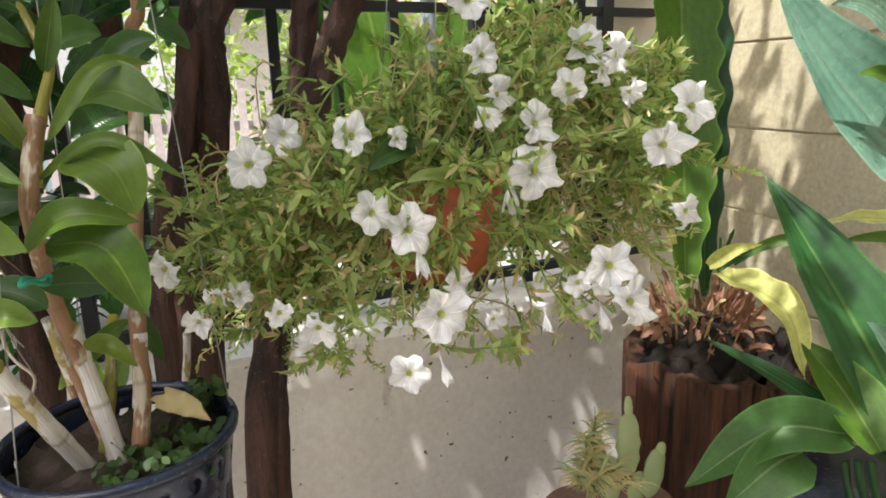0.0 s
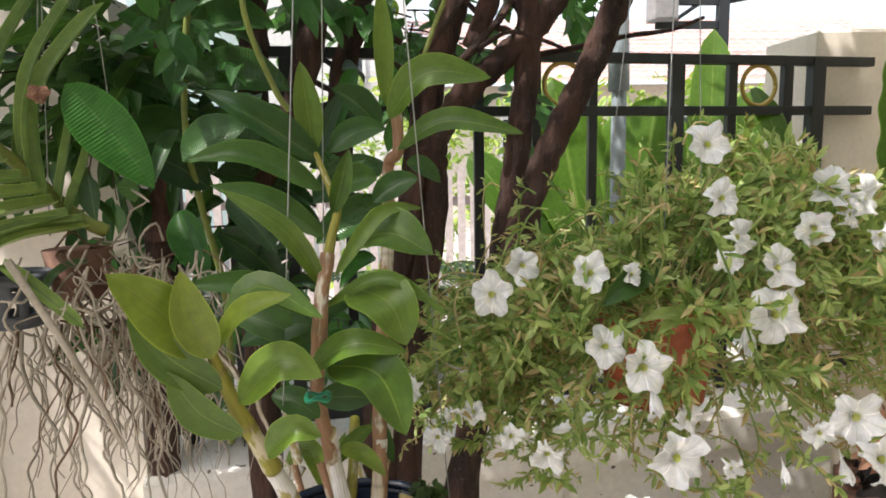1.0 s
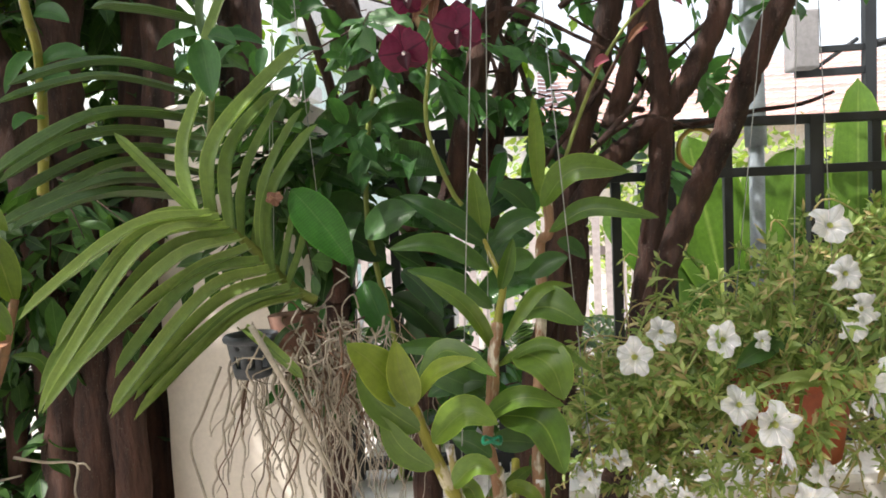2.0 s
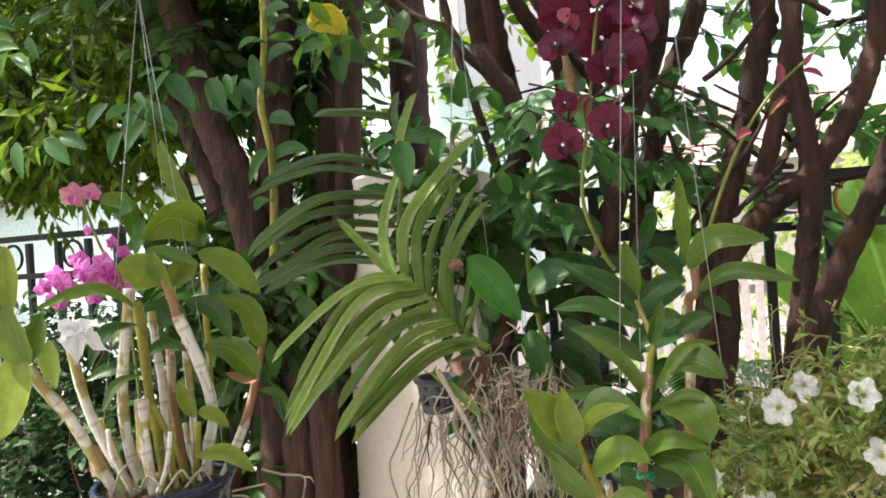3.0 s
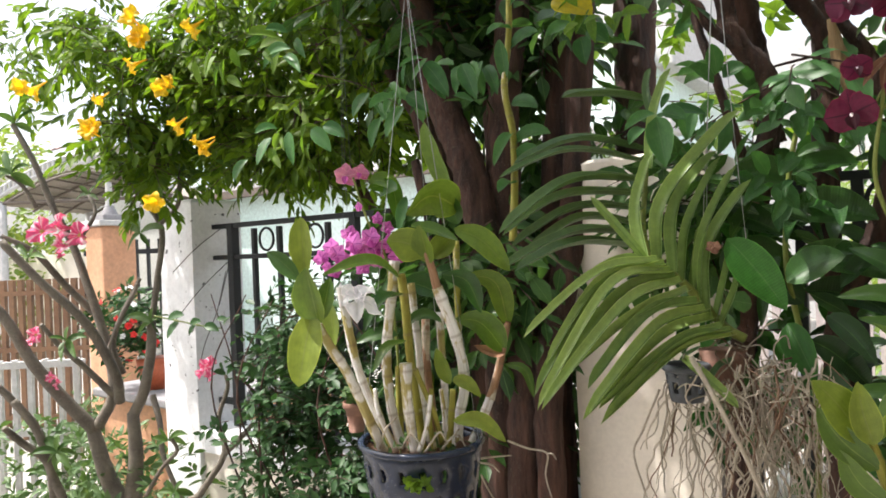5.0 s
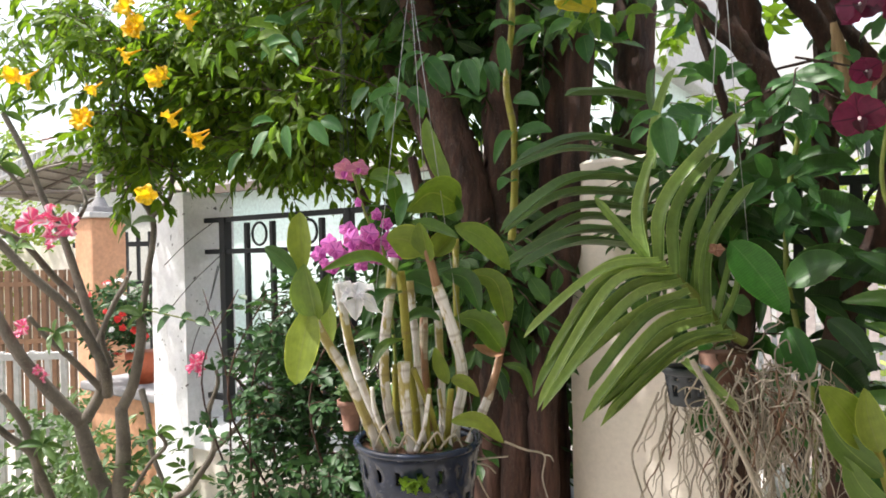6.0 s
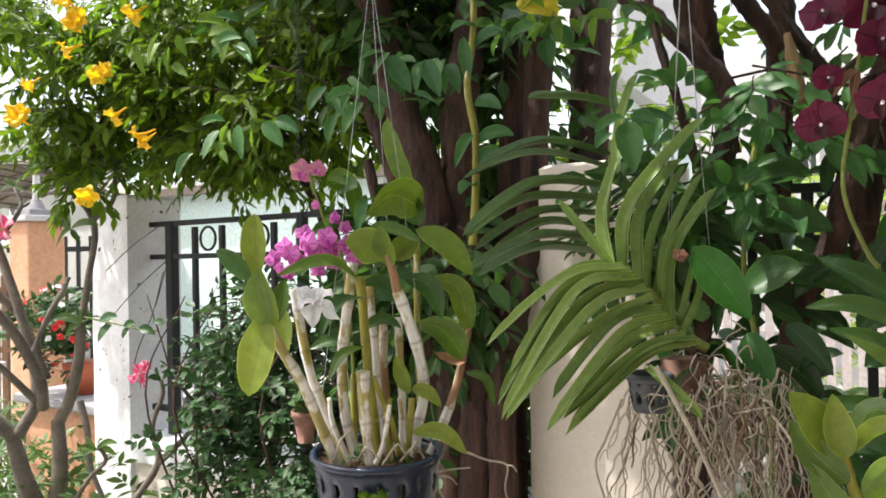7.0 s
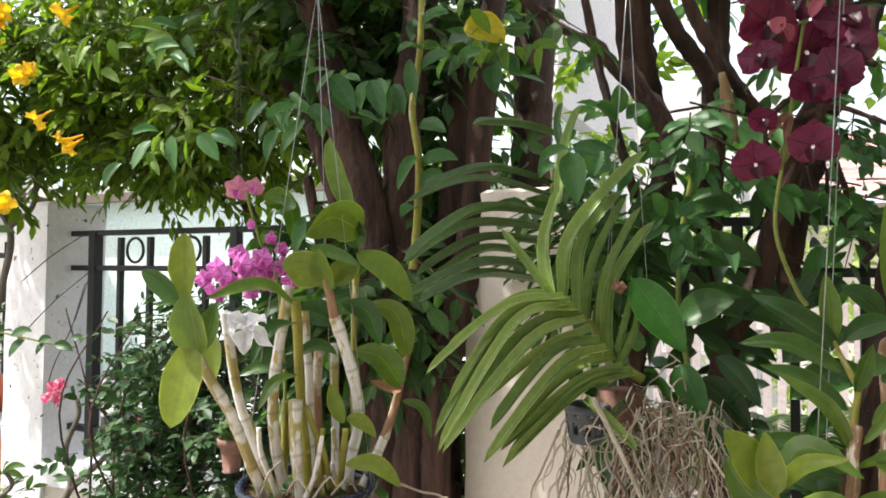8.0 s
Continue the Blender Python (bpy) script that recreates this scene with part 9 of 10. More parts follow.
leaf(vine, (-0.176, 1.313, 1.738), (-0.18, 1.288, 1.709), 0.0117, L_VINE, "ovate", sag=0.1, face=(0.09501438971082879, -1, 0.7461598571328041), n=6)
leaf(vine, (-0.184, 1.312, 1.611), (-0.206, 1.326, 1.6), 0.0109, L_VINE, "ovate", sag=0.1, face=(0.6138600132966714, -1, 0.1646517177464008), n=6)
leaf(vine, (-0.194, 1.299, 1.624), (-0.22, 1.297, 1.596), 0.0176, L_VINE, "ovate", sag=0.1, face=(0.09923269664411319, -1, 0.2257257292773007), n=6)
leaf(vine, (-0.156, 1.361, 1.608), (-0.121, 1.357, 1.616), 0.0168, L_VINE, "ovate", sag=0.1, face=(-0.03574496401368086, -1, 0.6968761735395429), n=6)
leaf(vine, (-0.128, 1.283, 1.603), (-0.11, 1.261, 1.575), 0.014, L_VINE, "ovate", sag=0.1, face=(-0.5718471274684503, -1, 0.2679121041091854), n=6)
leaf(vine, (-0.159, 1.265, 1.577), (-0.175, 1.237, 1.541), 0.0183, L_VINE, "ovate", sag=0.1, face=(0.7926056289070911, -1, 0.4933693894096781), n=6)
leaf(vine, (-0.117, 1.293, 1.609), (-0.127, 1.285, 1.575), 0.0159, L_VINE, "ovate", sag=0.1, face=(-0.10817592777104093, -1, 0.8162427595388674), n=6)
leaf(vine, (-0.147, 1.274, 1.61), (-0.162, 1.255, 1.594), 0.0104, L_VINE, "ovate", sag=0.1, face=(0.24962457465116727, -1, 0.8367410552392927), n=6)
leaf(vine, (-0.177, 1.271, 1.603), (-0.169, 1.275, 1.568), 0.0158, L_VINE, "ovate", sag=0.1, face=(-0.13558516809645157, -1, 0.8666607263159757), n=6)
leaf(vine, (-0.12, 1.408, 1.611), (-0.112, 1.446, 1.583), 0.0142, L_VINE, "ovate", sag=0.1, face=(-0.14097442774670185, -1, 0.19706849973595172), n=6)
leaf(vine, (-0.173, 1.297, 1.661), (-0.175, 1.301, 1.637), 0.011, L_VINE, "ovate", sag=0.1, face=(0.5478709033853769, -1, 0.5722072336985554), n=6)
leaf(vine, (-0.151, 1.32, 1.624), (-0.123, 1.315, 1.6), 0.0162, L_VINE, "ovate", sag=0.1, face=(0.6546312449219384, -1, 0.8888573285752728), n=6)
leaf(vine, (-0.155, 1.287, 1.615), (-0.16, 1.269, 1.582), 0.0144, L_VINE, "ovate", sag=0.1, face=(-0.3400804087575464, -1, 0.35976765045344183), n=6)
leaf(vine, (0.06, 1.47, 1.676), (0.08, 1.484, 1.634), 0.0212, L_VINE, "ovate", sag=0.1, face=(-0.12805696042259174, -1, 0.22818364521505574), n=6)
leaf(vine, (0.056, 1.365, 1.659), (0.057, 1.388, 1.611), 0.0217, L_VINE, "ovate", sag=0.1, face=(0.9885293632641754, -1, 0.582552488774548), n=6)
leaf(vine, (0.071, 1.455, 1.653), (0.083, 1.419, 1.61), 0.0192, L_VINE, "ovate", sag=0.1, face=(-0.39372332184016245, -1, 0.7142702511551925), n=6)
leaf(vine, (0.179, 1.437, 1.664), (0.188, 1.47, 1.641), 0.0115, L_VINE, "ovate", sag=0.1, face=(-0.07864165112408265, -1, 0.3422884496232579), n=6)
leaf(vine, (0.037, 1.36, 1.626), (0.049, 1.363, 1.593), 0.0157, L_VINE, "ovate", sag=0.1, face=(0.46405878159435354, -1, 0.7752543181295217), n=6)
leaf(vine, (0.11, 1.495, 1.655), (0.117, 1.503, 1.616), 0.0177, L_VINE, "ovate", sag=0.1, face=(0.057113516876252796, -1, 0.5267869885222177), n=6)
leaf(vine, (0.099, 1.395, 1.666), (0.124, 1.422, 1.637), 0.0176, L_VINE, "ovate", sag=0.1, face=(-0.15878078393658507, -1, 0.17728466654748215), n=6)
leaf(vine, (0.121, 1.425, 1.629), (0.094, 1.382, 1.602), 0.0156, L_VINE, "ovate", sag=0.1, face=(-0.13758148326965336, -1, 0.5938022167793331), n=6)
leaf(vine, (0.104, 1.492, 1.658), (0.122, 1.516, 1.62), 0.0195, L_VINE, "ovate", sag=0.1, face=(0.06593858863936747, -1, 0.4841067121794781), n=6)
leaf(vine, (0.068, 1.408, 1.643), (0.036, 1.345, 1.628), 0.0148, L_VINE, "ovate", sag=0.1, face=(0.019874375384661757, -1, 0.4584447408008129), n=6)
leaf(vine, (0.061, 1.431, 1.673), (0.04, 1.447, 1.653), 0.0145, L_VINE, "ovate", sag=0.1, face=(-0.4373568977306646, -1, 0.5160877554571303), n=6)
leaf(vine, (0.08, 1.427, 1.666), (0.105, 1.436, 1.643), 0.0159, L_VINE, "ovate", sag=0.1, face=(0.029655343917067357, -1, 0.5309336387385145), n=6)
leaf(vine, (0.065, 1.369, 1.656), (0.09, 1.325, 1.663), 0.0152, L_VINE, "ovate", sag=0.1, face=(0.3792494242734901, -1, 0.5283347610529704), n=6)
leaf(vine, (0.107, 1.449, 1.66), (0.076, 1.421, 1.619), 0.0223, L_VINE, "ovate", sag=0.1, face=(0.27787320549275, -1, 0.44920865162969503), n=6)
leaf(vine, (0.052, 1.414, 1.662), (0.061, 1.422, 1.62), 0.0192, L_VINE, "ovate", sag=0.1, face=(-0.8450548512045002, -1, 0.8276324780189349), n=6)
leaf(vine, (0.108, 1.463, 1.652), (0.14, 1.498, 1.627), 0.019, L_VINE, "ovate", sag=0.1, face=(-0.4148725772441568, -1, 0.4831543625885415), n=6)
leaf(vine, (-0.337, 1.243, 1.75), (-0.354, 1.197, 1.715), 0.0179, L_VINE, "ovate", sag=0.1, face=(-0.20528397943577414, -1, 0.5095269112334444), n=6)
leaf(vine, (-0.343, 1.268, 1.789), (-0.36, 1.267, 1.764), 0.0138, L_VINE, "ovate", sag=0.1, face=(0.1896342853161441, -1, 0.13350426909587682), n=6)
leaf(vine, (-0.237, 1.215, 1.75), (-0.22, 1.216, 1.725), 0.0134, L_VINE, "ovate", sag=0.1, face=(-0.4553373466012703, -1, 0.147640884135084), n=6)
leaf(vine, (-0.31, 1.29, 1.749), (-0.336, 1.269, 1.722), 0.0178, L_VINE, "ovate", sag=0.1, face=(0.08392644837348164, -1, 0.6122333663353416), n=6)
leaf(vine, (-0.356, 1.288, 1.767), (-0.331, 1.321, 1.724), 0.0249, L_VINE, "ovate", sag=0.1, face=(0.08555446716241571, -1, 0.6662476971983595), n=6)
leaf(vine, (-0.31, 1.232, 1.74), (-0.312, 1.252, 1.696), 0.0209, L_VINE, "ovate", sag=0.1, face=(0.1480726180578146, -1, 0.4092108253647476), n=6)
leaf(vine, (-0.263, 1.263, 1.765), (-0.294, 1.281, 1.726), 0.0228, L_VINE, "ovate", sag=0.1, face=(0.0009396605815792471, -1, 0.4179395104634249), n=6)
leaf(vine, (-0.274, 1.24, 1.74), (-0.283, 1.267, 1.714), 0.0132, L_VINE, "ovate", sag=0.1, face=(-0.3121135133275417, -1, 0.7064324135950071), n=6)
leaf(vine, (-0.285, 1.214, 1.738), (-0.294, 1.206, 1.692), 0.0206, L_VINE, "ovate", sag=0.1, face=(0.08337908280102553, -1, 0.45793990200081724), n=6)
leaf(vine, (0.084, 1.639, 1.838), (0.087, 1.61, 1.802), 0.0136, L_VINE, "ovate", sag=0.1, face=(-0.1919780615453639, -1, 0.748278441788067), n=6)
leaf(vine, (0.11, 1.658, 1.893), (0.133, 1.629, 1.868), 0.0153, L_VINE, "ovate", sag=0.1, face=(-0.2104451093845765, -1, 0.8247783852234581), n=6)
leaf(vine, (0.167, 1.684, 1.824), (0.137, 1.689, 1.809), 0.0179, L_VINE, "ovate", sag=0.1, face=(0.27543022267425993, -1, 0.11488344024960223), n=6)
leaf(vine, (0.185, 1.765, 1.833), (0.197, 1.727, 1.768), 0.0268, L_VINE, "ovate", sag=0.1, face=(-0.009793146142255724, -1, 0.4385652898032749), n=6)
leaf(vine, (0.132, 1.62, 1.816), (0.142, 1.586, 1.763), 0.0213, L_VINE, "ovate", sag=0.1, face=(-0.1652145503242069, -1, 0.7525581186032462), n=6)
leaf(vine, (0.096, 1.599, 1.816), (0.121, 1.622, 1.789), 0.0179, L_VINE, "ovate", sag=0.1, face=(-0.2581940764606441, -1, 0.8739671062938357), n=6)
leaf(vine, (0.165, 1.717, 1.863), (0.179, 1.681, 1.809), 0.0224, L_VINE, "ovate", sag=0.1, face=(0.2982590025725085, -1, 0.28797794184227377), n=6)
leaf(vine, (-0.535, 1.186, 1.980), (-0.458, 1.200, 1.944), 0.068, L_YELLOW, "ovate", sag=0.1)
twigset = [((-0.78, 0.95, 2.05), (-0.70, 0.98, 1.88), (-0.66, 1.0, 1.76)), ((-1.0, 1.0, 1.9), (-0.86, 1.0, 1.85), (-0.74, 1.0, 1.78))]
for a in twigset:
    tube("twig", a, (0.0012, 0.0008), M_BARK, vine, 5)
settle(vine)

# ---- desert rose beside the white pillar ----
rose = thing("desert_rose", (-2.663, 1.433, 0.03), "desert rose shrub with grey branches and pink flowers", "shrub")
jointed(rose, [(-2.654, 1.439, 0.03), (-2.664, 1.439, 0.3), (-2.654, 1.439, 0.508), (-2.706, 1.402, 0.669), (-2.749, 1.372, 0.863)], (0.055, 0.026), M_BARK_GREY, "trunk", False)
jointed(rose, [(-2.624, 1.459, 0.25), (-2.621, 1.462, 0.553), (-2.607, 1.473, 0.734), (-2.611, 1.47, 0.915)], (0.04, 0.024), M_BARK_GREY, "trunk", False)
jointed(rose, [(-2.748, 1.066, 1.621), (-2.687, 1.17, 1.466), (-2.645, 1.261, 1.355), (-2.635, 1.33, 1.258), (-2.613, 1.406, 1.077), (-2.654, 1.439, 0.962)], (0.0147, 0.0212), M_BARK_GREY, "branch", False)
jointed(rose, [(-2.782, 1.103, 1.021), (-2.756, 1.171, 0.892), (-2.764, 1.214, 0.727), (-2.759, 1.267, 0.566)], (0.0131, 0.018), M_BARK_GREY, "branch", False)
jointed(rose, [(-2.484, 1.437, 1.44), (-2.517, 1.444, 1.406), (-2.597, 1.418, 1.282), (-2.642, 1.417, 1.184), (-2.637, 1.451, 1.075)], (0.0065, 0.0114), M_BARK_GREY, "branch", False)
jointed(rose, [(-2.321, 1.491, 0.602), (-2.414, 1.478, 0.762), (-2.463, 1.497, 0.883), (-2.524, 1.507, 0.986)], (0.0082, 0.0131), M_BARK_GREY, "branch", False)
jointed(rose, [(-2.74, 1.378, 0.851), (-2.808, 1.284, 0.998), (-2.856, 1.204, 1.14), (-2.891, 1.133, 1.311), (-2.9, 1.081, 1.39)], (0.0278, 0.018), M_BARK_GREY, "branch", False)
jointed(rose, [(-2.73, 1.385, 0.862), (-2.695, 1.433, 0.982), (-2.716, 1.441, 1.116), (-2.769, 1.426, 1.3), (-2.823, 1.411, 1.439), (-2.887, 1.389, 1.605), (-2.971, 1.352, 1.773), (-3.045, 1.322, 1.955), (-3.14, 1.278, 2.139)], (0.0229, 0.0114), M_BARK_GREY, "branch", False)
jointed(rose, [(-2.611, 1.47, 0.904), (-2.554, 1.489, 1.008), (-2.511, 1.499, 1.168), (-2.489, 1.494, 1.281)], (0.0229, 0.018), M_BARK_GREY, "branch", False)
jointed(rose, [(-2.819, 1.445, 1.308), (-2.856, 1.337, 1.443), (-2.883, 1.236, 1.582), (-2.917, 1.13, 1.649)], (0.0163, 0.0098), M_BARK_GREY, "branch", False)
jointed(rose, [(-2.489, 1.494, 1.281), (-2.476, 1.519, 1.458), (-2.469, 1.539, 1.66), (-2.56, 1.49, 1.81), (-2.617, 1.465, 1.903)], (0.0131, 0.0098), M_BARK_GREY, "branch", False)
jointed(rose, [(-2.458, 1.528, 1.67), (-2.416, 1.582, 1.748), (-2.423, 1.602, 1.863)], (0.0098, 0.0082), M_BARK_GREY, "branch", False)
jointed(rose, [(-2.672, 1.426, 0.985), (-2.694, 1.329, 1.112), (-2.703, 1.241, 1.211), (-2.69, 1.168, 1.304)], (0.0147, 0.0082), M_BARK_GREY, "branch", False)
jointed(rose, [(-2.792, 1.219, 0.749), (-2.788, 1.181, 0.89), (-2.819, 1.118, 1.006), (-2.832, 1.068, 1.077)], (0.018, 0.0131), M_BARK_GREY, "branch", False)
jointed(rose, [(-2.798, 1.239, 0.611), (-2.752, 1.202, 0.76), (-2.775, 1.116, 0.864), (-2.761, 1.057, 0.931)], (0.018, 0.0114), M_BARK_GREY, "branch", False)
jointed(rose, [(-2.703, 1.428, 1.165), (-2.694, 1.468, 1.276), (-2.67, 1.517, 1.388), (-2.666, 1.553, 1.457)], (0.0114, 0.0082), M_BARK_GREY, "branch", False)
jointed(rose, [(-2.894, 1.392, 1.593), (-2.865, 1.473, 1.736), (-2.933, 1.486, 1.826)], (0.0098, 0.0065), M_BARK_GREY, "branch", False)
jointed(rose, [(-2.961, 1.283, 1.769), (-2.979, 1.239, 1.859), (-3.006, 1.189, 1.903)], (0.0098, 0.0065), M_BARK_GREY, "branch", False)
jointed(rose, [(-2.386, 1.384, 0.644), (-2.317, 1.412, 0.752), (-2.254, 1.436, 0.818), (-2.258, 1.413, 0.875)], (0.0082, 0.0065), M_BARK_GREY, "branch", False)
leaf(rose, (-2.617, 1.465, 1.903), (-2.753, 1.425, 1.850), 0.0442, L_ROSE, "ovate", sag=0.12)
leaf(rose, (-2.617, 1.465, 1.903), (-2.701, 1.395, 1.906), 0.0372, L_ROSE, "ovate", sag=0.12)
leaf(rose, (-2.617, 1.465, 1.903), (-2.621, 1.376, 1.963), 0.0419, L_ROSE, "ovate", sag=0.12)
leaf(rose, (-2.617, 1.465, 1.903), (-2.653, 1.425, 1.996), 0.0434, L_ROSE, "ovate", sag=0.12)
leaf(rose, (-2.617, 1.465, 1.903), (-2.580, 1.480, 1.964), 0.0282, L_ROSE, "ovate", sag=0.12)
leaf(rose, (-2.617, 1.465, 1.903), (-2.623, 1.555, 1.958), 0.0331, L_ROSE, "ovate", sag=0.12)
leaf(rose, (-2.617, 1.465, 1.903), (-2.469, 1.469, 1.886), 0.0282, L_ROSE, "ovate", sag=0.12)
leaf(rose, (-2.617, 1.465, 1.903), (-2.500, 1.523, 1.846), 0.0451, L_ROSE, "ovate", sag=0.12)
leaf(rose, (-2.423, 1.602, 1.863), (-2.440, 1.496, 1.831), 0.0369, L_ROSE, "ovate", sag=0.12)
leaf(rose, (-2.423, 1.602, 1.863), (-2.550, 1.562, 1.875), 0.0364, L_ROSE, "ovate", sag=0.12)
leaf(rose, (-2.423, 1.602, 1.863), (-2.478, 1.585, 1.923), 0.0282, L_ROSE, "ovate", sag=0.12)
leaf(rose, (-2.423, 1.602, 1.863), (-2.365, 1.571, 1.931), 0.0317, L_ROSE, "ovate", sag=0.12)
leaf(rose, (-2.423, 1.602, 1.863), (-2.412, 1.657, 1.924), 0.0296, L_ROSE, "ovate", sag=0.12)
leaf(rose, (-2.423, 1.602, 1.863), (-2.337, 1.673, 1.862), 0.0378, L_ROSE, "ovate", sag=0.12)
leaf(rose, (-2.423, 1.602, 1.863), (-2.293, 1.596, 1.823), 0.0269, L_ROSE, "ovate", sag=0.12)
leaf(rose, (-3.130, 1.285, 2.139), (-3.172, 1.227, 2.094), 0.0321, L_ROSE, "ovate", sag=0.12)
leaf(rose, (-3.130, 1.285, 2.139), (-3.113, 1.205, 2.169), 0.0329, L_ROSE, "ovate", sag=0.12)
leaf(rose, (-3.130, 1.285, 2.139), (-3.100, 1.255, 2.216), 0.0364, L_ROSE, "ovate", sag=0.12)
leaf(rose, (-3.130, 1.285, 2.139), (-3.047, 1.338, 2.194), 0.0391, L_ROSE, "ovate", sag=0.12)
leaf(rose, (-3.130, 1.285, 2.139), (-3.093, 1.340, 2.099), 0.0314, L_ROSE, "ovate", sag=0.12)
leaf(rose, (-2.987, 1.203, 1.903), (-3.026, 1.153, 1.865), 0.0281, L_ROSE, "ovate", sag=0.12)
leaf(rose, (-2.987, 1.203, 1.903), (-3.034, 1.149, 1.916), 0.0275, L_ROSE, "ovate", sag=0.12)
leaf(rose, (-2.987, 1.203, 1.903), (-3.060, 1.207, 2.007), 0.0405, L_ROSE, "ovate", sag=0.12)
leaf(rose, (-2.987, 1.203, 1.903), (-2.917, 1.204, 1.977), 0.0352, L_ROSE, "ovate", sag=0.12)
leaf(rose, (-2.987, 1.203, 1.903), (-2.871, 1.225, 1.925), 0.0279, L_ROSE, "ovate", sag=0.12)
leaf(rose, (-2.987, 1.203, 1.903), (-2.965, 1.284, 1.848), 0.0411, L_ROSE, "ovate", sag=0.12)
leaf(rose, (-2.563, 1.503, 1.640), (-2.657, 1.499, 1.572), 0.0339, L_ROSE, "ovate", sag=0.12)
leaf(rose, (-2.563, 1.503, 1.640), (-2.710, 1.489, 1.680), 0.0341, L_ROSE, "ovate", sag=0.12)
leaf(rose, (-2.563, 1.503, 1.640), (-2.649, 1.536, 1.717), 0.0300, L_ROSE, "ovate", sag=0.12)
leaf(rose, (-2.563, 1.503, 1.640), (-2.415, 1.526, 1.650), 0.0351, L_ROSE, "ovate", sag=0.12)
leaf(rose, (-2.563, 1.503, 1.640), (-2.540, 1.529, 1.584), 0.0263, L_ROSE, "ovate", sag=0.12)
leaf(rose, (-2.657, 1.192, 0.820), (-2.655, 1.190, 0.741), 0.0331, L_ROSE, "ovate", sag=0.12)
leaf(rose, (-2.657, 1.192, 0.820), (-2.718, 1.183, 0.769), 0.0218, L_ROSE, "ovate", sag=0.12)
leaf(rose, (-2.657, 1.192, 0.820), (-2.712, 1.126, 0.823), 0.0321, L_ROSE, "ovate", sag=0.12)
leaf(rose, (-2.657, 1.192, 0.820), (-2.754, 1.187, 0.855), 0.0258, L_ROSE, "ovate", sag=0.12)
leaf(rose, (-2.657, 1.192, 0.820), (-2.656, 1.201, 0.884), 0.0275, L_ROSE, "ovate", sag=0.12)
leaf(rose, (-2.657, 1.192, 0.820), (-2.619, 1.230, 0.853), 0.0244, L_ROSE, "ovate", sag=0.12)
leaf(rose, (-2.657, 1.192, 0.820), (-2.650, 1.261, 0.792), 0.0257, L_ROSE, "ovate", sag=0.12)
leaf(rose, (-2.657, 1.192, 0.820), (-2.581, 1.211, 0.762), 0.0331, L_ROSE, "ovate", sag=0.12)
leaf(rose, (-2.657, 1.192, 0.820), (-2.712, 1.218, 0.724), 0.0333, L_ROSE, "ovate", sag=0.12)
leaf(rose, (-2.262, 1.410, 0.861), (-2.325, 1.397, 0.832), 0.0181, L_ROSE, "ovate", sag=0.12)
leaf(rose, (-2.262, 1.410, 0.861), (-2.293, 1.360, 0.878), 0.0220, L_ROSE, "ovate", sag=0.12)
leaf(rose, (-2.262, 1.410, 0.861), (-2.215, 1.345, 0.925), 0.0213, L_ROSE, "ovate", sag=0.12)
leaf(rose, (-2.262, 1.410, 0.861), (-2.180, 1.381, 0.916), 0.0168, L_ROSE, "ovate", sag=0.12)
leaf(rose, (-2.262, 1.410, 0.861), (-2.145, 1.413, 0.898), 0.0247, L_ROSE, "ovate", sag=0.12)
leaf(rose, (-2.262, 1.410, 0.861), (-2.279, 1.494, 0.818), 0.0236, L_ROSE, "ovate", sag=0.12)
leaf(rose, (-2.614, 1.222, 1.239), (-2.562, 1.180, 1.168), 0.0333, L_ROSE, "ovate", sag=0.12)
leaf(rose, (-2.614, 1.222, 1.239), (-2.620, 1.164, 1.257), 0.0218, L_ROSE, "ovate", sag=0.12)
leaf(rose, (-2.614, 1.222, 1.239), (-2.627, 1.243, 1.293), 0.0240, L_ROSE, "ovate", sag=0.12)
leaf(rose, (-2.614, 1.222, 1.239), (-2.547, 1.268, 1.248), 0.0271, L_ROSE, "ovate", sag=0.12)
leaf(rose, (-2.614, 1.222, 1.239), (-2.511, 1.208, 1.177), 0.0315, L_ROSE, "ovate", sag=0.12)
leaf(rose, (-2.207, 1.388, 0.686), (-2.166, 1.340, 0.652), 0.0245, L_ROSE, "ovate", sag=0.12)
leaf(rose, (-2.207, 1.388, 0.686), (-2.258, 1.353, 0.687), 0.0202, L_ROSE, "ovate", sag=0.12)
leaf(rose, (-2.207, 1.388, 0.686), (-2.237, 1.379, 0.731), 0.0213, L_ROSE, "ovate", sag=0.12)
leaf(rose, (-2.207, 1.388, 0.686), (-2.158, 1.397, 0.733), 0.0205, L_ROSE, "ovate", sag=0.12)
leaf(rose, (-2.207, 1.388, 0.686), (-2.180, 1.455, 0.656), 0.0263, L_ROSE, "ovate", sag=0.12)
leaf(rose, (-2.207, 1.388, 0.686), (-2.123, 1.365, 0.659), 0.0228, L_ROSE, "ovate", sag=0.12)
leaf(rose, (-2.461, 1.477, 1.284), (-2.521, 1.452, 1.232), 0.0281, L_ROSE, "ovate", sag=0.12)
leaf(rose, (-2.461, 1.477, 1.284), (-2.596, 1.450, 1.300), 0.0340, L_ROSE, "ovate", sag=0.12)
leaf(rose, (-2.461, 1.477, 1.284), (-2.460, 1.483, 1.342), 0.0243, L_ROSE, "ovate", sag=0.12)
leaf(rose, (-2.461, 1.477, 1.284), (-2.475, 1.563, 1.301), 0.0260, L_ROSE, "ovate", sag=0.12)
leaf(rose, (-2.461, 1.477, 1.284), (-2.493, 1.530, 1.228), 0.0230, L_ROSE, "ovate", sag=0.12)
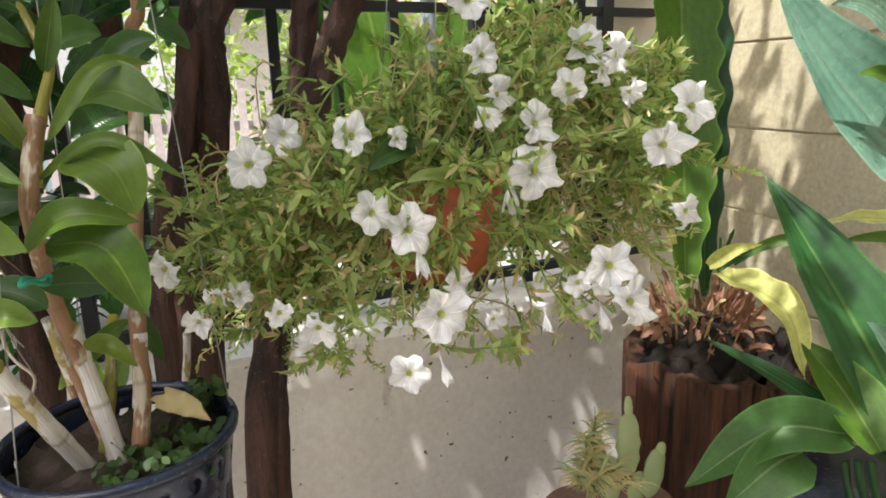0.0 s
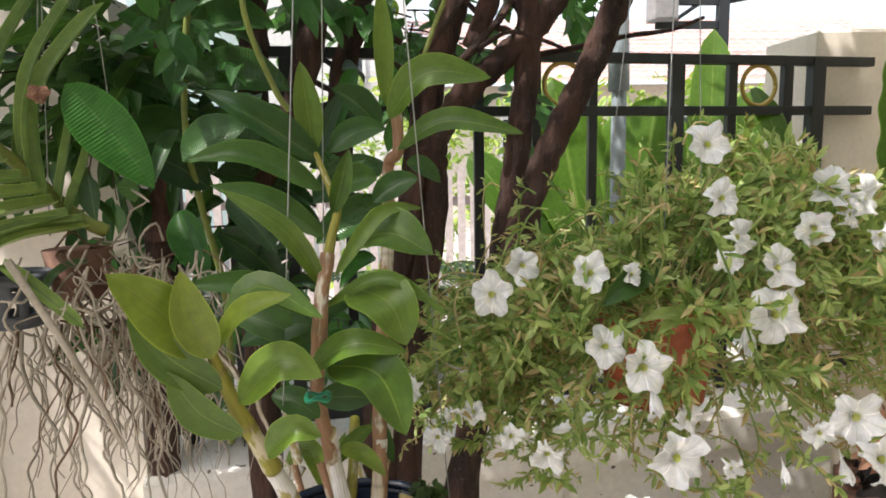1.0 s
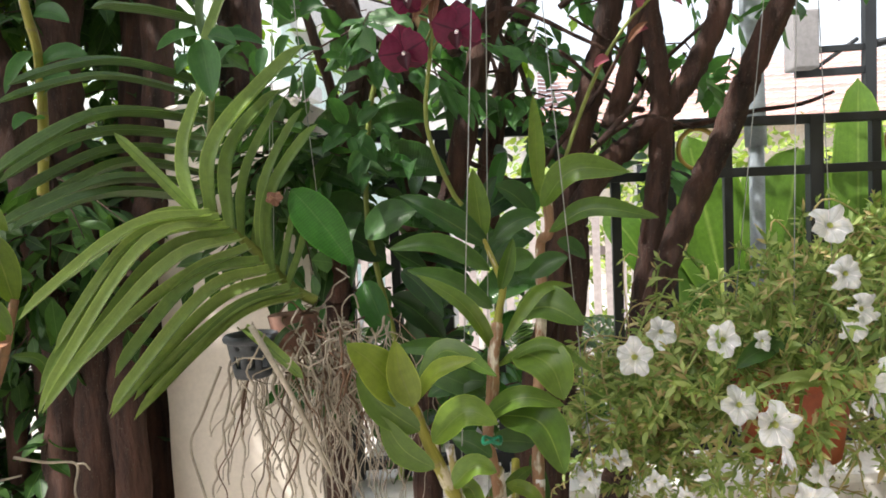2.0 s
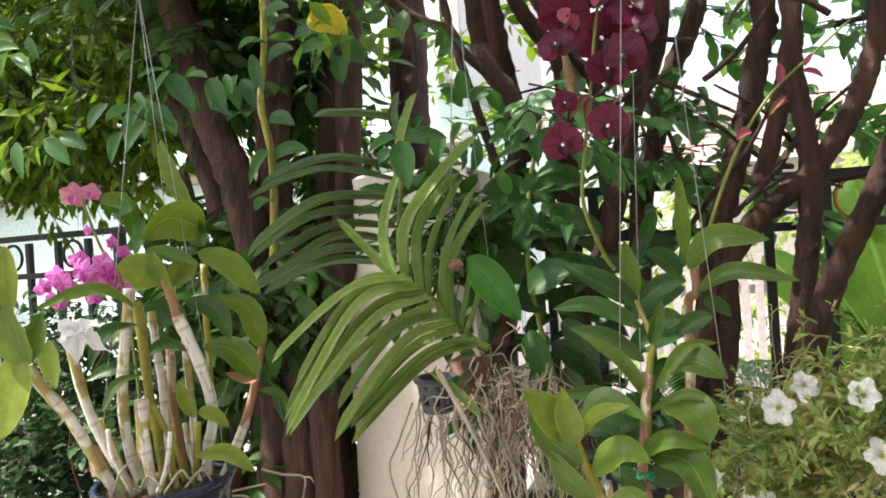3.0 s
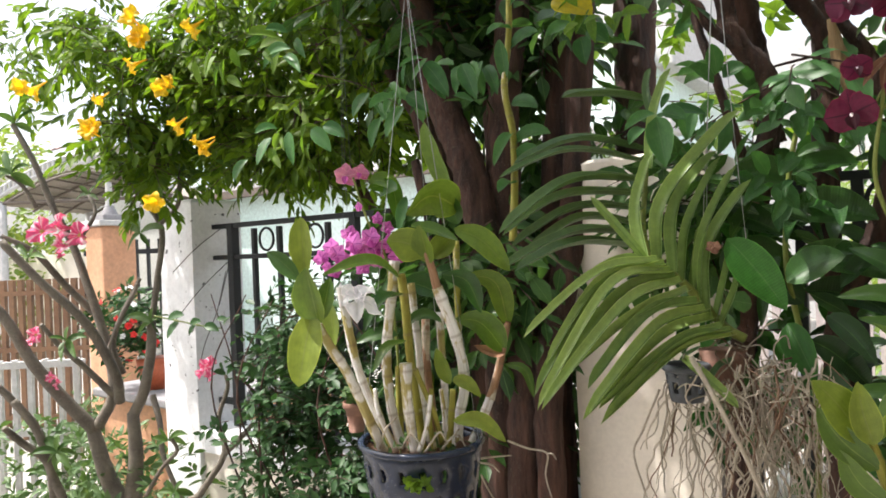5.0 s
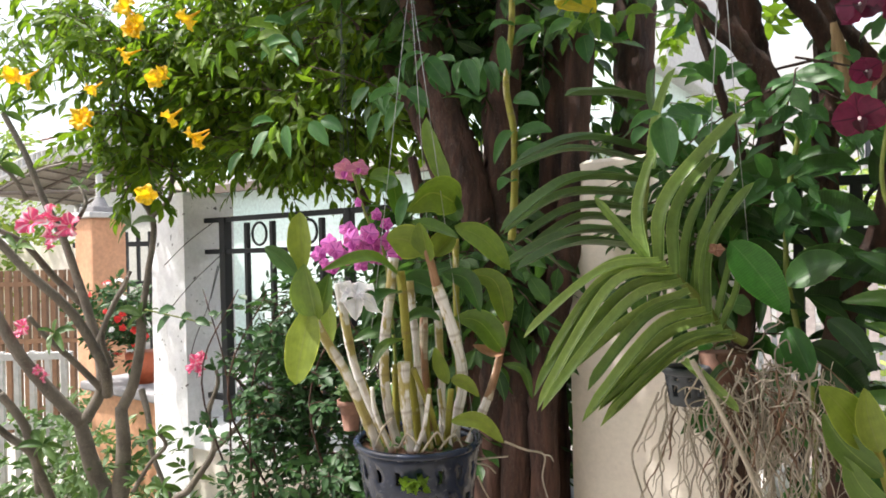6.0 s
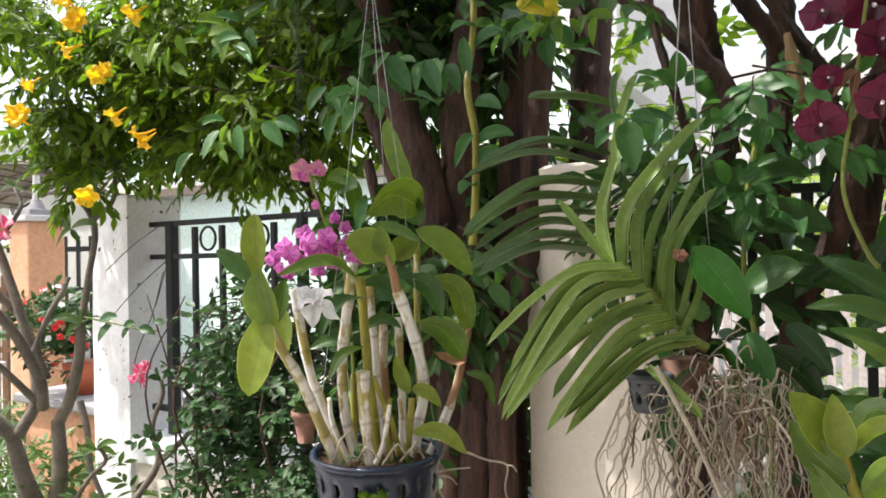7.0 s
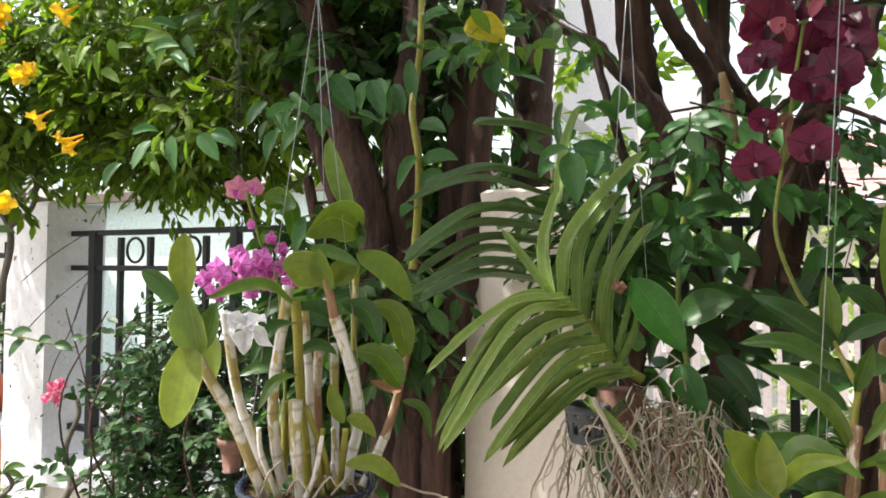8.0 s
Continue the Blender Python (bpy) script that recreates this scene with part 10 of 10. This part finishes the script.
leaf(rose, (-2.933, 1.486, 1.826), (-3.058, 1.487, 1.809), 0.0224, L_ROSE, "ovate", sag=0.12)
leaf(rose, (-2.933, 1.486, 1.826), (-2.982, 1.469, 1.868), 0.0216, L_ROSE, "ovate", sag=0.12)
leaf(rose, (-2.933, 1.486, 1.826), (-2.927, 1.518, 1.872), 0.0216, L_ROSE, "ovate", sag=0.12)
leaf(rose, (-2.933, 1.486, 1.826), (-2.865, 1.493, 1.799), 0.0170, L_ROSE, "ovate", sag=0.12)
leaf(rose, (-2.829, 1.192, 1.559), (-2.866, 1.201, 1.496), 0.0261, L_ROSE, "ovate", sag=0.12)
leaf(rose, (-2.829, 1.192, 1.559), (-2.847, 1.153, 1.542), 0.0182, L_ROSE, "ovate", sag=0.12)
leaf(rose, (-2.829, 1.192, 1.559), (-2.909, 1.176, 1.613), 0.0279, L_ROSE, "ovate", sag=0.12)
leaf(rose, (-2.829, 1.192, 1.559), (-2.821, 1.232, 1.607), 0.0249, L_ROSE, "ovate", sag=0.12)
leaf(rose, (-2.829, 1.192, 1.559), (-2.710, 1.205, 1.550), 0.0230, L_ROSE, "ovate", sag=0.12)
leaf(rose, (-2.829, 1.192, 1.559), (-2.895, 1.214, 1.513), 0.0191, L_ROSE, "ovate", sag=0.12)
trumpet(rose, (-2.75, 1.273, 1.671), 0.1347, (-0.3, -1, 0), F_PINK, F_THROAT, 301, depth=0.4)
trumpet(rose, (-2.813, 1.228, 1.664), 0.1160, (0.5, -1, 0.2), F_PINK, F_THROAT, 302, depth=0.4)
trumpet(rose, (-2.691, 1.314, 1.647), 0.1123, (0.3, -1, 0.4), F_PINK, F_THROAT, 303, depth=0.4)
trumpet(rose, (-2.753, 1.271, 1.601), 0.1048, (-0.3, -1, 0), F_PINK, F_THROAT, 304, depth=0.4)
trumpet(rose, (-2.843, 1.207, 1.255), 0.0674, (0.5, -1, 0.2), F_PINK, F_THROAT, 305, depth=0.4)
trumpet(rose, (-2.858, 1.197, 1.229), 0.0487, (0.3, -1, 0.4), F_PINK, F_THROAT, 306, depth=0.4)
trumpet(rose, (-2.78, 1.252, 1.062), 0.0562, (-0.3, -1, 0), F_PINK, F_THROAT, 307, depth=0.4)
trumpet(rose, (-2.797, 1.239, 1.084), 0.0449, (0.5, -1, 0.2), F_PINK, F_THROAT, 308, depth=0.4)
settle(rose)

# ---- thorny twig shrub before the white pillar ----
twiggy = thing("bare_shrub", (-2.074, 1.421, 0.632), "crooked bare shrub with a few pink flowers before a white pillar", "shrub")
jointed(twiggy, [(-2.139, 1.375, 0.03), (-2.139, 1.375, 0.594), (-2.081, 1.416, 0.701), (-2.009, 1.467, 0.837), (-2.022, 1.457, 0.956), (-1.993, 1.478, 1.064), (-1.997, 1.476, 1.114)], (0.016, 0.006), M_BARK_GREY, "branch", False)
jointed(twiggy, [(-2.009, 1.467, 0.834), (-1.956, 1.505, 0.895), (-1.919, 1.53, 0.94)], (0.0119, 0.0079), M_BARK_GREY, "branch", False)
jointed(twiggy, [(-1.923, 1.527, 0.904), (-1.844, 1.584, 0.843), (-1.905, 1.541, 1.022), (-1.952, 1.507, 1.103)], (0.0079, 0.0059), M_BARK, "branch", False)
trumpet(twiggy, (-2.012, 1.404, 1.153), 0.0619, (0.3, -1, 0.3), F_PINK, None, 330, depth=0.4)
trumpet(twiggy, (-2.001, 1.411, 1.124), 0.058, (-0.4, -1, 0), F_PINK, None, 331, depth=0.4)
trumpet(twiggy, (-2.023, 1.396, 1.134), 0.0503, (0.1, -1, 0.5), F_PINK, None, 332, depth=0.4)
trumpet(twiggy, (-1.995, 1.415, 1.168), 0.0464, (0.5, -1, 0.2), F_PINK, None, 333, depth=0.4)
leaf(twiggy, (-1.954, 1.445, 1.122), (-1.971, 1.408, 1.136), 0.0231, L_SHRUB, "ovate", sag=0.1)
leaf(twiggy, (-1.949, 1.448, 1.122), (-1.9, 1.458, 1.153), 0.0269, L_SHRUB, "ovate", sag=0.1)
leaf(twiggy, (-1.957, 1.443, 1.132), (-1.947, 1.425, 1.17), 0.0231, L_SHRUB, "ovate", sag=0.1)
leaf(twiggy, (-2.111, 1.333, 1.32), (-2.045, 1.355, 1.334), 0.0346, L_SHRUB, "ovate", sag=0.1)
leaf(twiggy, (-2.079, 1.356, 1.31), (-2.097, 1.319, 1.255), 0.0385, L_SHRUB, "ovate", sag=0.1)
leaf(twiggy, (-2.048, 1.378, 1.299), (-1.999, 1.388, 1.31), 0.0269, L_SHRUB, "ovate", sag=0.1)
leaf(twiggy, (-2.009, 1.406, 1.292), (-1.949, 1.423, 1.274), 0.0308, L_SHRUB, "ovate", sag=0.1)
leaf(twiggy, (-2.032, 1.389, 1.299), (-2.034, 1.363, 1.263), 0.0269, L_SHRUB, "ovate", sag=0.1)
jointed(twiggy, [(-2.197, 1.334, 1.331), (-2.125, 1.385, 1.309), (-2.053, 1.436, 1.287), (-2.005, 1.47, 1.278)], (0.003, 0.0024), M_STALK, "branch", False)
settle(twiggy)

shrub = thing("leafy_shrub", (-1.75, 1.42, 0.03), "dense small-leaved green shrub against the garden wall", "shrub")
q = np.random.default_rng(81)
cs = []
for c, h, m in (((-1.62, 1.47, 0.98), (0.28, 0.18, 0.30), 300), ((-1.5, 1.48, 1.25), (0.22, 0.15, 0.24), 150), ((-1.84, 1.55, 1.22), (0.12, 0.10, 0.20), 50), ((-1.32, 1.45, 1.0), (0.25, 0.18, 0.32), 220), ((-1.55, 1.42, 0.55), (0.36, 0.2, 0.3), 260)):
    p = q.normal(size=(m, 3)) * 0.55
    cs.append(np.array(c) + p[(p ** 2).sum(1) < 1.2] * np.array(h))
cs = np.concatenate(cs)
at, ah, up, ln, tw = sprays(cs, 8, 0.10, 0.038, 0.1, 82)
tagged(leaf_cloud("foliage", at, ah, up, ln, 0.5, L_SHRUB, shrub), kind="stuff")
twig_mesh("twig_mass", tw, 0.0016, M_BARK, shrub)
for k in range(9):
    x = -1.7 + q.normal() * 0.12
    tube("branch", [(-1.7 + q.normal() * 0.05, 1.45, 0.03), (x, 1.45 + q.normal() * 0.05, 0.6), (x + q.normal() * 0.15, 1.45 + q.normal() * 0.1, 1.1), (x + q.normal() * 0.2, 1.45, 1.4)], (0.005, 0.002), M_BARK, shrub, 6, label="")
settle(shrub)
milii = thing("potted_shrub", (-3.42, 2.02, 0.85), "red-flowered shrub in a terracotta pot on the terrace", "shrub")
bm = bmesh.new()
bmesh.ops.create_cone(bm, cap_ends=True, segments=28, radius1=0.075, radius2=0.10, depth=0.16)
bmesh.ops.translate(bm, verts=bm.verts, vec=(-3.38, 2.03, 0.927))
part("pot", bm, M_TERRA, milii, "terracotta pot", True)
q = np.random.default_rng(91)
p = q.normal(size=(260, 3)) * 0.5
cs = np.array((-3.47, 1.96, 1.17)) + p[(p ** 2).sum(1) < 1.1] * np.array((0.28, 0.2, 0.22))
at, ah, up, ln, tw = sprays(cs, 7, 0.08, 0.045, -0.2, 92)
tagged(leaf_cloud("foliage", at, ah, up, ln, 0.45, L_SHRUB, milii), kind="stuff")
twig_mesh("twig_mass", tw, 0.002, M_BARK, milii)
for k in range(34):
    a = q.normal(size=3)
    a /= np.linalg.norm(a)
    a[1] = -abs(a[1])
    trumpet(milii, np.array((-3.47, 1.96, 1.20)) + a * (0.26, 0.2, 0.2), q.uniform(0.03, 0.05), a, F_RED if k % 3 else F_WHITE, None, 340 + k, depth=0.3)
settle(milii)

undergrowth = []
q = np.random.default_rng(95)
cs = np.stack([q.uniform(-4.3, -2.3, 480), q.uniform(1.2, 1.86, 480), q.uniform(0.08, 0.9, 480)], 1)
cs = np.concatenate([cs, np.stack([q.uniform(-4.5, -3.0, 420), q.uniform(1.75, 2.4, 420), q.uniform(0.1, 0.95, 420)], 1)])
cs = cs[cs[:, 2] < 0.65 + 0.4 * np.array([noise.noise(Vector((c[0] * 3, c[1] * 3, 2))) for c in cs])]
at, ah, up, ln, tw = sprays(cs, 7, 0.1, 0.06, -0.2, 96)
tagged(leaf_cloud("undergrowth", at, ah, up, ln, 0.4, L_FERN), "low leafy plants in the bed below the shrubs", "plants", kind="stuff")


# ---- golden flowers of the tree ----
trumpet(tree_west, (-1.944, 1.260, 2.103), 0.052, (0.4, -0.8, 0.2), F_YELLOW, None, 401, depth=0.9)
trumpet(tree_west, (-1.956, 1.241, 2.080), 0.062, (0.8, -0.8, -0.2), F_YELLOW, None, 402, depth=0.9)
trumpet(tree_west, (-1.901, 1.326, 2.278), 0.072, (-0.1, -0.8, -0.7), F_YELLOW, None, 403, depth=0.9)
trumpet(tree_west, (-1.991, 1.182, 2.231), 0.062, (0.4, -0.8, 0.2), F_YELLOW, None, 405, depth=0.9)
trumpet(tree_west, (-1.983, 1.196, 2.247), 0.072, (0.8, -0.8, -0.2), F_YELLOW, None, 406, depth=0.9)
trumpet(tree_west, (-2.044, 1.085, 2.030), 0.052, (-0.1, -0.8, -0.7), F_YELLOW, None, 407, depth=0.9)
trumpet(tree_west, (-2.060, 1.053, 1.941), 0.072, (0.4, -0.8, 0.2), F_YELLOW, None, 409, depth=0.9)
trumpet(tree_west, (-2.052, 1.070, 1.953), 0.052, (0.8, -0.8, -0.2), F_YELLOW, None, 410, depth=0.9)
trumpet(tree_west, (-1.886, 1.347, 1.883), 0.062, (-0.1, -0.8, -0.7), F_YELLOW, None, 411, depth=0.9)
trumpet(tree_west, (-1.898, 1.331, 1.897), 0.072, (-0.5, -0.8, -0.5), F_YELLOW, None, 412, depth=0.9)
trumpet(tree_west, (-2.390, 1.003, 2.121), 0.062, (0.8, -0.8, -0.2), F_YELLOW, None, 414, depth=0.9)
trumpet(tree_west, (-2.377, 1.034, 2.107), 0.072, (-0.1, -0.8, -0.7), F_YELLOW, None, 415, depth=0.9)
trumpet(tree_west, (-1.972, 1.214, 1.711), 0.072, (0.8, -0.8, -0.2), F_YELLOW, None, 418, depth=0.9)
trumpet(tree_west, (-1.998, 1.169, 2.144), 0.062, (-0.5, -0.8, -0.5), F_YELLOW, None, 420, depth=0.9)
trumpet(tree_west, (-1.998, 1.170, 2.307), 0.072, (0.4, -0.8, 0.2), F_YELLOW, None, 421, depth=0.9)
trumpet(tree_west, (-1.933, 1.278, 1.957), 0.062, (-0.1, -0.8, -0.7), F_YELLOW, None, 423, depth=0.9)
for o in tree_west.children:
    o.matrix_parent_inverse = Matrix.Translation(tree_west.location).inverted()

# ---- plants behind the railing ----
banana = thing("banana_plant", (1.0, 2.35, 0.0), "banana plant with wide yellow green leaves behind the railing", "plant")
leaf(banana, (1.053, 2.325, 1.173), (1.135, 2.492, 1.822), 0.1551, L_BANANA, "oblong", sag=0.0, face=(-0.1, -1, 0.1), n=14, ripple=0.03, fold=0.12)
leaf(banana, (0.729, 2.454, 1.076), (0.634, 2.56, 1.679), 0.2742, L_BANANA, "oblong", sag=0.0, face=(0, -1, 0.2), n=14, ripple=0.03, fold=0.12)
leaf(banana, (0.855, 2.409, 1.08), (0.983, 2.567, 1.621), 0.3072, L_BANANA, "oblong", sag=0.0, face=(0, -1, 0.2), n=14, ripple=0.03, fold=0.12)
leaf(banana, (1.209, 2.424, 1.103), (1.316, 2.581, 1.636), 0.271, L_BANANA, "oblong", sag=0.0, face=(0, -1, 0.2), n=14, ripple=0.03, fold=0.12)
leaf(banana, (1.021, 2.513, 1.058), (0.887, 2.661, 1.585), 0.3026, L_BANANA, "oblong", sag=0.0, face=(0, -1, 0.2), n=14, ripple=0.03, fold=0.12)
leaf(banana, (1.35, 2.428, 1.098), (1.462, 2.58, 1.576), 0.1988, L_BANANA, "oblong", sag=0.0, face=(0, -1, 0.2), n=14, ripple=0.03, fold=0.12)
leaf(banana, (0.686, 2.495, 0.996), (0.495, 2.527, 1.389), 0.1664, L_BANANA, "oblong", sag=0.1, face=(0, -1, 0.2), n=14, ripple=0.03, fold=0.12)
leaf(banana, (0.544, 2.604, 1.135), (0.366, 2.677, 1.43), 0.1368, L_BANANA, "oblong", sag=0.15, face=(0, -1, 0.2), n=14, ripple=0.03, fold=0.12)
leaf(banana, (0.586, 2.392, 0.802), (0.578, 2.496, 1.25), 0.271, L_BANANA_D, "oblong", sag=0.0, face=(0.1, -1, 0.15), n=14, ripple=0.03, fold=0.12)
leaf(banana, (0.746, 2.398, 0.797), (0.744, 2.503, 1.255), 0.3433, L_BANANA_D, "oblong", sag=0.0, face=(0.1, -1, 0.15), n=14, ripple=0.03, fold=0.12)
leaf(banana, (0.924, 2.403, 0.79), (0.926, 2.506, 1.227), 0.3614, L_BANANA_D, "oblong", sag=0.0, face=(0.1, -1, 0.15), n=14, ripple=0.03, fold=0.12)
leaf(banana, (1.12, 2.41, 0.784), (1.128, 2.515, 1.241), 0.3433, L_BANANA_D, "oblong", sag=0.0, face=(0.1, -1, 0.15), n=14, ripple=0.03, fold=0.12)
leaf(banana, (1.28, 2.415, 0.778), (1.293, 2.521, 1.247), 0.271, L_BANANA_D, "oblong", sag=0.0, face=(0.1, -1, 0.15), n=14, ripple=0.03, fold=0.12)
leaf(banana, (0.994, 1.981, 1.588), (1.008, 1.842, 1.393), 0.0603, L_BANANA, "oblong", sag=0.1, face=(-0.2, -1, 0.3), n=14, ripple=0.03, fold=0.12)
for x, y in ((0.95, 2.3), (1.1, 2.36), (0.7, 2.4)):
    tube("stalk", [(x, y, 0), (x + 0.02, y, 0.7), (x, y, 1.25)], (0.04, 0.02), M_STALK, banana, 10)
settle(banana)


def fern_clump(at, count, reach, seed, label):
    """Arching fronds, each a rib with rows of narrow pinnae."""
    r = np.random.default_rng(seed)
    ob = thing("fern", at, label, "fern", "ferns behind the railing")
    for k in range(count):
        a = r.uniform(0, 6.28)
        ln = reach * r.uniform(0.7, 1.15)
        d = np.array((math.cos(a), math.sin(a) * 0.6, 0))
        pts = spline([np.array(at), np.array(at) + d * ln * 0.4 + (0, 0, ln * 0.5), np.array(at) + d * ln * 0.8 + (0, 0, ln * 0.45), np.array(at) + d * ln + (0, 0, ln * 0.2)], 9)
        v, fs = tube_data(pts, (0.002, 0.001), 4, cap=False)
        rib = mesh_ob("frond", v, fs, M_STALK, ob)
        pa, pd, pu, pl = [], [], [], []
        for i in range(4, len(pts) - 1):
            t = (pts[i + 1] - pts[i - 1]) / np.linalg.norm(pts[i + 1] - pts[i - 1])
            side = np.cross(t, (0, 0, 1.0))
            side /= np.linalg.norm(side) + 1e-9
            for s in (-1, 1):
                pa.append(pts[i])
                pd.append(side * s + t * 0.35 + (0, 0, -0.15))
                pu.append((0, 0, 1.0))
                pl.append(0.075 * math.sin(math.pi * (i - 2) / len(pts)) + 0.01)
        tagged(leaf_cloud("pinnae", pa, pd, pu, pl, 0.2, L_FERN, rib), kind="stuff")
    settle(ob)
    return ob


for k, (x, y, z, r_) in enumerate(((0.22, 2.1, 0.82, 0.42), (0.42, 2.2, 0.80, 0.40), (-0.05, 2.08, 0.84, 0.40), (-0.2, 2.2, 0.85, 0.45), (0.1, 2.3, 0.9, 0.4))):
    fern_clump((x, y, z), 11, r_, 500 + k, "green sword fern standing behind the railing")
ledge = block((-0.36, 2.06, 0), (1.6, 2.5, 0.82), 0.01)
ledge.transform(FENCE_EAST)
tagged(part("planter_ledge", ledge, M_WALL, None), "rendered planter ledge behind the railing", "planter", kind="structure")


# leaves seen through the railings, near the orchids
q = np.random.default_rng(98)
cs = np.stack([q.uniform(-2.3, -0.9, 170), q.uniform(2.0, 2.3, 170), q.uniform(0.85, 1.5, 170)], 1)
at, ah, up, ln, tw = sprays(cs, 8, 0.13, 0.055, 0.2, 99)
tagged(leaf_cloud("climber_leaves", at, ah, up, ln, 0.5, L_SHRUB), "thin leafy growth behind the west railing", "plants", kind="stuff")

clay = thing("hanging_clay_pot", (-0.854, 0.942, 1.156), "small brown clay pot hanging behind the basket", "pot")
prof = [(0.014, -0.032), (0.018, 0.0), (0.021, 0.012), (0.0245, 0.013), (0.025, 0.024), (0.022, 0.024), (0.019, 0.0)]
n = 28
v = [(-0.854 + r * math.cos(2 * math.pi * k / n), 0.942 + r * math.sin(2 * math.pi * k / n), 1.216 + z) for r, z in prof for k in range(n)]
fs = [(j * n + k, j * n + (k + 1) % n, (j + 1) * n + (k + 1) % n, (j + 1) * n + k) for j in range(len(prof) - 1) for k in range(n)]
mesh_ob("pot", v, fs + [tuple(range(n)), tuple((len(prof) - 1) * n + k for k in range(n))], M_BROWNPOT, clay)
hang_wires(clay, (-0.854, 0.942, 1.216), 0.024, (-0.854, 0.942, 1.966), M_DARKWIRE, radius=0.0004)
weeds(clay, (-0.854, 0.942, 1.240), 0.02, 40, 0.022, L_FERN, 24)
settle(clay)

settle(tree_west)
cable = thing("loose_cable", (-2.54, 1.70, 1.3), "thin dark cables strung across the white pillar", "cable")
tube("strand", [(-2.366, 1.74, 1.648), (-2.454, 1.679, 1.569), (-2.532, 1.623, 1.477)], (0.002, 0.002), M_DARKWIRE, cable, 5)
tube("strand", [(-2.337, 1.762, 1.518), (-2.438, 1.69, 1.404), (-2.536, 1.62, 1.267)], (0.002, 0.002), M_DARKWIRE, cable, 5)
tube("strand", [(-2.351, 1.751, 1.472), (-2.386, 1.726, 1.309), (-2.433, 1.693, 1.171), (-2.454, 1.679, 1.078)], (0.002, 0.002), M_DARKWIRE, cable, 5)
tube("strand", [(-2.33, 1.766, 1.541), (-2.351, 1.751, 1.449), (-2.378, 1.732, 1.333)], (0.002, 0.002), M_DARKWIRE, cable, 5)
settle(cable)
